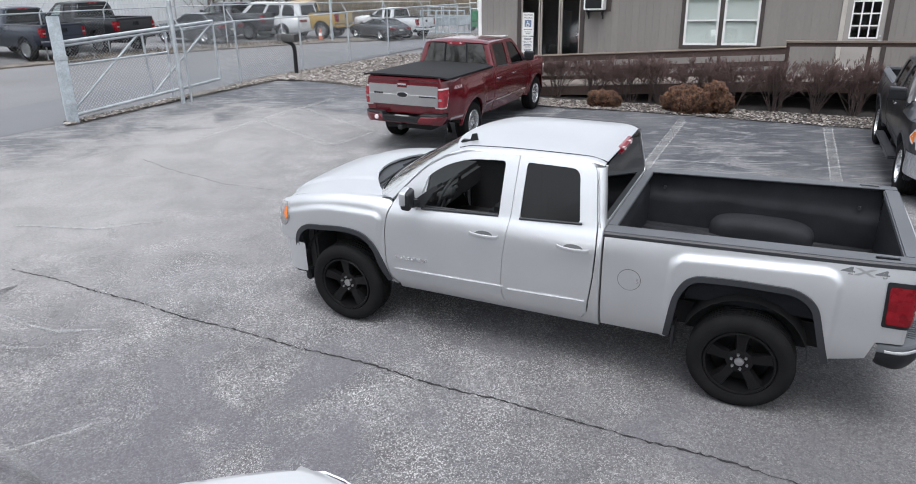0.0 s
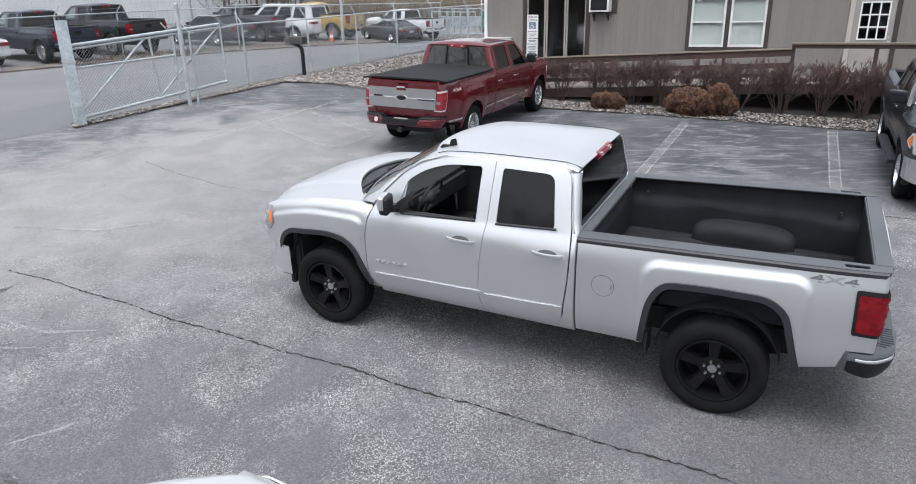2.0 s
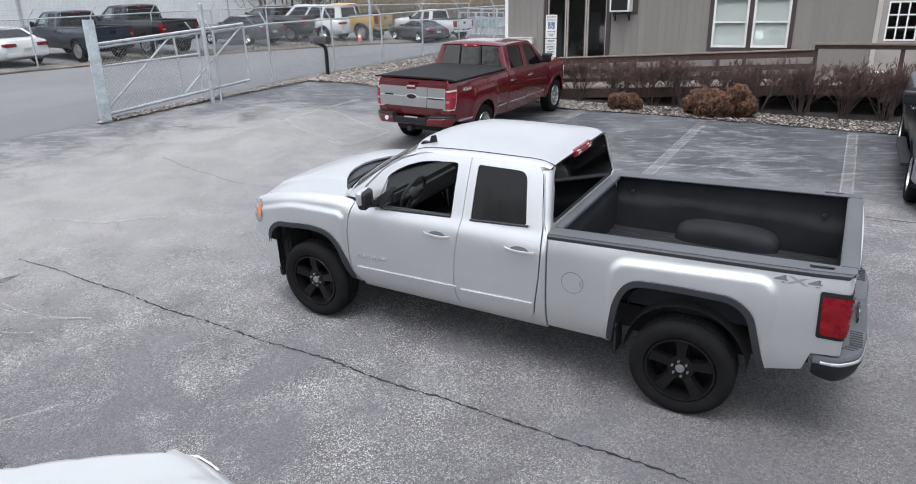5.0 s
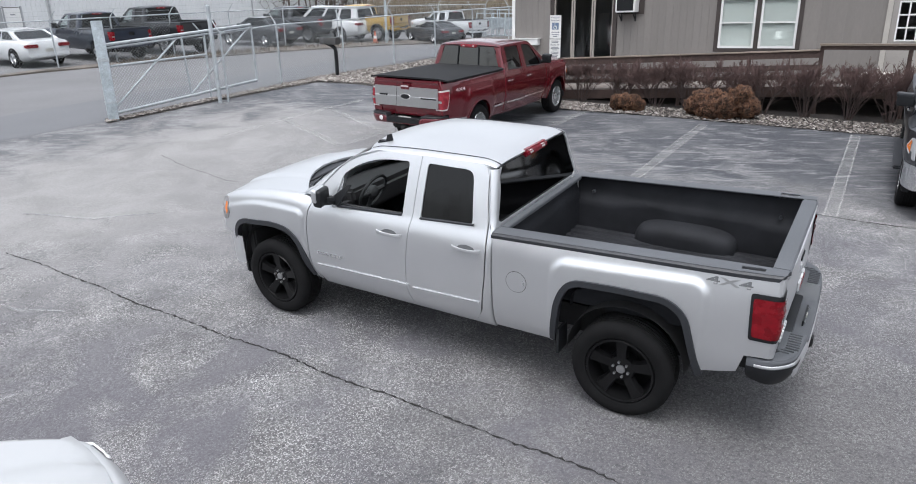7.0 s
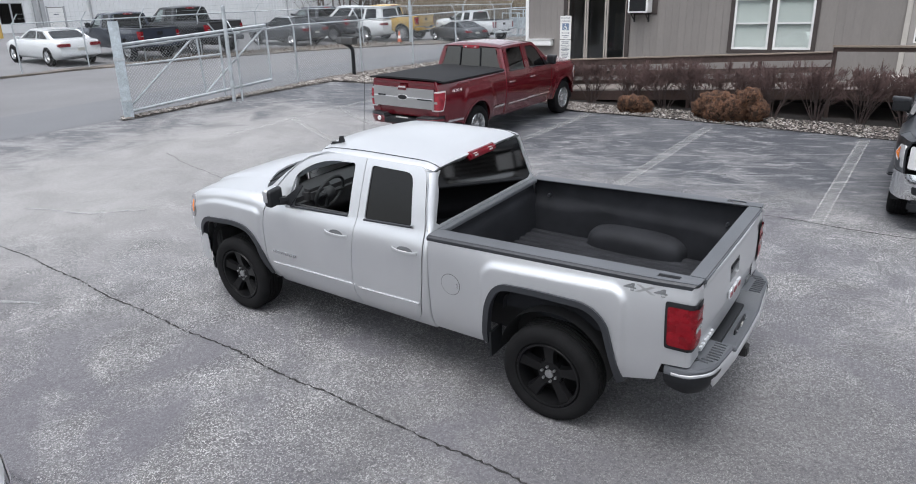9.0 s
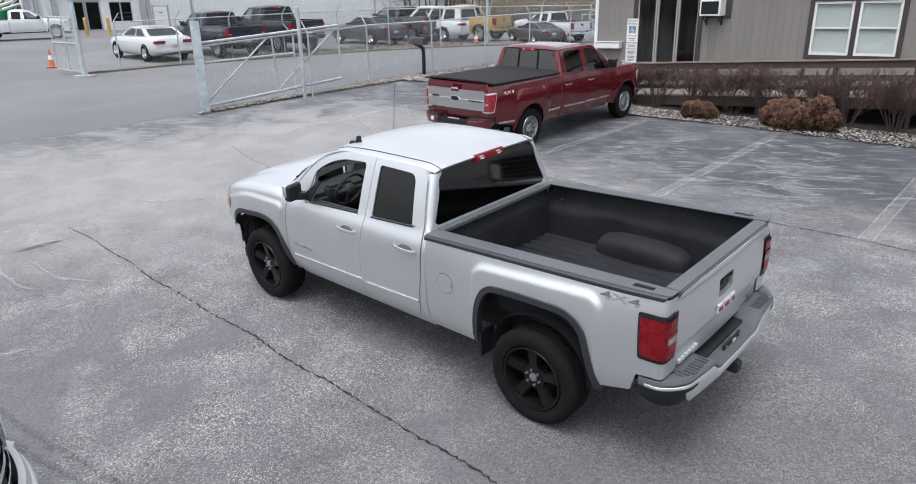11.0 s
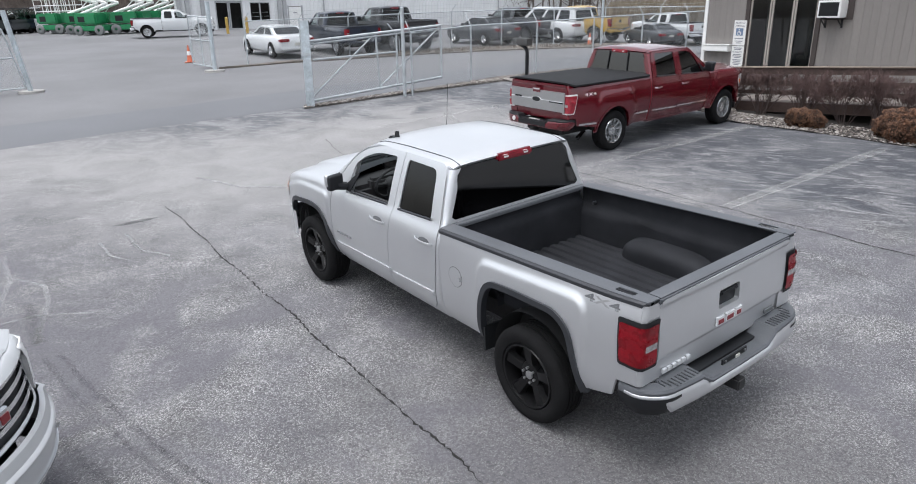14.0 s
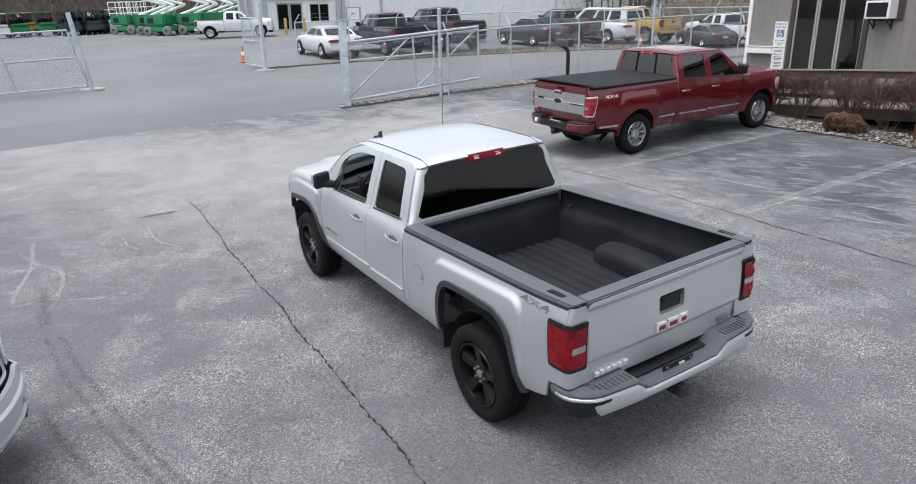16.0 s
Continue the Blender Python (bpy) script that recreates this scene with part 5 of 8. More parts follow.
def wheel(t, x, side, S, style, label=""):
    """Tyre with tread blocks and sidewall, rim with spokes, hub cap."""
    R, W = S.r, S.tw
    c = (x, side * S.track, R)
    seg = 48 if S.step < .1 else 20
    q = R * (.675 if style == "black" else .635 if S.step < .2 else .66)
    h = W / 2
    bm = bmesh.new()
    prof = [(q, -h * .78), (q + .012, -h * .92), (q + .05, -h * 1.0), (R - .05, -h * 1.0), (R - .018, -h * .9), (R - .004, -h * .72), (R, -h * .66)]
    for k in (-.40, -.12, .12, .40):
        prof += [(R, (k - .05) * h), (R - .010, (k - .04) * h), (R - .010, (k + .04) * h), (R, (k + .05) * h)]
    prof += [(r2, -y2) for r2, y2 in prof[:7][::-1]]
    lathe(bm, prof, seg, c)
    rim = bmesh.new()
    o = side * h
    # barrel and lip
    lathe(rim, [(q + .004, o * .80), (q - .006, o * .93), (q - .02, o * .90), (q - .03, o * .55), (q - .045, -o * .2), (.112, -o * .2), (.105, o * .45), (.10, o * .58), (.08, o * .62), (.035, o * .62), (.001, o * .62)], seg, c)
    rm = M_RIMBLK if style == "black" else M_RIMCHR
    w = part("wheel", rim, rm, t, label)
    n, wide = (5, .50) if style == "black" else (10, .17) if style == "chrome" else (6, .26)
    for k in range(n):
        a0 = math.tau * (k + .25) / n
        rows, rim = [], bmesh.new()
        for rr, wd, yy in ((.05, wide * 1.5, o * .50), (.10, wide * 1.1, o * .60), (q * .62, wide * .95, o * .72), (q - .022, wide * 1.25, o * .78)):
            ha = wd * (.17 / max(rr, .12)) * .62 if style != "chrome" else wd * .5
            row = []
            for da, dy in ((-ha, -.045 * side), (-ha * .72, 0), (ha * .72, 0), (ha, -.045 * side)):
                row.append(rim.verts.new((c[0] + rr * math.cos(a0 + da), c[1] + yy + dy, c[2] + rr * math.sin(a0 + da))))
            rows.append(row)
        for p, r2 in zip(rows, rows[1:]):
            for j in range(3):
                rim.faces.new((p[j], p[j + 1], r2[j + 1], r2[j]))
        part("spoke", rim, rm, w)
    part("tyre", bm, M_TYRE, w)
    cap = bmesh.new()
    lathe(cap, [(.036, o * .60), (.034, o * .70), (.024, o * .72), (.001, o * .725)], 20, c)
    part("hub_cap", cap, M_SATIN if style == "black" else M_RIMCHR, w)
    if S.step < .1:
        for k in range(6):
            a = math.tau * k / 6 + .3
            b = (c[0] + .062 * math.cos(a), c[1] + o * .60, c[2] + .062 * math.sin(a))
            part("wheel_nut", bm_tube(b, (b[0], b[1] + side * .022, b[2]), .0105, 6), M_SATIN, w)


def side_glass(name, S, t, out, side, material):
    ob = part(name, sheet(out, [], lambda a, b: (a, side * (S.y(a, b) - .014), b), .3, .12, flip=side > 0), material, t)
    ob.visible_shadow = False
    return ob


def pickup(label, m, S, body, rims, glassf=G_CLEAR, glassr=G_DARK, cover=False, trim=M_TRIM, hero=False, cap=M_CAPGREY, bumper=None, grille="bars", tail=M_RED, handle=None, band=None, bezel=M_BLACKPL, pad=M_CAPGREY):
    t = thing("pickup_truck", label, "pickup truck", m)
    fine = S.step < .1
    bumper = bumper or body
    handle = handle or body
    sill, cab0, dr, sp = S.sill, S.cab0, S.door, S.split
    ar, af = S.arch(0), S.arch(S.wb)
    rt = S.roof - .095                                    # height of the roof seam
    rf = S.roof_front
    w1, w2, door1, door2, frame_o, bigw = S.outlines()

    xr = lambda z: cab0 - .005 + max(0, z - S.belt) * .13
    glass_edge = lambda z: curve(((S.belt + .05, .795), (S.belt + .30, .690), (rt - .025, .620), (rt, .56)), z) if z > S.belt + .045 else .72

    def flank(s):
        skin("cab_side", S, t, frame_o, bigw, s, body, lambda a, b: S.y(a, b) - .016, .04)
        b, rows = bmesh.new(), []
        zs = [sill + (rt - .024 - sill) * i / 26 for i in range(27)]
        for z in zs:
            xe, ye, xb = S.rear_edge(z) - .004, S.y(cab0 + .02, z), xr(z)
            rr = .022 + .033 * sstep((z - S.belt) / .08)
            gy = glass_edge(z)
            pts = [(xe, S.y(xe, z) - .02), (xe, S.y(xe, z)), (xb + (xe - xb) * .75, S.y(cab0 + .06, z)), (max(xb + rr, xb + (xe - xb) * .5), ye)] + [(xb + rr - rr * math.sin(k * math.pi / 8), ye - rr * (1 - math.cos(k * math.pi / 8))) for k in range(1, 5)] + [(xb, min(gy, ye - rr - .002)), (xb + .02, min(gy, ye - rr - .002))]
            rows.append([b.verts.new((px, s * py, z)) for px, py in pts])
        for p, q in zip(rows, rows[1:]):
            for j in range(len(p) - 1):
                b.faces.new((p[j], q[j], q[j + 1], p[j + 1]) if s > 0 else (p[j], p[j + 1], q[j + 1], q[j]))
        part("cab_corner", b, body, t, angle=50)
        d1 = skin("door", S, t, door1, [w1], s, body, S.y, .028)
        d2 = skin("door", S, t, door2, [w2], s, body, S.y, .028)
        if not (hero and s > 0):                          # the driver's window is wound down
            side_glass("window", S, d1, w1, s, glassf)
        side_glass("window", S, d2, w2, s, glassr)
        for d, (xa, xb) in ((d1, (sp + .09, dr - .30)), (d2, (cab0 + .18, sp - .1))):
            b = bmesh.new()                                # dark strip under the glass
            for x0, x1 in ((xa, xb),):
                n = 4
                rows = [[b.verts.new((x0 + (x1 - x0) * i / n, s * (S.y(x0 + (x1 - x0) * i / n, S.belt) + o), S.belt + (.04 if d is d2 else .012) * (1 - i / n) + dz - (.02 if d is d1 else -.012) * (i / n))) for o, dz in ((-.004, -.012), (.006, -.009), (.006, .004), (-.01, .009))] for i in range(n + 1)]
                for p, q in zip(rows, rows[1:]):
                    for j in range(3):
                        b.faces.new((p[j], q[j], q[j + 1], p[j + 1]) if s < 0 else (p[j], p[j + 1], q[j + 1], q[j]))
            part("weather_strip", b, M_TRIM, d)
        for d, x0 in ((d1, sp + .072), (d2, cab0 + .10)):
            z0 = 1.14
            b = bmesh.new()
            y0 = S.y(x0 + .13, z0)
            n = 10
            ring = []
            for i in range(n + 1):
                u = i / n
                bow = .034 * math.sin(math.pi * u) ** .5
                c = Vector((x0 + .27 * u, s * (y0 + .004 + bow), z0 - .004 + .006 * u))
                ring.append([b.verts.new(c + Vector((0, s * .010 * math.cos(k), .017 * math.sin(k)))) for k in [j * math.tau / 6 for j in range(6)]])
            for p, q in zip(ring, ring[1:]):
                for j in range(6):
                    b.faces.new((p[j], q[j], q[(j + 1) % 6], p[(j + 1) % 6]))
            b.faces.new(ring[0])
            b.faces.new(ring[-1][::-1])
            part("door_handle", b, handle, d)
            if fine:
                # flat oval, no hollow: on silver its grey paints the recess shade
                dish = sheet([(x0 + .135 + .085 * math.cos(k * math.tau / 20), z0 + .034 * math.sin(k * math.tau / 20)) for k in range(20)], [], lambda a, c: (a, s * (S.y(a, c) + .002), c), .05, .03, flip=s > 0)
                part("handle_recess", dish, M_DECAL if body is P_SILVER else body, d)
        for d, (xa, xb) in ((d1, (sp + .02, dr - .02)), (d2, (cab0 + .11, sp - .02))):
            zz = .665
            b = sheet([(xa, zz - .012), (xb, zz - .03), (xb, zz + .0), (xa, zz + .018)], [], lambda a, c: (a, s * (S.y(a, c) + .012), c), .2, .1, rim=(0, -s * .014, 0), flip=s > 0)
            part("side_moulding", b, band or body, d)
        # door linings
        skin("door_lining", S, t, [(cab0 + .10, .60), (dr + .0, .60), (dr + .02, S.belt - .03), (cab0 + .10, S.belt + .01)], [], s, M_CABIN, lambda a, b: S.y(a, b) - .075, .03, step=.4)
        # sill panel
        skin("rocker_panel", S, t, [(cab0 + .0, sill - .045), (dr - .03, sill - .045), (dr - .03, sill + .012), (cab0 + .0, sill + .012)], [], s, body, lambda a, b: S.y(a, b) - .012, .05)
        # front wing
        x1 = S.nose - (.16 if S.bow < .3 else .26)
        tp = [(dr + .035 + (x1 - dr - .035) * i / 10, S.top(dr + .035 + (x1 - dr - .035) * i / 10)) for i in range(11)]
        lead = [(3.141, .56), (3.173, .72), (3.175, 1.02), (3.143, 1.20), (3.108, 1.288)] if hero else [(dr + .04, 1.0)]
        wing = [(dr - .015, sill)] + lead + tp + [(x1 + .02, .77)] + [(max(af[0][0], S.wb + .5) + .0, .77)] + [p for p in af if p[0] > S.wb and p[1] > .775 or p[0] <= S.wb]
        skin("front_wing", S, t, wing, [], s, body, lambda a, b: S.shoulder(a, b, .085), .02, step=S.step * (.6 if hero else 1))
        # bed side
        e = S.tail
        tpb = [(cab0 - .02 + (e + .02 - cab0 + .02) * i / 8, S.top(cab0 - .02 + (e + .02 - cab0 + .02) * i / 8)) for i in range(9)]
        side_o = [(cab0 - .022, sill)] + tpb + [(e, S.rail1 - .05), (e - .005, .785), (e + .15, .775), (e + .19, .63), (-.56, .56)] + ar[::-1] + [(.60, sill)]
        skin("bed_side", S, t, side_o, [], s, body, lambda a, b: S.shoulder(a, b, .03), .02, step=S.step * (.6 if hero else 1))
        # wheel-arch mouldings
        for pth in (ar, af):
            pth = [p for p in pth]
            o2 = offset_path(pth, -.012 if not S.square else -.004)
            i2 = offset_path(pth, .045 if S.square else .03)
            b = sheet(o2 + i2[::-1], [], lambda a, c: (a, s * (S.y(a, min(c, 1.0)) + (.016 if S.square else .010)), c), .12, .12, rim=(0, -s * .06, 0), flip=s > 0)
            part("arch_moulding", b, trim, t)
        # liners
        for xa in (0, S.wb):
            b = bmesh.new()
            pr = []
            for i in range(17):
                a = math.pi * i / 16
                cx, cz = (xa + .52 * math.cos(a), .46 + .55 * math.sin(a)) if xa else (.46 * math.cos(a), .46 + .45 * math.sin(a))
                pr.append([b.verts.new((cx, s * yy, cz)) for yy in (.50 if xa else .64, S.w - .05)])
            for p, q in zip(pr, pr[1:]):
                b.faces.new((p[0], q[0], q[1], p[1]))
            b.faces.new([p[0] for p in pr])
            part("wheel_liner", b, M_UNDER, t)
        part("splash_guard", bm_box(S.wb + .40, S.wb + .50, min(s * .50, s * .86), max(s * .50, s * .86), .44, .92, bevel=.02), M_UNDER, t)
        # mirror
        b = bmesh.new()
        mx, mz = (dr - .245 if hero else dr - .19), S.belt + .10
        k = .82 if hero else 1
        box(b, mx - .062 * k, mx + .06 * k, -.118 * k, .118 * k, -.10 * k, .10 * k)
        bmesh.ops.bevel(b, geom=b.edges[:], offset=.034 * k, segments=4, affect="EDGES", profile=.5)
        for v in b.verts:
            v.co.z += mz
            v.co.y = s * (S.w + .085 * k - (.02 if hero else 0) + v.co.y)
            v.co.x -= .25 * (abs(v.co.y) - S.w - .1)
        mir = part("mirror", b, M_BLACKPL, t)
        b = bmesh.new()
        tube(b, (mx, s * (S.w - .07), mz - .07), (mx, s * (S.w + .03), mz - .045), .045, 8)
        part("mirror_arm", b, M_BLACKPL, mir)
        tri = fillet([(mx + .10, S.belt - .012), (mx - .075, S.belt - .012), (mx - .20, S.belt + .185), (mx - .165, S.belt + .185)], .01)
        part("mirror_sail", sheet(tri, [], lambda a, c: (a, s * (S.y(a, c) + .004), c), .1, .1, rim=(0, -s * .01, 0), flip=s > 0), M_BLACKPL, mir)
        b = bmesh.new()
        box(b, mx - .012 * k, mx + .070 * k, -.095 * k, .128 * k, (-.045 if hero else .035) * k, .110 * k)
        bmesh.ops.bevel(b, geom=b.edges[:], offset=.024 * k, segments=3, affect="EDGES", profile=.5)
        for v in b.verts:
            v.co.z += mz
            v.co.y = s * (S.w + .088 * k - (.02 if hero else 0) + v.co.y)
            v.co.x -= .25 * (abs(v.co.y) - S.w - .1)
        part("mirror_cap", b, body if hero else M_TRIM, mir)
        # head lamp
        lp = [(4.285, 1.00), (4.36, .90), (4.44, .90), (4.44, 1.13), (4.31, 1.155)] if hero else [(S.nose - .44, .98), (S.nose - .30, .83), (S.nose - .17, .83), (S.nose - .17, 1.12), (S.nose - .40, 1.10)]
        lamp = sheet(fillet(lp, .03), [], lambda a, c: (a, s * (S.shoulder(a, c, .085) + .008), c), .1, .1, rim=(0, -s * .02, 0), flip=s > 0)
        hl = part("head_lamp", lamp, M_REVERSE if hero else M_CLEAR, t)
        ap = [(4.30, 1.01), (4.35, .96), (4.36, 1.10), (4.32, 1.11)] if hero else [(S.nose - .42, .99), (S.nose - .34, .90), (S.nose - .32, 1.07), (S.nose - .39, 1.07)]
        amber = sheet(fillet(ap, .02), [], lambda a, c: (a, s * (S.shoulder(a, c, .085) + .014), c), .1, .1, flip=s > 0)
        part("marker_lens", amber, M_AMBER, hl)
        fl = sheet(fillet([(.52 if S.bow < .3 else .65, .83), (.80, .83), (.80, 1.12), (.52 if S.bow < .3 else .65, 1.10)], .03), [], lambda a, c: (S.front(a) - .005, s * a, c + S.hood1 - 1.20), .08, .1, rim=(-.03, 0, 0), flip=s < 0)
        part("lamp_front", fl, M_REVERSE if hero else M_CLEAR, hl)
        # tail lamp, wrapping round the corner
        y0 = S.y(e + .05, 1.0)
        def wrap(u, o, c=1.0):
            yc = S.shoulder(e + .01, c, .03)
            if u < .16:
                return (e + .17 - u, S.shoulder(e + .17 - u, c, .03) + o + .002)
            if u < .24:
                k = (u - .16) / .08 * math.pi / 2
                return (e + .01 - (.045 + o) * math.sin(k), yc + .002 + o - (.045 + o) * (1 - math.cos(k)))
            return (e - .035 - o, yc - .043 - (u - .24))
        cn = sheet([(.13, .78), (.405, .78), (.405, S.rail1 - .02), (.13, S.rail1 - .02)], [], lambda a, c: (wrap(a, -.004, c)[0], s * wrap(a, -.004, c)[1], c), .02, .06, flip=s > 0)
        part("bed_corner", cn, body, t)
        for mt, o, shrink, nm in ((bezel, .004, 0, "tail_lamp"), (tail, .012, .028, "lens"), (M_REVERSE, .017, None, "reverse_lens"), (tail, .020, -1, "lens_ridge"), (tail, .019, -3, "lens_ridge"), (tail, .019, -2, "lens_ridge")):
            o4 = [(.0 + .03, .88), (.358, .868), (.358, 1.215), (.01, 1.22)]
            if shrink == -1:
                o4 = [(.09, 1.088), (.335, 1.068), (.335, 1.086), (.20, 1.100), (.09, 1.112)]
            elif shrink == -2:
                o4 = [(.14, 1.172), (.19, 1.150), (.25, 1.168), (.22, 1.180)]
            elif shrink == -3:
                o4 = [(.09, 1.004), (.16, .985), (.25, .990), (.16, 1.006)]
            elif shrink is None:
                o4 = [(.225, 1.014), (.334, 1.012), (.334, 1.056), (.225, 1.058)]
            else:
                q = min(shrink, .02)
                o4 = [(.03 + q, .88 + shrink), (.358 - q, .868 + shrink), (.358 - q, 1.215 - shrink), (.014 + q, 1.22 - shrink)]
            if hero:
                o4 = [(p, q + .028) for p, q in o4]
            elif shrink in (0, .028):
                q = shrink * .7
                o4 = [(.085 + q, .868 + shrink), (.358 - q, .868 + shrink), (.358 - q, 1.245 - shrink), (.010 + q, 1.255 - shrink)]
            fc = lambda c: o + (.010 * abs(((c - .87) / .115) % 1 - .5) if shrink == .028 else 0)
            b = sheet(fillet(o4, .022 if shrink in (0, .028) else .005), [], lambda a, c: (wrap(a, fc(c), c)[0], s * wrap(a, fc(c), c)[1], c), .03, .02, flip=s > 0)
            if nm == "tail_lamp":
                holder = part(nm, b, mt, t)
            else:
                part(nm, b, mt, holder)
        for xx in (0, S.wb):
            wheel(t, xx, s, S, rims)
        # mud flap
        if hero:
            part("mud_flap", bm_box(-.005, .015, min(s * .80, s * .97), max(s * .80, s * .97), .40, .62, pose(.515, 0, 0, 0, 0, 0)), M_BLACKPL, t)

    both(flank)

    # bonnet
    hw = lambda x: S.shoulder(x, S.top(x), .085)
    n = 10
    hr, hk = (.55, .44) if hero else (.42, .385)
    rear = [(dr + hr - hk * (abs(v) ** 2), v * (hw(dr + hr - hk + .005) - .004)) for v in [i / n * 2 - 1 for i in range(n + 1)]]
    frontp = [(S.front(v * .78) - (.05 if S.bow < .3 else .09), v * .80) for v in [1 - i / n * 2 for i in range(n + 1)]]
    hx = min(S.nose - .25, S.front(.80) - (.07 if S.bow < .3 else .11))
    h0 = dr + hr - hk + .065
    sidep = lambda s: [(h0 + (hx - h0) * i / 6, s * (hw(h0 + (hx - h0) * i / 6) - .004)) for i in range(7)]
    out = rear + sidep(1) + frontp + sidep(-1)[::-1]
    def hood_z(a, b):
        v = abs(b) / .86
        zz = S.top(a) + (.042 if hero else .055) * (1 - v ** 2.4) + .024 * sstep((.52 - abs(b)) / .07) * sstep((a - dr - .2) / .5)
        f = a - (S.front(b) - .16)
        return zz - (.035 * (f / .11) ** 2 if f > 0 else 0)
    part("bonnet", sheet(out, [], lambda a, b: (a, b, hood_z(a, b)), S.step, S.step, rim=(0, 0, -.02)), body, t)
    if S.bow > .3:
        def header(a, v):
            z0, z1 = hood_z(S.front(a) - .09, a) - .010, S.hood1 - .052
            return (S.front(a) - .086 + .068 * v ** .8, a, z0 + (z1 - z0) * v ** 1.5)
        part("header_panel", sheet([(-.74, 0), (.74, 0), (.74, 1), (-.74, 1)], [], header, .06, .125, rim=(-.02, 0, -.012)), body, t)
    # cowl and wipers
    cw = [(dr + hr + .02 - hk * v * v, v * .86) for v in [i / 8 * 2 - 1 for i in range(9)]] + [(dr + hr - .32 - .30 * v * v, v * .84) for v in [1 - i / 8 * 2 for i in range(9)]]
    part("cowl", sheet(cw, [], lambda a, b: (a, b, S.top(dr) + .022 - .03 * abs(b)), .2, .1), M_TRIM, t)
    for y0 in (.50, -.12):
        b = bmesh.new()
        tube(b, (dr + hr - .15 - .30 * (y0 / .86) ** 2, y0 + .1, S.top(dr) + .035), (dr + hr - .26, y0 - .42, S.top(dr) + .075), .010, 5)
        part("wiper", b, M_BLACKPL, t)
    re_, rq = cab0 + .054, S.pillar(1)[0]
    zc = lambda a: S.roof - .028 * max(0, (rf - .25 - a) / (rf - cab0 - .25)) ** 2 - .055 * max(0, (cab0 + .26 - a) / .2) ** 2 - .095 * max(0, (a - rf + .75) / .85) ** 2
    def edge_z(a):
        return rt + .010 if a < rq else curve(tuple(sorted((S.pillar(k)[0], S.pillar(k)[1] + .010) for k in (.8, .9, 1.0))), a)
    def roof_z(a, v):
        z0 = edge_z(a) - .030 * max(0, (cab0 + .20 - a) / .14) ** 2
        return z0 + (zc(a) - z0) * (1 - min(abs(v), 1) ** 2.4) ** .66
    # windscreen
    lip = .20 if hero else .12
    def screen(a, v):
        yb, yt = (.855, .690) if hero else (.835, .66)
        x = (dr + (.40 if hero else .24) - (.27 if hero else .30) * v * v) * (1 - a) + (rf + .10 - lip * v * v) * a
        z = (S.top(dr) + .015) * (1 - a) + (roof_z(rf + .10 - lip * v * v, v) - .006) * a + (.004 if hero else .016) * math.sin(math.pi * a)
        return x, v * (yb * (1 - a) + yt * a), z
    part("windscreen", sheet([(0, -1), (1, -1), (1, 1), (0, 1)], [], lambda a, v: screen(a, v), .2, .2), G_SCREEN if hero else glassf, t).visible_shadow = False
    for s in (1, -1):
        b = bmesh.new()
        pr = []
        for i in range(7):
            k = i / 6
            p = Vector(screen(k, s * .985))
            qx, qz = S.pillar(k)
            q = Vector((qx + .012, s * (S.y(qx, qz) - .002), qz + .004))
            pr.append([b.verts.new(p), b.verts.new(p.lerp(q, .5) + Vector((.008, s * .01, .012))), b.verts.new(q), b.verts.new(q - Vector((0, s * .03, .03)))])
        for p, q in zip(pr, pr[1:]):
            for j in range(3):
                b.faces.new((p[j], q[j], q[j + 1], p[j + 1]) if s < 0 else (p[j], p[j + 1], q[j + 1], q[j]))
        part("windscreen_pillar", b, body, t)
    # roof
    b, rows, nv = bmesh.new(), [], 28
    for i in range(31):
        a0 = i / 30
        row = []
        for j in range(nv + 1):
            v = math.sin((j / nv * 2 - 1) * math.pi / 2)
            bowf = rf + .10 - (lip + .01) * v * v
            a = re_ + .018 * v * v + (bowf - re_ - .018 * v * v) * a0
            ye = S.y(max(a, cab0 + .02), edge_z(a)) - .005
            row.append(b.verts.new((a, v * ye, roof_z(a, v))))
        row = [b.verts.new((row[0].co.x, row[0].co.y + .006, row[0].co.z - .03))] + row + [b.verts.new((row[-1].co.x, row[-1].co.y - .006, row[-1].co.z - .03))]
        rows.append(row)
    rows.insert(0, [b.verts.new((v.co.x + .012, v.co.y, v.co.z - .022)) for v in rows[0]])
    for p, q in zip(rows, rows[1:]):
        for j in range(nv + 2):
            b.faces.new((p[j], q[j], q[j + 1], p[j + 1]))
    bmesh.ops.recalc_face_normals(b, faces=b.faces[:])
    if sum(f.normal.z for f in b.faces) < 0:
        bmesh.ops.reverse_faces(b, faces=b.faces[:])
    roof = part("roof", b, body, t)
    for s in (1, -1):
        b = bmesh.new()
        pts = [(a, s * .885 * S.y(a, edge_z(a)), roof_z(a, .885) + .0005) for a in [cab0 + .10 + (rf - .08 - cab0 - .10) * i / 14 for i in range(15)]]
        pts = [(re_ + .012, s * .885 * S.y(cab0 + .05, rt), roof_z(re_ + .02, .885))] + pts
        for p, q in zip(pts, pts[1:]):
            tube(b, p, q, .0045, 6, caps=False)
        part("roof_joint", b, M_TRIM, roof)
    zr = roof_z(re_, 0)
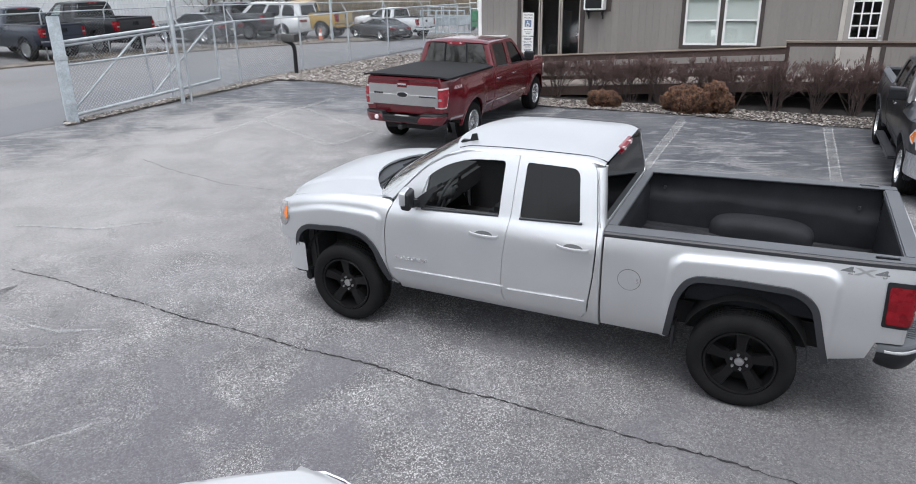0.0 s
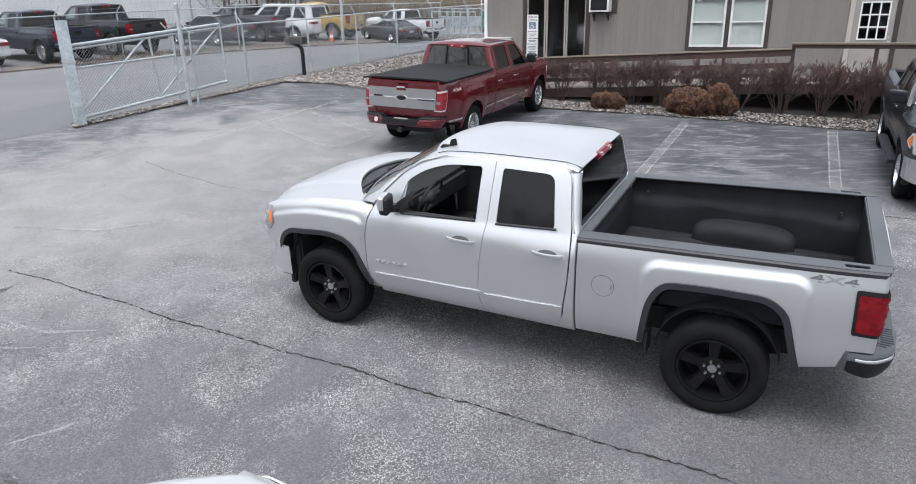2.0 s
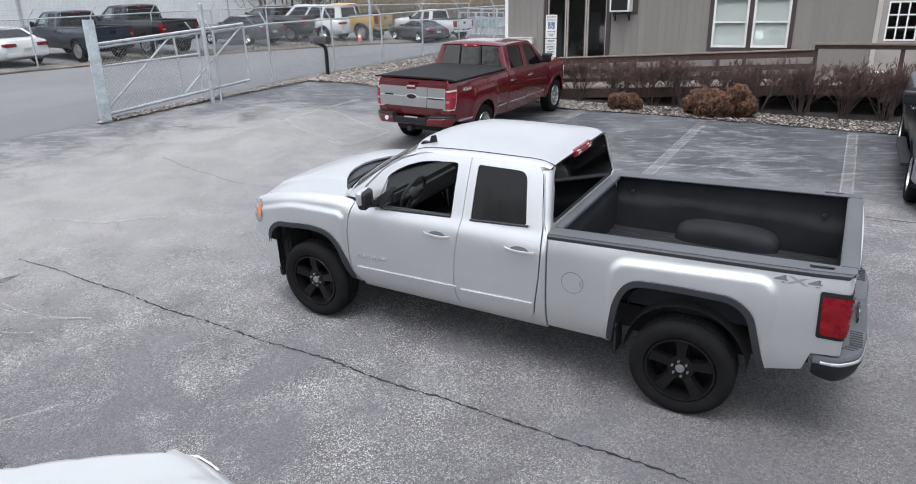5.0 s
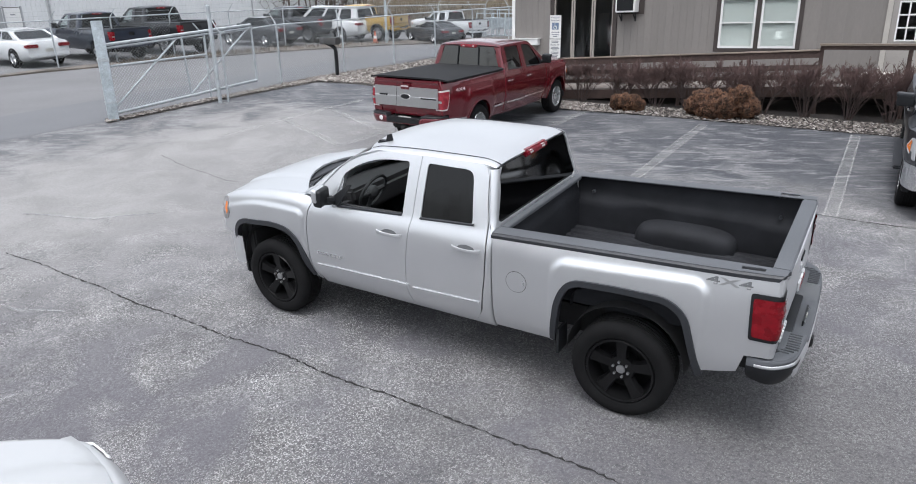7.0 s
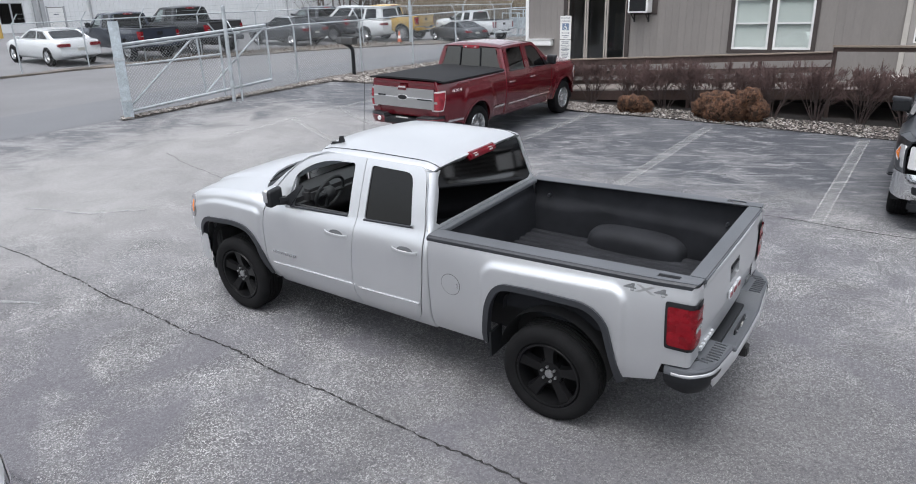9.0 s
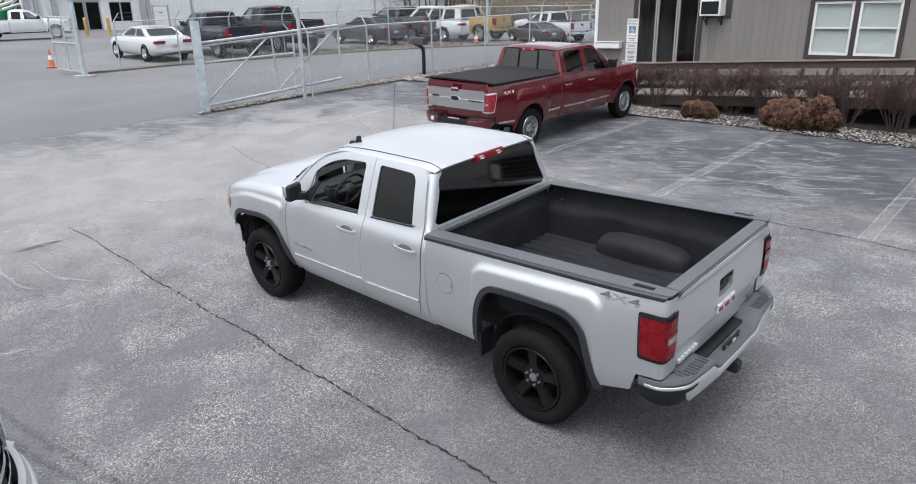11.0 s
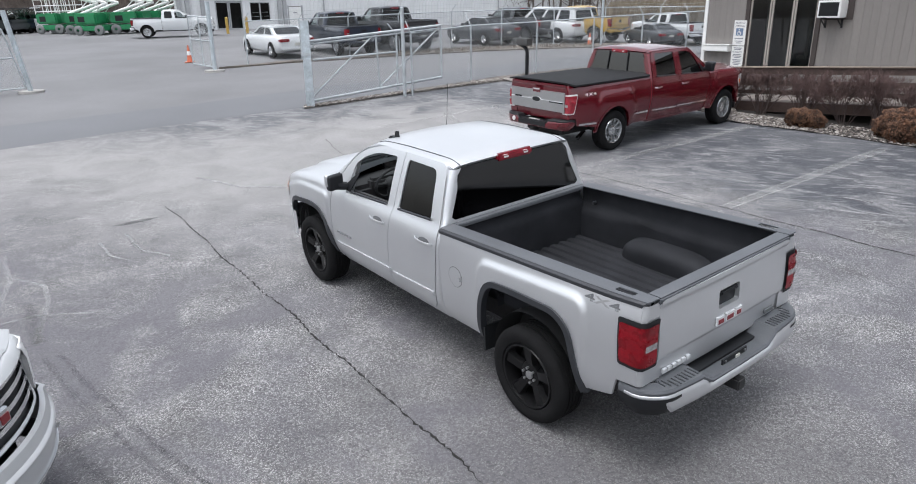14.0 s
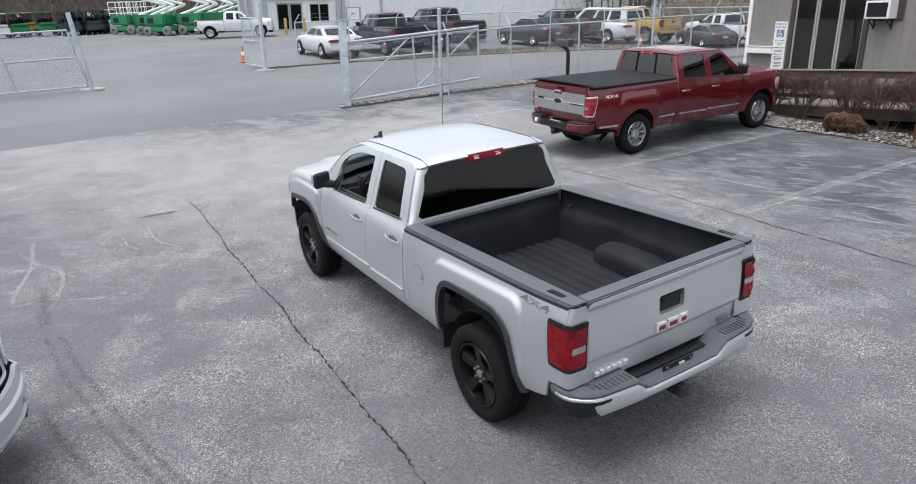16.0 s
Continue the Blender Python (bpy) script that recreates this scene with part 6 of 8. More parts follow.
    br = part("brake_lamp", bm_box(re_ - .022, re_ + .06, -.215, .215, zr - .058, zr + .012, bevel=.020), M_BRAKE if hero else tail, roof)
    for y0 in (-.155, .085):
        part("lens", bm_box(re_ - .026, re_ + .01, y0, y0 + .07, zr - .040, zr - .006, bevel=.010), M_CLEAR, br)
    # back of the cab
    hb = S.y(cab0 + .03, S.belt) - .058
    back = [(-hb, sill), (hb, sill), (hb, S.belt + .048), (-hb, S.belt + .048)]
    gz0, gz1 = S.belt + .042, rt - .018
    wo = fillet([(-.797, gz0), (.797, gz0), (glass_edge(S.belt + .3) + .003, S.belt + .30), (.622, gz1), (-.622, gz1), (-glass_edge(S.belt + .3) - .003, S.belt + .30)], [.03, .03, .1, .03, .03, .1])
    part("cab_back", sheet(back, [], lambda a, b: (xr(b), a, b), .3, .1, rim=(.03, 0, 0), flip=True), body, t)
    part("rear_window", sheet(wo, [], lambda a, b: (xr(b) + .004, a, b), .3, .2, flip=True), G_BACK if hero else glassr, t).visible_shadow = False
    # cabin
    part("cabin_floor", bm_box(cab0 + .06, dr + .3, -.80, .80, .62, .70), M_CABIN, t)
    part("headliner", bm_box(cab0 + .14, rf - .22, -.62, .62, rt - .035, rt - .018), M_CABING, t)
    part("bulkhead", bm_box(dr + .28, dr + .36, -.80, .80, .6, S.belt - .12), M_CABIN, t)
    b = bmesh.new()
    box(b, dr - .18, dr + .30, -.78, .78, S.belt - .30, S.belt - .04, bevel=.05)
    box(b, dr - .22, dr - .08, .22, .56, S.belt - .12, S.belt + .02, bevel=.03)
    part("dashboard", b, M_CABIN, t)
    for x0 in (sp + .02, cab0 + .12):
        for s in ((1, -1) if x0 > sp else (1, -1)):
            b = bmesh.new()
            box(b, x0 + .12, x0 + .62, s * .43 - .27, s * .43 + .27, .70, .96, bevel=.05)
            box(b, x0, x0 + .16, s * .43 - .25, s * .43 + .25, .88, S.belt + .14, bevel=.05)
            box(b, x0 + .01, x0 + .11, s * .43 - .13, s * .43 + .13, S.belt + .17, S.belt + .33, bevel=.03)
            part("seat", b, M_CABIN, t)
    if fine:
        b = bmesh.new()
        ctr, tilt = Vector((dr - .34, .40, S.belt - .02)), radians(25)
        ru, rv = Vector((0, 1, 0)), Vector((-math.sin(tilt), 0, math.cos(tilt)))
        k = 28
        for i in range(k):
            a0, a1 = i * math.tau / k, (i + 1) * math.tau / k
            tube(b, ctr + .185 * (math.cos(a0) * ru + math.sin(a0) * rv), ctr + .185 * (math.cos(a1) * ru + math.sin(a1) * rv), .016, 6, caps=False)
        for a in (0, math.pi, -math.pi / 2):
            tube(b, ctr, ctr + .18 * (math.cos(a) * ru + math.sin(a) * rv), .022, 6)
        tube(b, ctr, ctr + Vector((.25, 0, -.10)), .035, 8)
        bmesh.ops.create_uvsphere(b, u_segments=12, v_segments=8, radius=.065, matrix=Matrix.Translation(ctr))
        part("steering_wheel", b, M_CABING, t)
    # chassis
    part("chassis", bm_box(S.tail + .15, S.nose - .3, -.52, .52, .40, .66, bevel=.03), M_UNDER, t)
    for x in (0, S.wb):
        part("axle", bm_tube((x, -.80, S.r), (x, .80, S.r), .05, 8), M_UNDER, t)

    # bed
    e, bx = S.tail, cab0 - .03
    iw, fz = (.795 if hero else .82), .80
    if not cover:
        b = bmesh.new()
        rib = [(-iw, fz)]
        k = 13
        for i in range(k):
            y0 = -iw + .03 + (2 * iw - .06) * i / k
            d = (2 * iw - .06) / k
            rib += [(y0, fz), (y0 + d * .12, fz + .018), (y0 + d * .58, fz + .018), (y0 + d * .70, fz)]
        rib.append((iw, fz))
        ra, rb = [b.verts.new((e + .05, y, z)) for y, z in rib], [b.verts.new((bx, y, z)) for y, z in rib]
        for i in range(len(rib) - 1):
            b.faces.new((ra[i], rb[i], rb[i + 1], ra[i + 1]))
        part("bed_floor", b, M_LINER, t, angle=20)
        for s in (1, -1):
            # inner wall: a ledge half way up and a dished panel over the wheel box
            def inner(a, z):
                h = (z - fz) / (S.rail0 - fz)
                d = .035 * sstep((h - .62) / .06) - .022 * sstep((abs(a) - .60) / .05) * sstep((.60 - h) / .06)
                return (a, s * (iw + d), z)
            wl = [(e + .05, fz), (bx, fz), (bx, S.top(bx) - .012), (e + .05, S.top(e) - .012)]
            part("bed_wall", sheet(wl, [], inner, .08, .04, flip=s < 0), M_LINER, t)
            b = bmesh.new()
            sp_ = lambda c, k: math.copysign(abs(c) ** k, c)
            rows = []
            for j in range(9):
                v = j / 8 * math.pi / 2
                sc, yy = max(math.cos(v), 0) ** .4, s * (iw + .06 - .28 * math.sin(v) ** .5)
                rows.append([b.verts.new((.47 * sc * sp_(math.cos(u), .6), yy, fz - .01 + .215 * sc * abs(math.sin(u)) ** .6)) for u in [math.pi * i / 20 for i in range(21)]])
            for p, q in zip(rows, rows[1:]):
                for i in range(20):
                    b.faces.new((p[i], p[i + 1], q[i + 1], q[i]) if s > 0 else (p[i], q[i], q[i + 1], p[i + 1]))
            bmesh.ops.remove_doubles(b, verts=b.verts[:], dist=.0005)
            part("wheel_box", b, M_LINER, t)
            for z0, x0 in ((1.05, -.78), (1.18, -.78), (1.05, .93), (1.18, .93)):
                part("tie_down", bm_tube((x0, s * (iw + .03), z0), (x0, s * (iw - .012), z0), .016, 8), M_TRIM, t)
            # rail cap with stake pockets
            co = [(e - .036, .0), (bx + .02, .0), (bx + .02, .170), (e - .020, .170), (e - .033, .150)]
            pk = [fillet([(e + .10, .055), (e + .25, .055), (e + .25, .125), (e + .10, .125)], .012)]
            fo = lambda a, q: (a, s * (iw - .012 + min(q, .19) * (S.shoulder(a, S.top(a) - .02, .03) + .008 - iw + .012) / .19 + (.004 if q > .19 else 0)), S.top(a) + .012 - .012 * max(0, (q - .15) / .04) ** 2 - max(0, q - .19) * 1.0)
            rc = part("rail_cap", sheet(co, pk, fo, .25, .03, rim=(0, 0, -.008), flip=s < 0), cap, t)
            lip = [(e - .019, .1705), (bx + .02, .1705), (bx + .02, .202), (e + .004, .202), (e - .014, .186)]
            part("rail_lip", sheet(lip, [], lambda a, q: (fo(a, q)[0], fo(a, q)[1], fo(a, q)[2] - .005), .25, .012, rim=(0, 0, -.008), flip=s < 0), M_TRIM if hero else cap, t)
            part("stake_pocket", sheet(pk[0], [], lambda a, q: (fo(a, q)[0], fo(a, q)[1], fo(a, q)[2] - .03), 1, 1, flip=s < 0), M_BLACKPL, rc)
        def headb(a, z):
            h = (z - fz) / (S.rail0 - fz)
            return (bx - .03 + .03 * sstep((h - .72) / .08), a, z)
        part("bed_front", sheet([(-iw, fz), (iw, fz), (iw, S.top(bx) - .01), (-iw, S.top(bx) - .01)], [], headb, .4, .04, flip=True), M_LINER, t)
        part("rail_cap", bm_box(bx - .05, bx + .025, -iw + .01, iw - .01, S.top(bx) - .02, S.top(bx) + .014, bevel=.006), cap, t)
        part("rail_cap", bm_box(e - .047, e + .07, -iw + .014, iw - .014, S.top(e) - .04, S.top(e) + .010, bevel=.010), cap, t)
        part("tailgate_inner", bm_box(e + .035, e + .055, -.745, .745, fz, S.top(e) - .035), M_LINER, t)
    else:
        def cz(a, b):
            return S.top(a) + .030 * (1 - min(abs(b) / .93, 1) ** 6) + .006
        part("bed_cover", sheet(fillet([(e + .02, -.93), (bx, -.93), (bx, .93), (e + .02, .93)], .05), [], lambda a, b: (a, b, cz(a, b)), .3, .08, rim=(0, 0, -.03)), M_SOFT, t, "black vinyl roll-up bed cover")
    # tailgate
    gw = .766 if hero else .748
    def gate(a, z):
        h = (z - .72) / (S.rail1 - .72)
        return (e - .035 - .018 * math.sin(math.pi * min(max(h, 0), 1)) - .022 * sstep((h - .88) / .06) + .015 * sstep((.325 - h) / .03) + .012 * (a / gw) ** 2, a, z)
    go = fillet([(-gw, .735), (gw, .735), (gw, S.rail1 - .012), (-gw, S.rail1 - .012)], .015)
    hz = .035 if hero else 0
    hd = fillet([(-.125, 1.045 + hz), (.125, 1.045 + hz), (.125, 1.185 + hz), (-.125, 1.185 + hz)], .025)
    tg = part("tailgate", sheet(go, [hd], gate, .06, .012, rim=(.06, 0, 0), flip=True), body, t)
    b = sheet(hd, [], lambda a, z: (gate(a, z)[0] + .035, a, z), .1, .05, flip=True)
    box(b, e - .055, e - .02, -.105, .105, 1.135 + hz, 1.175 + hz, bevel=.012)
    part("tailgate_handle", b, M_BLACKPL, tg)
    # rear bumper
    yb = S.y(e + .05, .9) + .004
    bp = fillet([(e + .13, yb), (e - .03, yb), (e - .165, yb - .13), (e - .20, .45), (e - .205, 0)], [0, .06, .10, .1, 0], 5, False)
    bp = bp + [(x, -y) for x, y in bp[::-1][1:]]
    ln = [0]
    for p, q in zip(bp, bp[1:]):
        ln.append(ln[-1] + (Vector(q) - Vector(p)).length)
    def along(u):
        for i in range(len(ln) - 1):
            if u <= ln[i + 1] + 1e-6:
                k = (u - ln[i]) / (ln[i + 1] - ln[i])
                return Vector(bp[i]).lerp(Vector(bp[i + 1]), k)
        return Vector(bp[-1])
    Lb = ln[-1]
    mid = Lb / 2
    edge = lambda u: min(u, Lb - u)                        # distance along the face from the nearer end
    def loft(zlo, zhi, u0, u1, inset, rows, n=64):
        b = bmesh.new()
        grid = []
        for i in range(n + 1):
            u = u0 + (u1 - u0) * i / n
            p, q = along(u), along(min(u + .01, Lb)) - along(max(u - .01, 0))
            out = Vector((q.y, -q.x)).normalized()
            if out.x > 0 and abs(p.y) < .5 or out.y * p.y < 0 and abs(p.y) > .7:
                out = -out
            col = []
            for k in range(rows + 1):
                h = k / rows
                z = zlo(u) + (zhi(u) - zlo(u)) * h
                d = inset(h)
                col.append(b.verts.new((p.x + out.x * d, p.y + out.y * d, z)))
            grid.append(col)
        for a, c in zip(grid, grid[1:]):
            for k in range(rows):
                b.faces.new((a[k], a[k + 1], c[k + 1], c[k]))
        return b
    dipf = lambda u: sstep((.44 - abs(along(u).y)) / .07)
    low = lambda u: .690 - .112 * sstep((edge(u) - .30) / .10)
    bu = part("rear_bumper", loft(low, lambda u: .730 - .072 * dipf(u), .05, Lb - .05, lambda h: .004 - .016 * (2 * h - 1) ** 4, 6), bumper, t)
    b = bmesh.new()
    N = 40
    inner = offset_path(bp, .10)
    def along_in(u):
        for i in range(len(ln) - 1):
            if u <= ln[i + 1] + 1e-6:
                return Vector(inner[i]).lerp(Vector(inner[i + 1]), (u - ln[i]) / (ln[i + 1] - ln[i]))
        return Vector(inner[-1])
    sgn = 1 if abs(inner[len(inner) // 2][0]) < abs(bp[len(bp) // 2][0]) else -1
    if sgn < 0:
        inner = offset_path(bp, -.10)
    r0, ra, rm, rb = [], [], [], []
    for i in range(N + 1):
        p, q = along(Lb * i / N), along_in(Lb * i / N)
        dip = sstep((.44 - abs(p.y)) / .07)
        r0.append(b.verts.new((p.x + (q.x - p.x) * .03, p.y + (q.y - p.y) * .03, .726 - .07 * dip - .05 * sstep((p.x - e + .03) / .05))))
        ra.append(b.verts.new((p.x, p.y, .746 - .075 * dip)))
        rm.append(b.verts.new((p.x + (q.x - p.x) * .12, p.y + (q.y - p.y) * .12, .764 - .078 * dip)))
        far_in = Vector((min(q.x + (.10 if abs(p.y) < .8 else 0), e + .13), q.y))
        rb.append(b.verts.new((far_in.x, far_in.y, .770 - .11 * dip)))
    for i in range(N):
        b.faces.new((r0[i], r0[i + 1], ra[i + 1], ra[i]))
        b.faces.new((ra[i], ra[i + 1], rm[i + 1], rm[i]))
        b.faces.new((rm[i], rm[i + 1], rb[i + 1], rb[i]))
    step = part("bumper_step", b, pad, bu)
    if hero:
        for k in range(9):
            for s in (1, -1):
                y0 = s * (.485 + k * .036)
                x0 = e - .165 + max(0, abs(y0) - .70) * .7
                part("tread_rib", bm_box(x0, x0 + .085, y0 - .006, y0 + .006, .758, .776, bevel=.003), pad, step)
    part("bumper_beam", bm_box(e - .10, e + .10, -.62, .62, .58, .69, bevel=.02), M_BLACKPL, bu)
    for u0, u1 in ((0.0, .47), (Lb - .47, Lb)):
        foot = lambda u: .60 - .045 * math.sin(math.pi * min(max((u - u0) / (u1 - u0), 0), 1)) ** .5
        part("bumper_end", loft(foot, lambda u: .705, u0, u1, lambda h: .006 - .05 * (1 - h) ** 2, 5, 24), M_BLACKPL if hero else bumper, bu)
    pl = part("number_plate", bm_box(e - .14, e - .128, -.15, .15, .59, .72), M_BLACKPL if hero else M_PLATE, bu)
    b = bmesh.new()
    if hero:
        box(b, e - .148, e - .1405, -.055, -.005, .61, .70)
        part("plate_tag", b, M_PLATE, pl)
        for y0 in (-.12, .12):
            part("plate_screw", bm_box(e - .150, e - .1405, y0 - .006, y0 + .006, .697, .709), M_SATIN, pl)
    else:
        box(b, e - .146, e - .1405, -.10, .10, .635, .68)
        part("plate_bars", b, M_SIGNINK, pl)
    part("tow_hitch", bm_box(e - .22, e - .02, -.045, .045, .45, .54, bevel=.01), M_UNDER, bu)

    # front bumper and grille
    G, gh = S.hood1 - 1.20, .50 if S.bow < .3 else .60
    low = .055 if S.bow > .3 else 0
    def fbump(a, z):
        x, y = fplan(a, z)
        return (x, y, z - low)
    def fplan(a, z):
        v = abs(a)
        if v < .84:
            return (S.front(a) + (.02 if S.bow < .3 else .09) - .03 * ((z - .62) / .15) ** 2, a * .95)
        k = min((v - .84) / .30, 1)
        x0, x1 = S.front(.84) + (.02 if S.bow < .3 else .09), S.wb + .50
        x = x0 + (x1 - x0) * k
        return (x, math.copysign(.798 + (S.y(x1, .75) + .012 - .798) * math.sin(k * math.pi / 2) ** .8, a))
    fb = part("front_bumper", sheet([(-1.14, .46), (-.7, .42), (.7, .42), (1.14, .46), (1.14, .765), (-1.14, .765)], [], fbump, .05, .08, rim=(-.04, 0, 0)), bumper, t)
    part("air_dam", bm_box(S.nose - .42, S.nose - .10, -.72 if S.bow < .3 else -.42, .72 if S.bow < .3 else .42, .28, .42, bevel=.03), M_BLACKPL, fb)
    if S.bow > .3:
        part("lower_grille", sheet([(-1.02, .30), (-.7, .27), (.7, .27), (1.02, .30), (1.05, .455), (-1.05, .455)], [], lambda a, z: (lambda q: (q[0] + .01 - .05 * (.46 - z) / .16, q[1] * .985, q[2]))(fbump(a, z)), .05, .05, rim=(-.05, 0, 0)), M_BLACKPL, fb)
        part("crease", sheet([(-1.0, .655), (1.0, .655), (1.0, .70), (-1.0, .70)], [], lambda a, z: (lambda q: (q[0] + .022 * math.sin((z - .655) / .045 * math.pi), q[1], q[2]))(fbump(a, z)), .05, .011), bumper, fb)
        part("bumper_strip", sheet([(-.86, .47), (.86, .47), (.86, .50), (-.86, .50)], [], lambda a, z: (lambda q: (q[0] + .014, q[1], q[2]))(fbump(a, z)), .05, .05, rim=(-.02, 0, 0)), M_CHROME, fb)
        for s in (1, -1):
            part("parking_sensor", bm_tube((fbump(s * .62, .58)[0] - .02, s * .62 * .95, .525), (fbump(s * .62, .58)[0] + .012, s * .62 * .95, .525), .018, 12), M_SATIN, fb)
    for s in (1, -1):
        if S.bow > .3:
            continue
        part("bumper_end", bm_box(S.wb + .47, S.wb + .53, min(s * .82, s * .93), max(s * .82, s * .93), .33, .47, bevel=.015), M_BLACKPL, fb)
        b = sheet(fillet([(.50, .50), (.74, .52), (.76, .62), (.52, .60)], .03), [], lambda a, z: (S.front(a) + .026, s * a * .94, z), .1, .1, flip=s < 0)
        part("fog_lamp_panel", b, M_BLACKPL, fb)
    gr = part("grille", sheet(fillet([(-gh, .80), (gh, .80), (gh, 1.135), (-gh, 1.135)], .04), [], lambda a, z: (S.front(a) - .055 - (z - .8) * .08, a, z + G), .15, .1), M_BLACKPL, t)
    go2 = fillet([(-gh - .03, .785), (gh + .03, .785), (gh + .03, 1.15), (-gh - .03, 1.15)], .04)
    gi2 = fillet([(.025 - gh, .825), (gh - .025, .825), (gh - .025, 1.11), (.025 - gh, 1.11)], .04)
    part("grille_frame", sheet(go2, [gi2], lambda a, z: (S.front(a) - .012 - (z - .8) * .08, a, z + G), .10, .1, rim=(-.05, 0, 0)), M_CHROME if grille == "bars" else body, gr)
    for k in range(3):
        z0 = .87 + k * .078
        b = sheet([(.025 - gh, z0), (gh - .025, z0), (gh - .025, z0 + .034), (.025 - gh, z0 + .034)], [], lambda a, z: (S.front(a) - .02 - (z - .8) * .08, a, z + G), .10, .1, rim=(-.03, 0, 0))
        part("grille_bar", b, M_CHROME, gr)
    return t


# ---- the silver pickup ----
HERO = SilverShape(step=.026, hood1=1.19, nose=4.60, r=.400, tw=.275, sill=.475, cab0=1.135, split=1.96, door=3.10, belt=1.30, tail=-1.0, rail0=1.315, rail1=1.375, roof_front=2.60, roof=1.895, track=.862)
hero = pickup("silver double-cab pickup truck with black rims and an open empty bed", pose(2.574, 5.546, 0.049, -3.59, -1.14, 155.5), HERO, P_SILVER, "black", hero=True)


def hero_details():
    S, t = HERO, hero
    # fuel door
    c = (.893, .950)
    ring = [(c[0] + .089 * math.cos(k * math.tau / 32), c[1] + .089 * math.sin(k * math.tau / 32)) for k in range(32)]
    gap = [(c[0] + .0935 * math.cos(k * math.tau / 32), c[1] + .0935 * math.sin(k * math.tau / 32)) for k in range(32)]
    part("fuel_gap", sheet(gap, [], lambda a, b: (a, S.y(a, b) + .0012, b), .06, .06, flip=True), M_DECAL, t)
    fd = part("fuel_door", sheet(ring, [], lambda a, b: (a, S.y(a, b) + .003, b), .06, .06, flip=True), P_SILVER, t)
    part("fuel_catch", sheet(fillet([(.816, .930), (.833, .927), (.833, .973), (.816, .970)], .006), [], lambda a, b: (a, S.y(a, b) + .005, b), 1, 1, flip=True), M_CHROME, fd)
    # 4X4 decals
    for s in (1, -1):
        for ch, off, mt in (("4", -.105, M_DECAL), ("X", 0, M_SATIN), ("4", .105, M_DECAL)):
            ob = text_mesh(ch, .155, pose(0, 0, 0), mt, t, "decal", 0.0, 0.004)
            for v in ob.data.vertices:
                a, b = v.co.x * 1.12 + off, v.co.y * .46
                xx, zz = -.70 - s * a, 1.288 + b
                v.co = (xx, s * (S.y(xx, zz) + .003), zz)
    # badge blocks on the doors and tailgate
    for s in (1, -1):
        for k in range(6):
            x0 = 3.06 - k * .057
            b = sheet([(x0 - .046, .782), (x0, .776), (x0, .802), (x0 - .046, .808)], [[(x0 - .036, .789), (x0 - .012, .785), (x0 - .012, .792), (x0 - .036, .797)]], lambda a, c2: (a, s * (S.y(a, c2) + .009), c2), 1, 1, rim=(0, -s * .008, 0), flip=s > 0)
            part("badge_block", b, M_CHROME, t)
    gx = S.tail - .058
    for k in range(6):
        y0 = .70 - k * .052
        part("badge_block", bm_box(gx + .016, gx + .036, y0 - .040, y0, .796, .828, bevel=.003), M_BRIGHT, t)
    for k, (y0, y1) in enumerate(((.155, .06), (.05, -.06), (-.07, -.155))):
        part("emblem_block", bm_box(gx - .012, gx + .004, y1, y0, .955, 1.03, bevel=.006), M_BRIGHT, t)
        part("emblem_block", bm_box(gx - .016, gx - .011, y1 + .018, y0 - .018, .972, 1.004), M_BADGERED, t)
    part("badge_block", bm_box(gx + .018, gx + .030, -.66, -.54, .80, .83), M_DECAL, t)
    # roof aerials
    b = bmesh.new()
    box(b, 2.40, 2.58, .425, .495, 1.790, 1.836, bevel=.014)
    fin = [(2.415, 1.832), (2.495, 1.832), (2.475, 1.891), (2.43, 1.901)]
    fa, fb = [b.verts.new((x, .452, z)) for x, z in fin], [b.verts.new((x, .468, z)) for x, z in fin]
    for i in range(4):
        b.faces.new((fa[i], fa[(i + 1) % 4], fb[(i + 1) % 4], fb[i]))
    b.faces.new(fa[::-1])
    b.faces.new(fb)
    part("roof_aerial", b, M_BLACKPL, t)
    part("whip_aerial", bm_tube((3.42, -.83, 1.28), (3.30, -.83, 2.14), .0035, 6, .002), M_BLACKPL, t)


hero_details()

# ---- the red pickup ----
RED = Shape(step=.07, wb=3.99, square=False, flare=.030, cab0=1.14, split=2.12, door=3.25, roof_front=2.60, nose=4.88, tail=-1.21, roof=1.95, hood0=1.33, hood1=1.25, rail0=1.41, rail1=1.43, r=.405, belt=1.33, sill=.47)
red = pickup("red crew-cab pickup truck with chrome wheels, black bed cover", stand(-0.69, 14.38, 66.3), RED, P_RED, "chrome", cover=True, trim=P_RED, grille="bars", band=M_CHROME, bezel=M_CLEAR, pad=M_BLACKPL, handle=M_CHROME, tail=M_REDLENS, glassf=G_FILM, glassr=G_FILM)


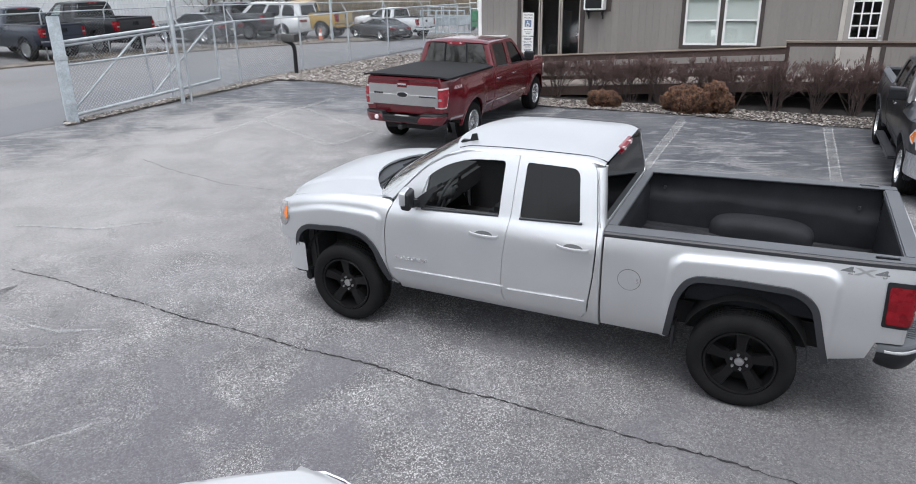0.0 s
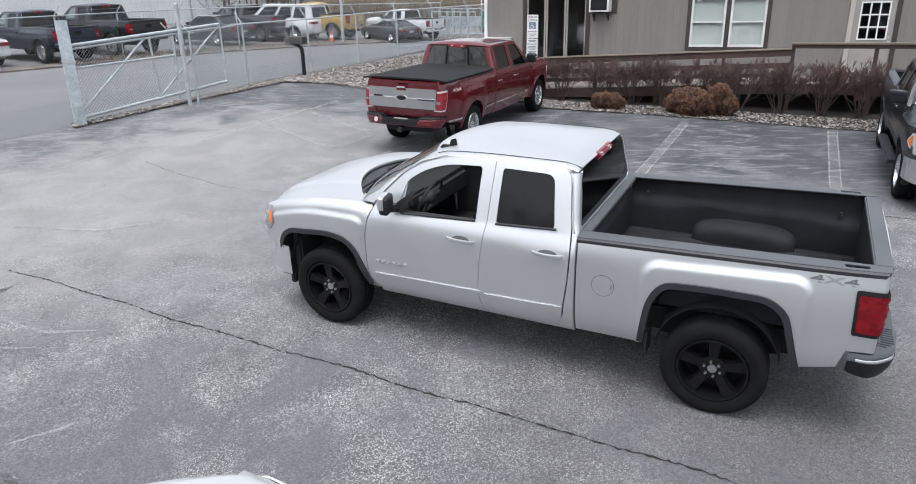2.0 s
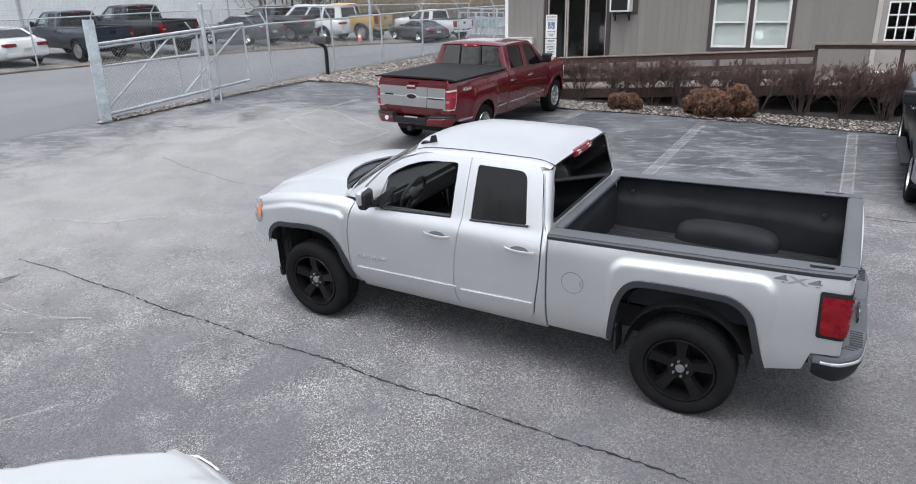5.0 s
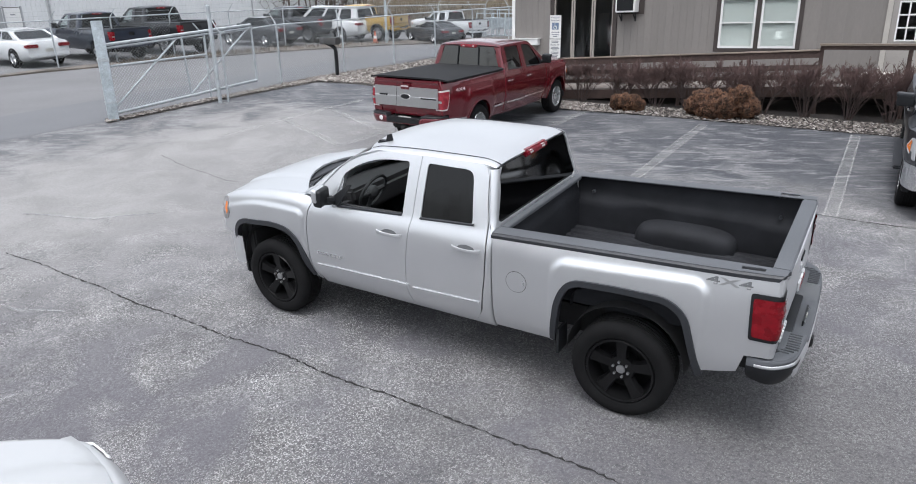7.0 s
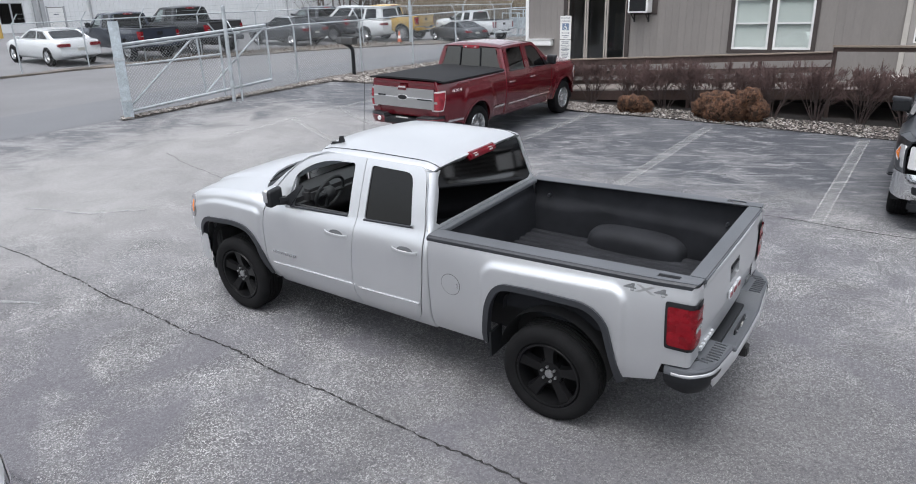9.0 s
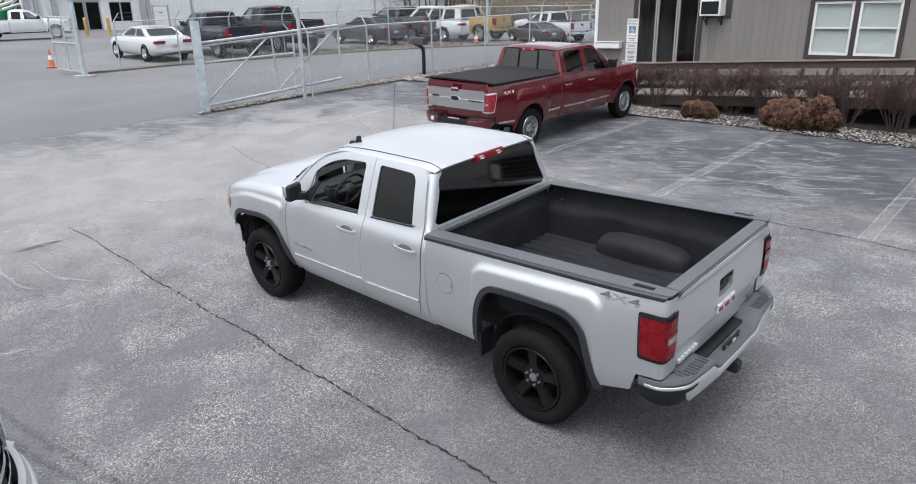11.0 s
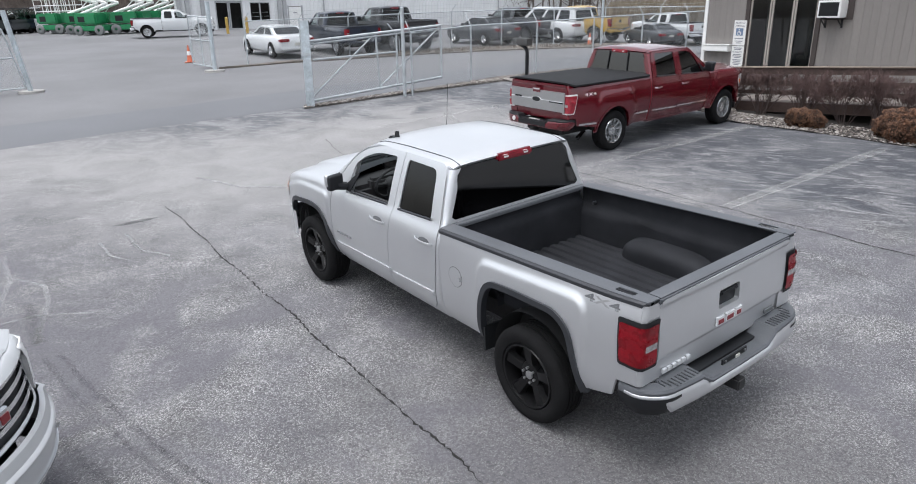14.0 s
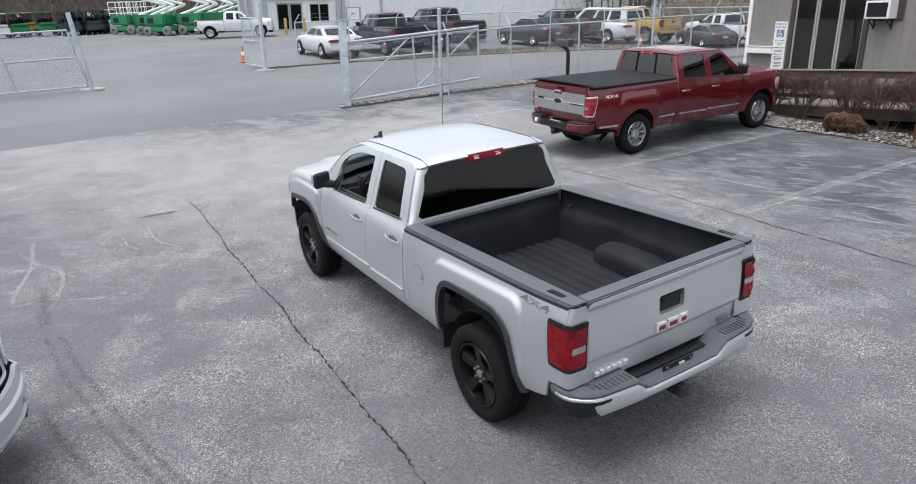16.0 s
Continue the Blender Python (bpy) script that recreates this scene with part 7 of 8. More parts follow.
def red_details():
    S, t = RED, red
    e = S.tail
    gx = lambda z: e - .062
    part("tailgate_panel", sheet(fillet([(-.747, .905), (.747, .905), (.747, 1.285), (-.747, 1.285)], .02), [], lambda a, z: (e - .080 + .012 * (a / .75) ** 2, a, z), .2, .1, rim=(.02, 0, 0), flip=True), M_SATIN, t, "satin silver tailgate panel")
    b = bmesh.new()
    lathe(b, [(.001, 0), (.055, 0), (.058, .012)], 24)
    for v in b.verts:
        v.co = Vector((e - .090 + v.co.y, v.co.x * 1.9, 1.10 + v.co.z * .80))
    ring = b.copy()
    for v in ring.verts:
        v.co = Vector((v.co.x + .003, v.co.y * 1.16, 1.10 + (v.co.z - 1.10) * 1.2))
    part("emblem", b, M_BLACKPL, t)
    part("emblem_ring", ring, M_CHROME, t)
    part("trim_line", bm_box(e - .0835, e - .07, -.74, .74, 1.094, 1.106), M_BRIGHT, t)
    gh2 = part("gate_handle", bm_box(e - .088, e - .05, -.115, .115, 1.225, 1.335, bevel=.015), P_RED, t)
    part("handle_lip", bm_box(e - .096, e - .08, -.095, .095, 1.285, 1.315, bevel=.006), M_CHROME, gh2)
    b = bmesh.new()
    lathe(b, [(.001, 0), (.042, 0), (.046, .010)], 20)
    for v in b.verts:
        v.co = Vector((e - .216 + v.co.y, v.co.x + .52, .665 + v.co.z))
    part("trailer_socket", b, M_CLEAR, t)
    for k in range(4):
        y0 = .62 - k * .05
        part("badge_block", bm_box(e - .088, e - .078, y0 - .04, y0, 1.10, 1.13), M_BLACKPL, t)
    for k in range(8):
        y0 = -.36 - k * .045
        part("badge_block", bm_box(e - .086, e - .076, y0 - .037, y0, 1.07, 1.095), M_BLACKPL, t)
    for s in (1, -1):
        ob = text_mesh("4X4", .15, pose(0, 0, 0), M_CLEAR, t, "decal", 0.0, 0.0)
        for v in ob.data.vertices:
            a, b2 = v.co.x * 1.2, v.co.y * .62
            xx, zz = -.74 - s * a, 1.225 + b2
            v.co = (xx, s * (S.y(xx, zz) + .004), zz)
        b = sheet([(-.98, .625), (-.56, .625), (-.56, .665), (-.98, .665)], [], lambda a, c: (a, s * (S.y(a, c) + .008), c), 1, 1, rim=(0, -s * .01, 0), flip=s > 0)
        part("side_moulding", b, M_CHROME, t)
        b = sheet([(.60, .665), (1.10, .655), (1.10, .695), (.60, .70)], [], lambda a, c: (a, s * (S.y(a, c) + .012), c), 1, 1, rim=(0, -s * .012, 0), flip=s > 0)
        part("side_moulding", b, M_CHROME, t)
    b = bmesh.new()
    tube(b, (-.55, -.62, .42), (-.98, -.86, .40), .045, 12, caps=False)
    part("tailpipe", b, M_CHROME, t)
    for s in (1, -1):
        zz = lambda z: RED.cab0 - .012 + max(0, z - RED.belt) * .12
        b = bmesh.new()
        tube(b, (zz(RED.belt + .07), s * .27, RED.belt + .07), (zz(RED.roof - .12), s * .25, RED.roof - .12), .014, 6)
        part("window_divider", b, M_BLACKPL, t)
    part("bumper_centre", bm_box(e - .212, e - .10, -.40, .40, .585, .70, bevel=.015), M_BLACKPL, t)
    part("roof_sticker", bm_box(RED.cab0 + .07, RED.cab0 + .12, -.08, .08, RED.roof - .005, RED.roof + .004), M_CLEAR, t)


red_details()

# ---- the black pickup, nose towards the lot ----
BLK = Shape(step=.12, wb=3.57, square=False, flare=.03, cab0=1.0, split=1.86, door=2.95, roof_front=2.25, nose=4.55, tail=-1.1, r=.41)
black = pickup("black pickup truck with chrome bumper parked nose out beside the bed", stand(8.98, 13.08, 245.5), BLK, P_BLACK, "plain", bumper=M_CHROME, handle=M_CHROME)
for s in (1, -1):
    part("side_step", bm_box(1.0, 3.1, min(s * .90, s * 1.06), max(s * .90, s * 1.06), .40, .45, bevel=.02), M_TRIM, black)

# ---- the white pickup whose nose shows at the edge ----
WHT = Shape(step=.06, hood1=1.14, hood0=1.27, flare=.012, nose=4.70, bow=.36, wb=3.4, belt=1.27, door=2.85)
P_PEARL = paint("pale_silver_white_paint", (0.43, 0.438, 0.447), 0.15, 0.30, 0.6, 0.03)
white = pickup("white pickup truck with chrome-barred grille, only its nose in sight", stand(-4.135, -0.225, 28.0, .055), WHT, P_PEARL, "plain")

for k in range(3):
    y0 = .17 - k * .12
    fx = 4.675
    part("emblem_block", bm_box(fx - .02, fx + .012, y0 - .10, y0, .865, .965, bevel=.006), M_CHROME, white)
    part("emblem_block", bm_box(fx + .006, fx + .017, y0 - .085, y0 - .015, .88, .935), M_BADGERED, white)


# ---- other parked vehicles ----
def parked(label, x, y, yaw, body, sc=1.0, **k):
    S = Shape(step=.24, square=False, flare=.02, **{a: b for a, b in k.items() if a in ("wb", "cab0", "split", "door", "nose", "tail", "roof_front", "roof")})
    o = {a: b for a, b in k.items() if a in ("cover", "bumper", "grille", "glassf")}
    return pickup(label, stand(x, y, yaw) @ Matrix.Scale(sc, 4), S, body, "plain", trim=body, **o)


CREW = dict(cab0=1.2, split=2.02, door=3.1, roof_front=2.42, nose=4.85, wb=3.85, tail=-1.1, roof=1.95)


def tail_wheel(x, y, yaw, sc, off=.865):
    """Where the rear axle stands when the left rear wheel is at x, y."""
    a = radians(yaw)
    return x + math.sin(a) * off * sc, y - math.cos(a) * off * sc


for label, x, y, yaw, body, sc, kw in (
        ("dark blue crew-cab pickup truck behind the fence", -17.73, 28.14, 152.4, P_NAVY, 1.05, CREW),
        ("tall black crew-cab pickup truck behind the fence", -16.13, 30.79, 153.4, P_BLACK, 1.12, CREW),
        ("black extended-cab pickup truck near the grey building", -11.56, 37.48, 160, P_GREY, 1.0, {}),
        ("yellow pickup truck behind the far fence", -7.83, 38.21, 162, P_YELLOW, 1.02, {}),
        ("white pickup truck behind the dark coupe", -3.28, 38.17, 146, P_WHITE, .84, {}),
        ("white extended-cab pickup truck standing in the yard", -40.0, 35.0, 46, P_WHITE, 1.0, {})):
    ax, ay = tail_wheel(x, y, yaw, sc)
    if x < -30:
        ax, ay = x, y
    parked(label, ax, ay, yaw, body, sc, **kw)

# ---- cars ----
M_CARGLASS = mat("dark_car_glass", (0.022, 0.025, 0.028), 0.15, var=0.2, spec=0.25)


def car(label, category, m, body, wb, deck, house, w=.90, r=.335, tail_mat=M_RED, pillars=(.45,)):
    """deck: (x, z, half width) along the lower body; house: rear base, rear top, front top, front base of the glass."""
    t = thing(category.replace(" ", "_"), label, category, m)
    bm = bmesh.new()
    rings = []
    for x, z, hw in deck:
        zb = .24 if deck[0][0] + .15 < x < deck[-1][0] - .15 else .40
        half = [(hw * .86, zb), (hw * .97, zb + .12), (hw, min(.62, z - .12)), (hw * .985, z - .10), (hw * .93, z - .025), (hw * .80, z), (hw * .4, z + .02)]
        rings.append([bm.verts.new((x, y, zz)) for y, zz in half] + [bm.verts.new((x, -y, zz)) for y, zz in half[::-1]])
    for a, b in zip(rings, rings[1:]):
        for k in range(len(a)):
            bm.faces.new((a[k], b[k], b[(k + 1) % len(a)], a[(k + 1) % len(a)]))
    bm.faces.new(rings[0])
    bm.faces.new(rings[-1][::-1])
    part("body", bm, body, t, angle=55)
    (x0, z0), (x1, z1), (x2, z2), (x3, z3) = house
    wt = w * .78
    def corners(s):
        return [Vector((x0, s * w * .90, z0)), Vector((x1, s * wt, z1)), Vector((x2, s * wt, z2)), Vector((x3, s * w * .90, z3))]
    L, R = corners(1), corners(-1)
    shell = bmesh.new()
    for quad in ((R[0], L[0], L[1], R[1]), (L[3], R[3], R[2], L[2]), (L[0], L[3], L[2], L[1]), (R[3], R[0], R[1], R[2])):
        shell.faces.new([shell.verts.new(p) for p in quad])
    part("cabin", shell, body, t)
    def pane(name, q0, q1, q2, q3, k0, k1, k2, k3):
        """A pane on the quad q0..q3, from k0..k1 along its foot and k2..k3 along its head."""
        nrm = (q1 - q0).cross(q3 - q0).normalized() * .008
        if nrm.dot((q0 + q1 + q2 + q3) / 4 - (L[0] + R[0] + L[3] + R[3]) / 4) < 0:
            nrm = -nrm
        at = lambda k, h: q0.lerp(q1, k).lerp(q3.lerp(q2, k), h) + nrm
        g = bmesh.new()
        vs = [at(k0, .06), at(k1, .06), at(k3, .88), at(k2, .88)]
        ring = []
        for i in range(4):
            p, o1, o2 = vs[i], vs[i - 1], vs[(i + 1) % 4]
            ring += [g.verts.new(p.lerp(o1, .10)), g.verts.new(p.lerp(o1, .03).lerp(o2, .03)), g.verts.new(p.lerp(o2, .10))]
        g.faces.new(ring)
        part(name, g, M_CARGLASS, t)
    pane("rear_window", R[0], L[0], L[1], R[1], .07, .93, .09, .91)
    pane("windscreen", L[3], R[3], R[2], L[2], .05, .95, .06, .94)
    cuts = [.10] + [q for k in pillars for q in (k - .022, k + .022)] + [.93]
    for i in range(0, len(cuts), 2):
        k0, k1 = cuts[i], cuts[i + 1]
        pane("side_window", L[0], L[3], L[2], L[1], k0, k1, max(k0, .06), k1)
        pane("side_window", R[3], R[0], R[1], R[2], 1 - k1, 1 - k0, 1 - k1, min(1 - k0, .94))
    rf = sheet(fillet([(x1 - .05, -wt - .02), (x2 + .05, -wt - .02), (x2 + .05, wt + .02), (x1 - .05, wt + .02)], .08), [], lambda a, b: (a, b, z1 + (z2 - z1) * (a - x1) / (x2 - x1) + .045 * (1 - (b / (wt + .03)) ** 2)), .4, .2, rim=(0, 0, -.05))
    part("roof", rf, body, t)
    for C, s in ((L, 1), (R, -1)):
        for x in (0, wb):
            ar = bmesh.new()
            bmesh.ops.create_circle(ar, cap_ends=True, segments=24, radius=r + .055, matrix=pose(x, s * (w + .004), r + .01, -90 * s, 0, 0))
            part("wheel_arch", ar, M_UNDER, t)
            wl = bmesh.new()
            lathe(wl, [(r * .62, .10 * s), (r * .70, .115 * s), (r * .96, .10 * s), (r, .06 * s), (r, -.10 * s)], 20, (x, s * (w - .06), r))
            rim = bmesh.new()
            lathe(rim, [(r * .64, .105 * s), (r * .55, .07 * s), (.05, .085 * s), (.001, .085 * s)], 20, (x, s * (w - .06), r))
            for k in range(5):
                a = k * math.tau / 5
                tube(rim, (x + .05 * math.cos(a), s * (w + .03), r + .05 * math.sin(a)), (x + r * .6 * math.cos(a), s * (w + .035), r + r * .6 * math.sin(a)), .024, 5)
            wh = part("wheel", rim, M_RIMCHR, t)
            part("tyre", wl, M_TYRE, wh)
        e = deck[0][0]
        part("tail_lamp", bm_box(e - .035, e + .20, min(s * .42, s * (deck[1][2] + .006)), max(s * .42, s * (deck[1][2] + .006)), deck[1][1] - .24, deck[1][1] - .10, bevel=.02), tail_mat, t)
        part("mirror", bm_box(x3 - .35, x3 - .22, min(s * w, s * (w + .17)), max(s * w, s * (w + .17)), z3 - .02, z3 + .12, bevel=.03), body, t)
    part("number_plate", bm_box(deck[0][0] - .03, deck[0][0] - .015, -.16, .16, .62, .74), M_PLATE, t)
    part("rear_bumper", bm_box(deck[0][0] - .06, deck[0][0] + .10, -w * .9, w * .9, .40, .58, bevel=.05), body, t)
    return t


def sedan_deck(wb, h=1.0, w=.90):
    return [(-1.08, .84 * h, w * .90), (-1.0, .98 * h, w * .95), (-.5, 1.03 * h, w), (.3, 1.03 * h, w), (wb * .5, 1.0 * h, w), (wb * .82, .99 * h, w), (wb + .25, .93 * h, w * .985), (wb + .72, .82 * h, w * .93), (wb + .92, .66 * h, w * .80)]


K = 0.98
def far(x, y, yaw, sc=K):
    return stand(x, y, yaw) @ Matrix.Scale(sc, 4)


def by_wheel(x, y, yaw, sc, off=.9):
    """Where the rear axle stands when the left rear wheel is at x, y."""
    a = radians(yaw)
    return x + math.sin(a) * off * sc, y - math.cos(a) * off * sc


x, y = by_wheel(-20.2, 26.2, 156, K)
car("white four-door sedan with full-width red tail lamps behind the fence", "car", far(x, y, 156), P_WHITE, 3.05, sedan_deck(3.05, 1.06, .95), [(-.40, 1.09), (.35, 1.44), (1.50, 1.46), (2.45, 1.06)], .95, .36)
x, y = by_wheel(-13.13, 35.21, 156, K)
car("dark grey four-door sedan with roof bars behind the fence", "car", far(x, y, 156), P_GREY, 2.75, sedan_deck(2.75, 1.02), [(-.42, 1.05), (.18, 1.42), (1.3, 1.44), (2.1, 1.03)], .90)
x, y = by_wheel(-4.56, 37.04, 136, .80)
car("dark green two-door coupe behind the far fence", "car", far(x, y, 136, .80), P_GREY, 2.6, sedan_deck(2.6, .95), [(-.7, .98), (.15, 1.30), (1.0, 1.32), (1.95, .97)], .86)
x, y = by_wheel(-9.85, 37.91, 162, K)
car("white sport utility vehicle behind the far fence", "suv", far(x, y, 162), P_WHITE, 3.3, [(-1.2, 1.05, .93), (-1.12, 1.12, .97), (-.4, 1.16, 1.0), (1.2, 1.16, 1.0), (2.7, 1.16, 1.0), (3.5, 1.12, .99), (4.0, 1.02, .95), (4.15, .75, .85)], [(-1.14, 1.14), (-1.0, 1.82), (1.95, 1.86), (2.75, 1.18)], 1.0, .38, pillars=(.33, .62))


# ---- grey metal building ----
WF = pose(-44.2, 47.5, 0, 0, 0, 66)
Z0 = 1.79
bm = sheet([(-5, 0), (64, -.6), (64, 9), (-5, 9)], [[(-1.6, 0.15), (.9, 0.15), (.9, 2.7), (-1.6, 2.7)], [(1.6, .95), (3.5, .95), (3.5, 2.6), (1.6, 2.6)], [(5.3, .1), (6.7, .1), (6.7, 2.25), (5.3, 2.25)]], lambda a, b: (a, 0, Z0 + b), 100, 100, rim=(0, .25, 0))
far_wall = tagged(part("wall_far", bm, M_METALWALL), "pale grey ribbed metal wall of the rental building", "wall", kind="structure")
far_wall.matrix_basis = WF
bm = bmesh.new()
box(bm, 63.6, 63.9, .26, 24, Z0 - 1, Z0 + 9)
w2 = tagged(part("wall_far_end", bm, M_METALWALL), "grey metal end wall of the rental building", "wall", kind="structure")
w2.matrix_basis = WF


def ribs():
    rib = None
    for k in range(171):
        x = -4.8 + k * .40
        zs = [(0.0, 9.0)]
        for a, b, c, d in ((-1.7, 1.0, .1, 2.8), (1.5, 3.6, .9, 2.7), (5.2, 6.8, 0, 2.35)):
            if a < x < b:
                zs = [(d, 9.0)]
        for z0, z1 in zs:
            if (z0, z1) == (0.0, 9.0):
                if rib is None:
                    bm = bmesh.new()
                    box(bm, -.035, .035, -.045, -.001, Z0 - .6, Z0 + 9)
                    ob = part("cladding_rib", bm, M_METALWALL, far_wall)
                    rib = ob.data
                else:
                    ob = new("cladding_rib", rib)
                    ob.parent = far_wall
            else:
                bm = bmesh.new()
                box(bm, -.035, .035, -.045, -.001, Z0 + z0, Z0 + z1)
                ob = part("cladding_rib", bm, M_METALWALL, far_wall)
            ob.location = (x, 0, 0)


def entrance():
    t = thing("entrance_door", "glazed double entrance door under a green band", "door", WF, kind="structure")
    for x0 in (-1.58, -.33):
        f = part("door_leaf", sheet([(x0, .16), (x0 + 1.2, .16), (x0 + 1.2, 2.68), (x0, 2.68)], [[(x0 + .1, .4), (x0 + 1.1, .4), (x0 + 1.1, 2.55), (x0 + .1, 2.55)]], lambda a, b: (a, .04, Z0 + b), 9, 9, rim=(0, .08, 0)), M_CLADDARK, t)
        part("pane", sheet([(x0 + .09, .39), (x0 + 1.11, .39), (x0 + 1.11, 2.56), (x0 + .09, 2.56)], [], lambda a, b: (a, .08, Z0 + b), 9, 9), G_DARK, f)
    part("inner_wall", bm_box(-1.6, 3.6, .9, 1.0, Z0, Z0 + 3), M_DARKROOM, t)
    w = thing("window_3", "dark two-light shop window in a grey frame", "window", WF, kind="structure")
    for x0 in (1.6, 2.55):
        f = part("window_frame", sheet([(x0, .95), (x0 + .95, .95), (x0 + .95, 2.6), (x0, 2.6)], [[(x0 + .06, 1.01), (x0 + .89, 1.01), (x0 + .89, 2.54), (x0 + .06, 2.54)]], lambda a, b: (a, .03, Z0 + b), 9, 9, rim=(0, .08, 0)), M_CLADDARK, w)
        part("pane", sheet([(x0 + .05, 1.0), (x0 + .9, 1.0), (x0 + .9, 2.55), (x0 + .05, 2.55)], [], lambda a, b: (a, .07, Z0 + b), 9, 9), G_DARK, f)
    d = thing("door_2", "plain white steel side door", "door", WF, kind="structure")
    part("door_panel", bm_box(5.36, 6.64, .02, .08, Z0 + .1, Z0 + 2.2, bevel=.006), M_WHITE, d)
    part("notice", bm_box(5.8, 6.2, .008, .018, Z0 + 1.62, Z0 + 1.70), M_SIGNINK, d)
    for x0, x1 in ((5.22, 5.34), (6.66, 6.78)):
        part("casing", bm_box(x0, x1, -.06, .1, Z0 + .05, Z0 + 2.32), M_CLADDARK, d)
    s = thing("fascia_sign", "green fascia band over the entrance", "sign", WF)
    part("band", bm_box(-2.4, 3.9, -.14, -.05, Z0 + 2.95, Z0 + 3.7, bevel=.01), M_GREEN, s)
    for x0 in (4.2, 4.75, -4.9, -4.2, -2.9):
        p = thing("downpipe", "grey pilaster on the metal wall", "downpipe", WF)
        part("pipe", bm_box(x0, x0 + .34, -.22, -.05, Z0 - .2, Z0 + 8.8, bevel=.02), M_CLADDARK, p)
    for x0 in (9.0, 31.5):
        p = thing("conduit", "dark conduit up the metal wall", "pipe", WF)
        part("pipe", bm_tube((x0, -.10, Z0), (x0, -.10, Z0 + 8), .07, 8), M_CLADDARK, p)


entrance()
for x, y in ((-36.76, 39.44), (-35.60, 40.30)):
    t = thing("bollard", "yellow steel bollard before the entrance", "bollard", stand(x, y, 0), "bollards")
    part("post", bm_tube((0, 0, 0), (0, 0, 1.15), .11, 12), P_YELLOW, t)
    part("cap", bm_tube((0, 0, 1.15), (0, 0, 1.21), .11, 12, .04), P_YELLOW, t)


def condenser(x, y, yaw):
    t = thing("condenser_unit", "brown-grey condenser unit against the metal wall", "condenser", stand(x, y, yaw))
    part("case", bm_box(-.5, .5, -.5, .5, .1, 1.1, bevel=.03), M_CLADDARK, t)
    b = bmesh.new()
    for k in range(9):
        box(b, -.46, .46, -.515, -.502, .2 + k * .09, .24 + k * .09)
    part("louvre", b, M_STAINED, t)
    part("base", bm_box(-.55, .55, -.55, .55, 0, .1), M_PATCH, t)


condenser(-19.79, 35.26, 60)
condenser(-18.13, 37.14, 60)


# ---- lifts and carts in the yard ----
def lift(x, y, yaw, kind, sc):
    t = thing("boom_lift", "green aerial work platform with solid grey tyres", "lift", stand(x, y, yaw) @ Matrix.Scale(sc, 4), "green lifts in the yard")
    part("chassis", bm_box(-1.2, 1.2, -.85, .85, .32, .75, bevel=.06), M_GREEN, t)
    for x0 in (-.95, .95):
        for s in (1, -1):
            b = bmesh.new()
            lathe(b, [(.12, .14 * s), (.30, .15 * s), (.40, .10 * s), (.40, -.12 * s), (.30, -.15 * s)], 18, (x0, s * .85, .40))
            part("wheel", b, M_GREYTYRE, t)
    b = bmesh.new()
    box(b, -1.3, .75, -.80, .80, .85, 1.75, bevel=.12)
    part("turret", b, M_GREEN, t)
    for y0 in (-.806, .806):
        part("louvre", bm_box(-.9, -.3, y0 - .006, y0 + .006, 1.05, 1.5), M_BLACKPL, t)
    if kind:
        for a, c in (((-1.0, 0, 1.7), (1.5, 0, 2.5)), ((1.5, 0, 2.5), (-1.2, 0, 3.3)), ((-1.2, 0, 3.3), (2.2, 0, 3.0))):
            part("boom", bm_tube(a, c, .13, 6), M_WHITE, t)
        for dx in (0, .6):
            part("hydraulic_ram", bm_tube((-.4 + dx, .2, 1.7), (.9 + dx * .5, .2, 2.9), .05, 6), M_WHITE, t)
    else:
        for z0 in (1.9, 2.4, 2.9):
            for y0 in (-.75, .75):
                part("guard_rail", bm_tube((-1.2, y0, z0), (1.2, y0, z0), .035, 6), M_WHITE, t)
            for x0 in (-1.2, 1.2):
                part("guard_rail", bm_tube((x0, -.75, z0), (x0, .75, z0), .035, 6), M_WHITE, t)
        for x0 in (-1.2, -.4, .4, 1.2):
            for y0 in (-.75, .75):
                part("rail_post", bm_tube((x0, y0, 1.7), (x0, y0, 2.9), .035, 6), M_WHITE, t)


M_GREYTYRE = mat("grey_solid_tyre", (0.17, 0.18, 0.18), 0.85, var=0.2)
for i, (x, y) in enumerate(((-55.27, 37.90), (-54.76, 38.72), (-51.66, 37.96), (-48.62, 36.87), (-49.91, 38.64), (-47.28, 38.95), (-47.48, 40.25), (-48.23, 42.28), (-48.17, 43.53))):
    lift(x, y, 20 + 14 * (i % 3), i not in (0, 1), .94)


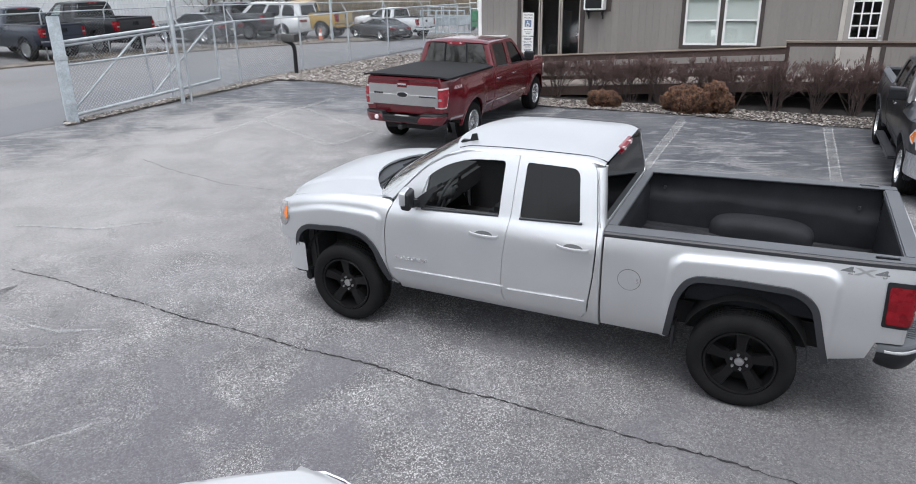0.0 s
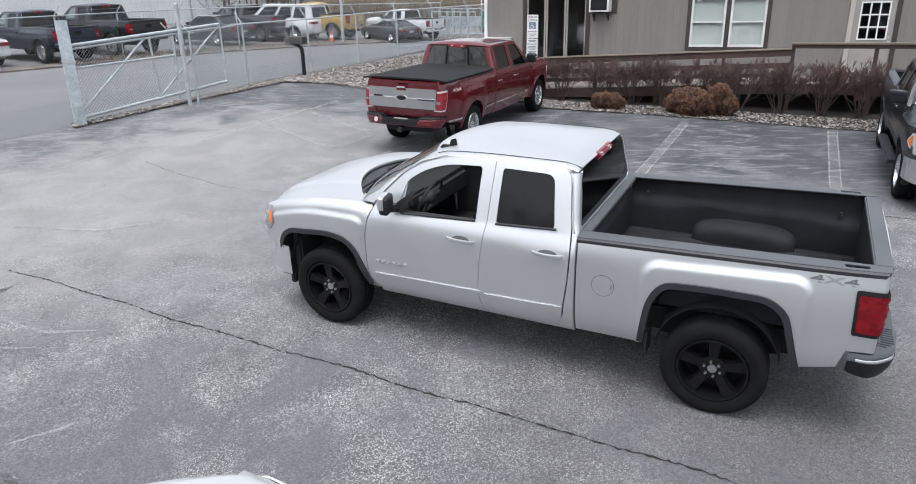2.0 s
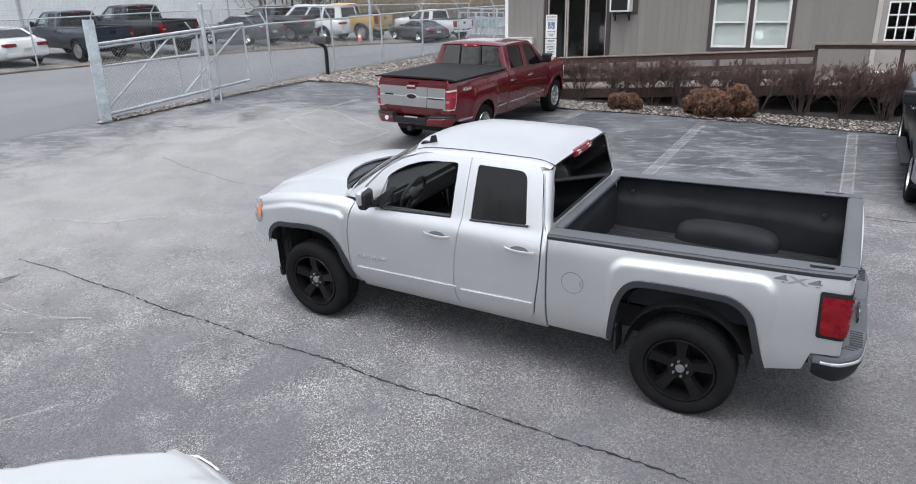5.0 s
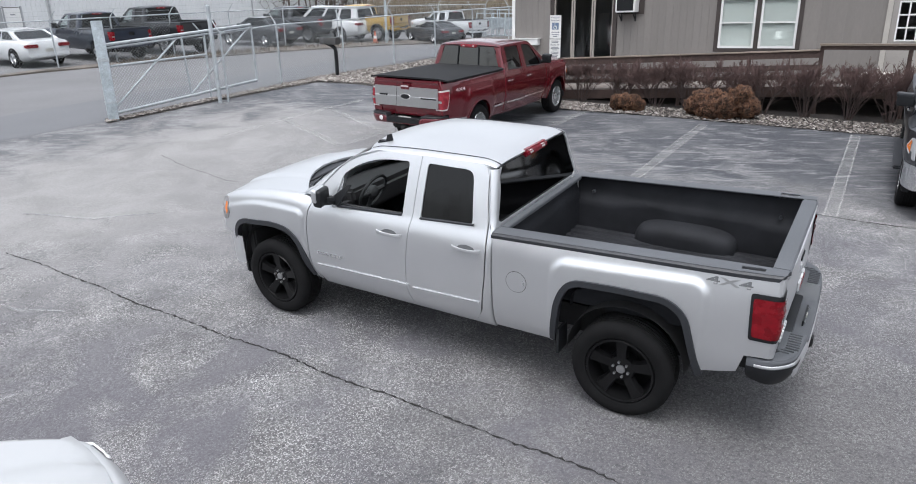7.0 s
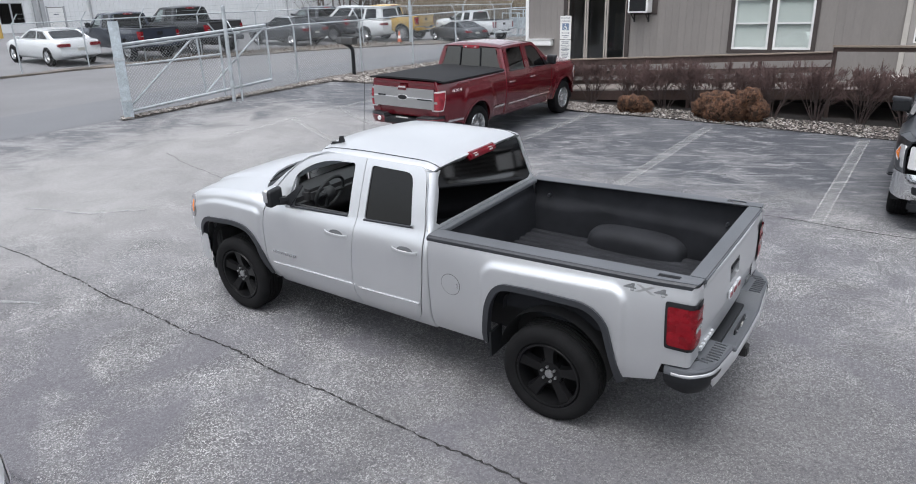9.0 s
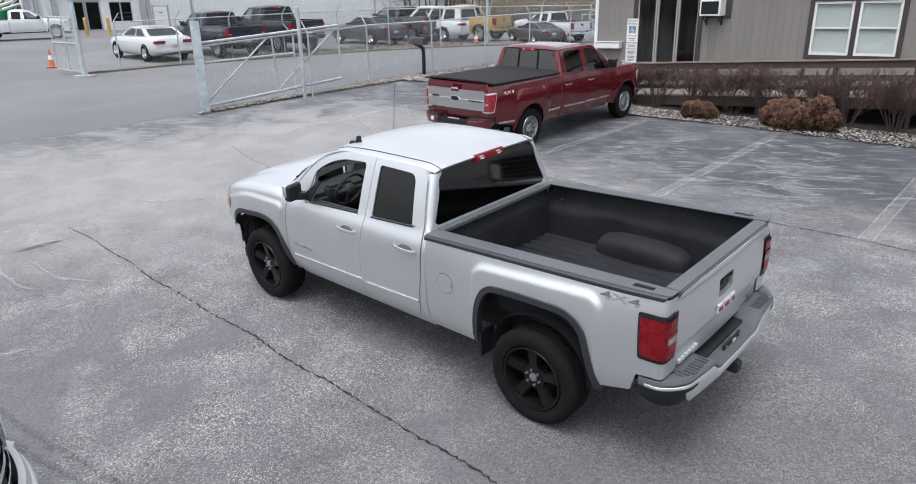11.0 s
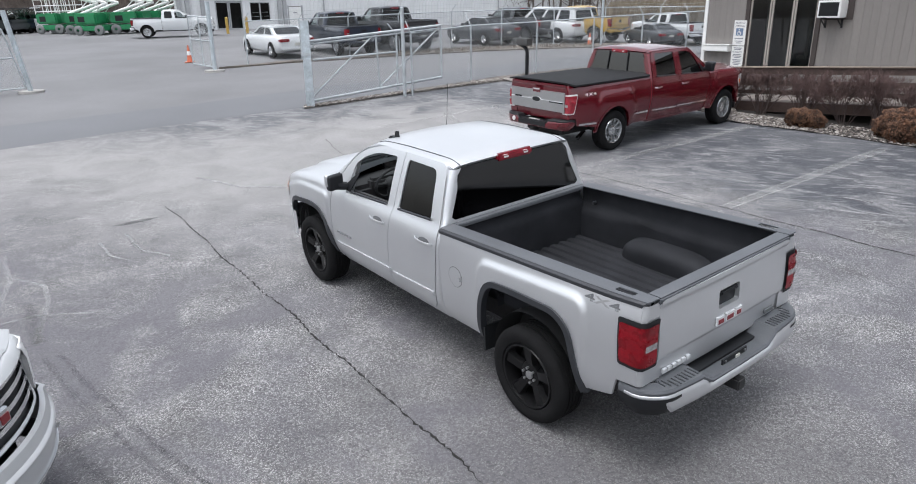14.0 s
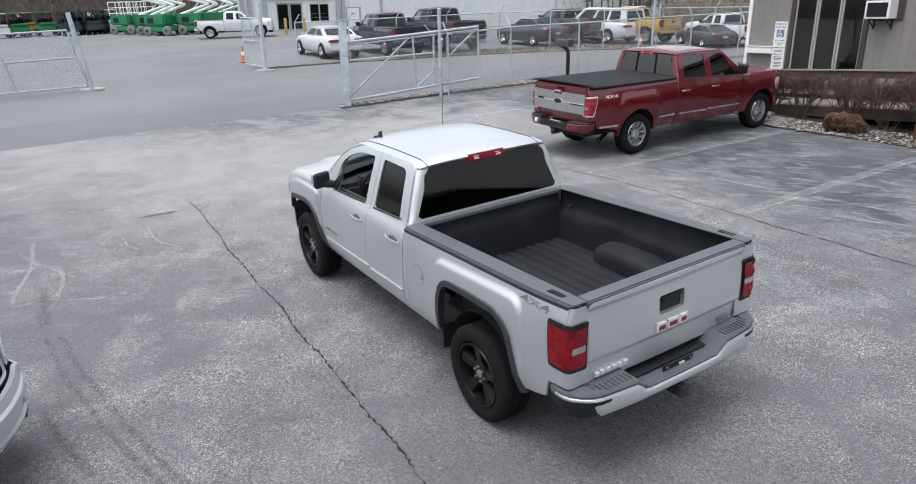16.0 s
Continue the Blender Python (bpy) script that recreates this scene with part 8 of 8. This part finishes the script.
def cart(x, y, yaw, body):
    t = thing("utility_cart", "small utility cart with a roof parked in a row", "cart", stand(x, y, yaw) @ Matrix.Scale(1.05, 4), "row of utility carts")
    part("body", bm_box(-1.3, 1.3, -.70, .70, .35, .95, bevel=.12), body, t)
    part("bonnet", bm_box(.6, 1.35, -.62, .62, .95, 1.12, bevel=.06), body, t)
    part("seat", bm_box(-.5, .1, -.6, .6, .95, 1.45, bevel=.08), M_BLACKPL, t)
    for x0, x1 in ((.55, .35), (-.6, -.5)):
        for s in (1, -1):
            part("roof_post", bm_tube((x0, s * .62, .95), (x1, s * .58, 1.95), .03, 6), M_BLACKPL, t)
    part("roof", bm_box(-.75, .6, -.68, .68, 1.95, 2.02, bevel=.03), body, t)
    part("windscreen", bm_box(.42, .46, -.56, .56, 1.15, 1.9), G_CLEAR, t)
    for x0 in (-.9, .9):
        for s in (1, -1):
            b = bmesh.new()
            lathe(b, [(.10, .11 * s), (.28, .12 * s), (.32, .07 * s), (.32, -.10 * s)], 16, (x0, s * .66, .32))
            part("wheel", b, M_TYRE, t)


for i, (x, y) in enumerate(((-65.10, 31.53), (-65.08, 33.05), (-67.36, 34.82), (-63.88, 35.05), (-61.21, 35.76), (-61.76, 36.76), (-60.23, 37.49), (-60.73, 38.25), (-60.68, 39.18))):
    cart(x, y, -20 + 7 * (i % 3), (P_WHITE, M_GREEN, P_YELLOW, M_GREEN, P_GREY, P_NAVY, P_GREY, P_NAVY, P_WHITE)[i])


# ---- stored steel frames and a lift at the end of the far lot ----
def steel_frame(x, y, yaw, w, h):
    t = thing("steel_frame", "grey galvanised steel gate frame stored upright in the far lot", "frame", stand(x, y, yaw), "stored frames in the far lot")
    for s in (1, -1):
        part("stile", bm_tube((s * w / 2, 0, 0), (s * w / 2, 0, h), .035, 8), M_GALVW, t)
    for z in (.08, h * .36, h * .68, h - .035):
        part("rail", bm_tube((-w / 2, 0, z), (w / 2, 0, z), .03, 8), M_GALVW, t)
    part("infill", bm_box(-w / 2 + .03, w / 2 - .03, -.012, .012, h * .36 + .03, h * .68 - .03), M_GALVW, t)


for i in range(6):
    steel_frame(-2.3 + .42 * i, 42.6 - .1 * i, 24 + 9 * (i % 3), 1.05, 1.35 + .2 * (i % 2))
lift(1.2, 46.5, 30, 0, .72)


# ---- reeds and bare woods at the horizon ----
def az(d, a, ox=2.5, oy=0.3):
    return ox + d * math.cos(radians(a)), oy + d * math.sin(radians(a))


blades("dry_reeds", [(az(68, a), az(84, a)) for a in range(81, 108, 3)], 24000, 1.3, 2.7, "tan dry reeds behind the far lot", M_REED, 21, .05)
bm = bmesh.new()
prev = None
for a in range(60, 176, 4):
    x, y = az(185, a)
    z = land(x, y)
    row = [bm.verts.new((x, y, z - 1)), bm.verts.new((x, y, z + 16 + 3 * noise.noise((a * .3, 0, 0))))]
    if prev:
        bm.faces.new((prev[0], row[0], row[1], prev[1]))
    prev = row
tagged(part("backdrop", bm, M_WOODS), "brown leafless woods far behind the yard", "woods", kind="structure")


def bare_woods(name, a0, a1, d0, d1, count, seed):
    rnd = random.Random(seed)
    verts, faces = [], []
    def stick(p, q, r0, r1):
        d = (q - p).normalized()
        u = d.orthogonal().normalized()
        w = d.cross(u)
        o = len(verts)
        for c, r in ((p, r0), (q, r1)):
            for k in range(3):
                verts.append(tuple(c + r * (math.cos(k * 2.094) * u + math.sin(k * 2.094) * w)))
        for k in range(3):
            faces.append((o + k, o + (k + 1) % 3, o + 3 + (k + 1) % 3, o + 3 + k))
    for _ in range(count):
        x, y = az(rnd.uniform(d0, d1), rnd.uniform(a0, a1))
        z = land(x, y)
        h = rnd.uniform(7, 13)
        b, tp = Vector((x, y, z - .2)), Vector((x + rnd.gauss(0, .6), y + rnd.gauss(0, .6), z + h))
        stick(b, tp, rnd.uniform(.08, .2), .02)
        for _ in range(12):
            k = rnd.uniform(.08, .9)
            p = b.lerp(tp, k)
            q = p + Vector((rnd.gauss(0, 1.3), rnd.gauss(0, 1.3), rnd.uniform(.4, 2.2)))
            stick(p, q, .05, .012)
            for _ in range(2):
                m2 = p.lerp(q, rnd.uniform(.4, .9))
                stick(m2, m2 + Vector((rnd.gauss(0, .7), rnd.gauss(0, .7), rnd.uniform(.2, 1))), .025, .01)
    me = bpy.data.meshes.new(name)
    me.from_pydata(verts, [], faces)
    me.materials.append(M_TRUNK)
    return tagged(new(name, me), "leafless grey-brown trees at the edge of the yard", "woods", kind="stuff")


M_TRUNK = mat("bare_trunk", (0.13, 0.105, 0.09), 0.95, var=0.4, scale=1)
bare_woods("bare_woods", 84, 118, 84, 120, 380, 31)
bare_woods("bare_woods", 142, 172, 128, 170, 380, 32)
bare_woods("bare_woods", 205, 335, 34, 60, 600, 33)

planks()
ribs()
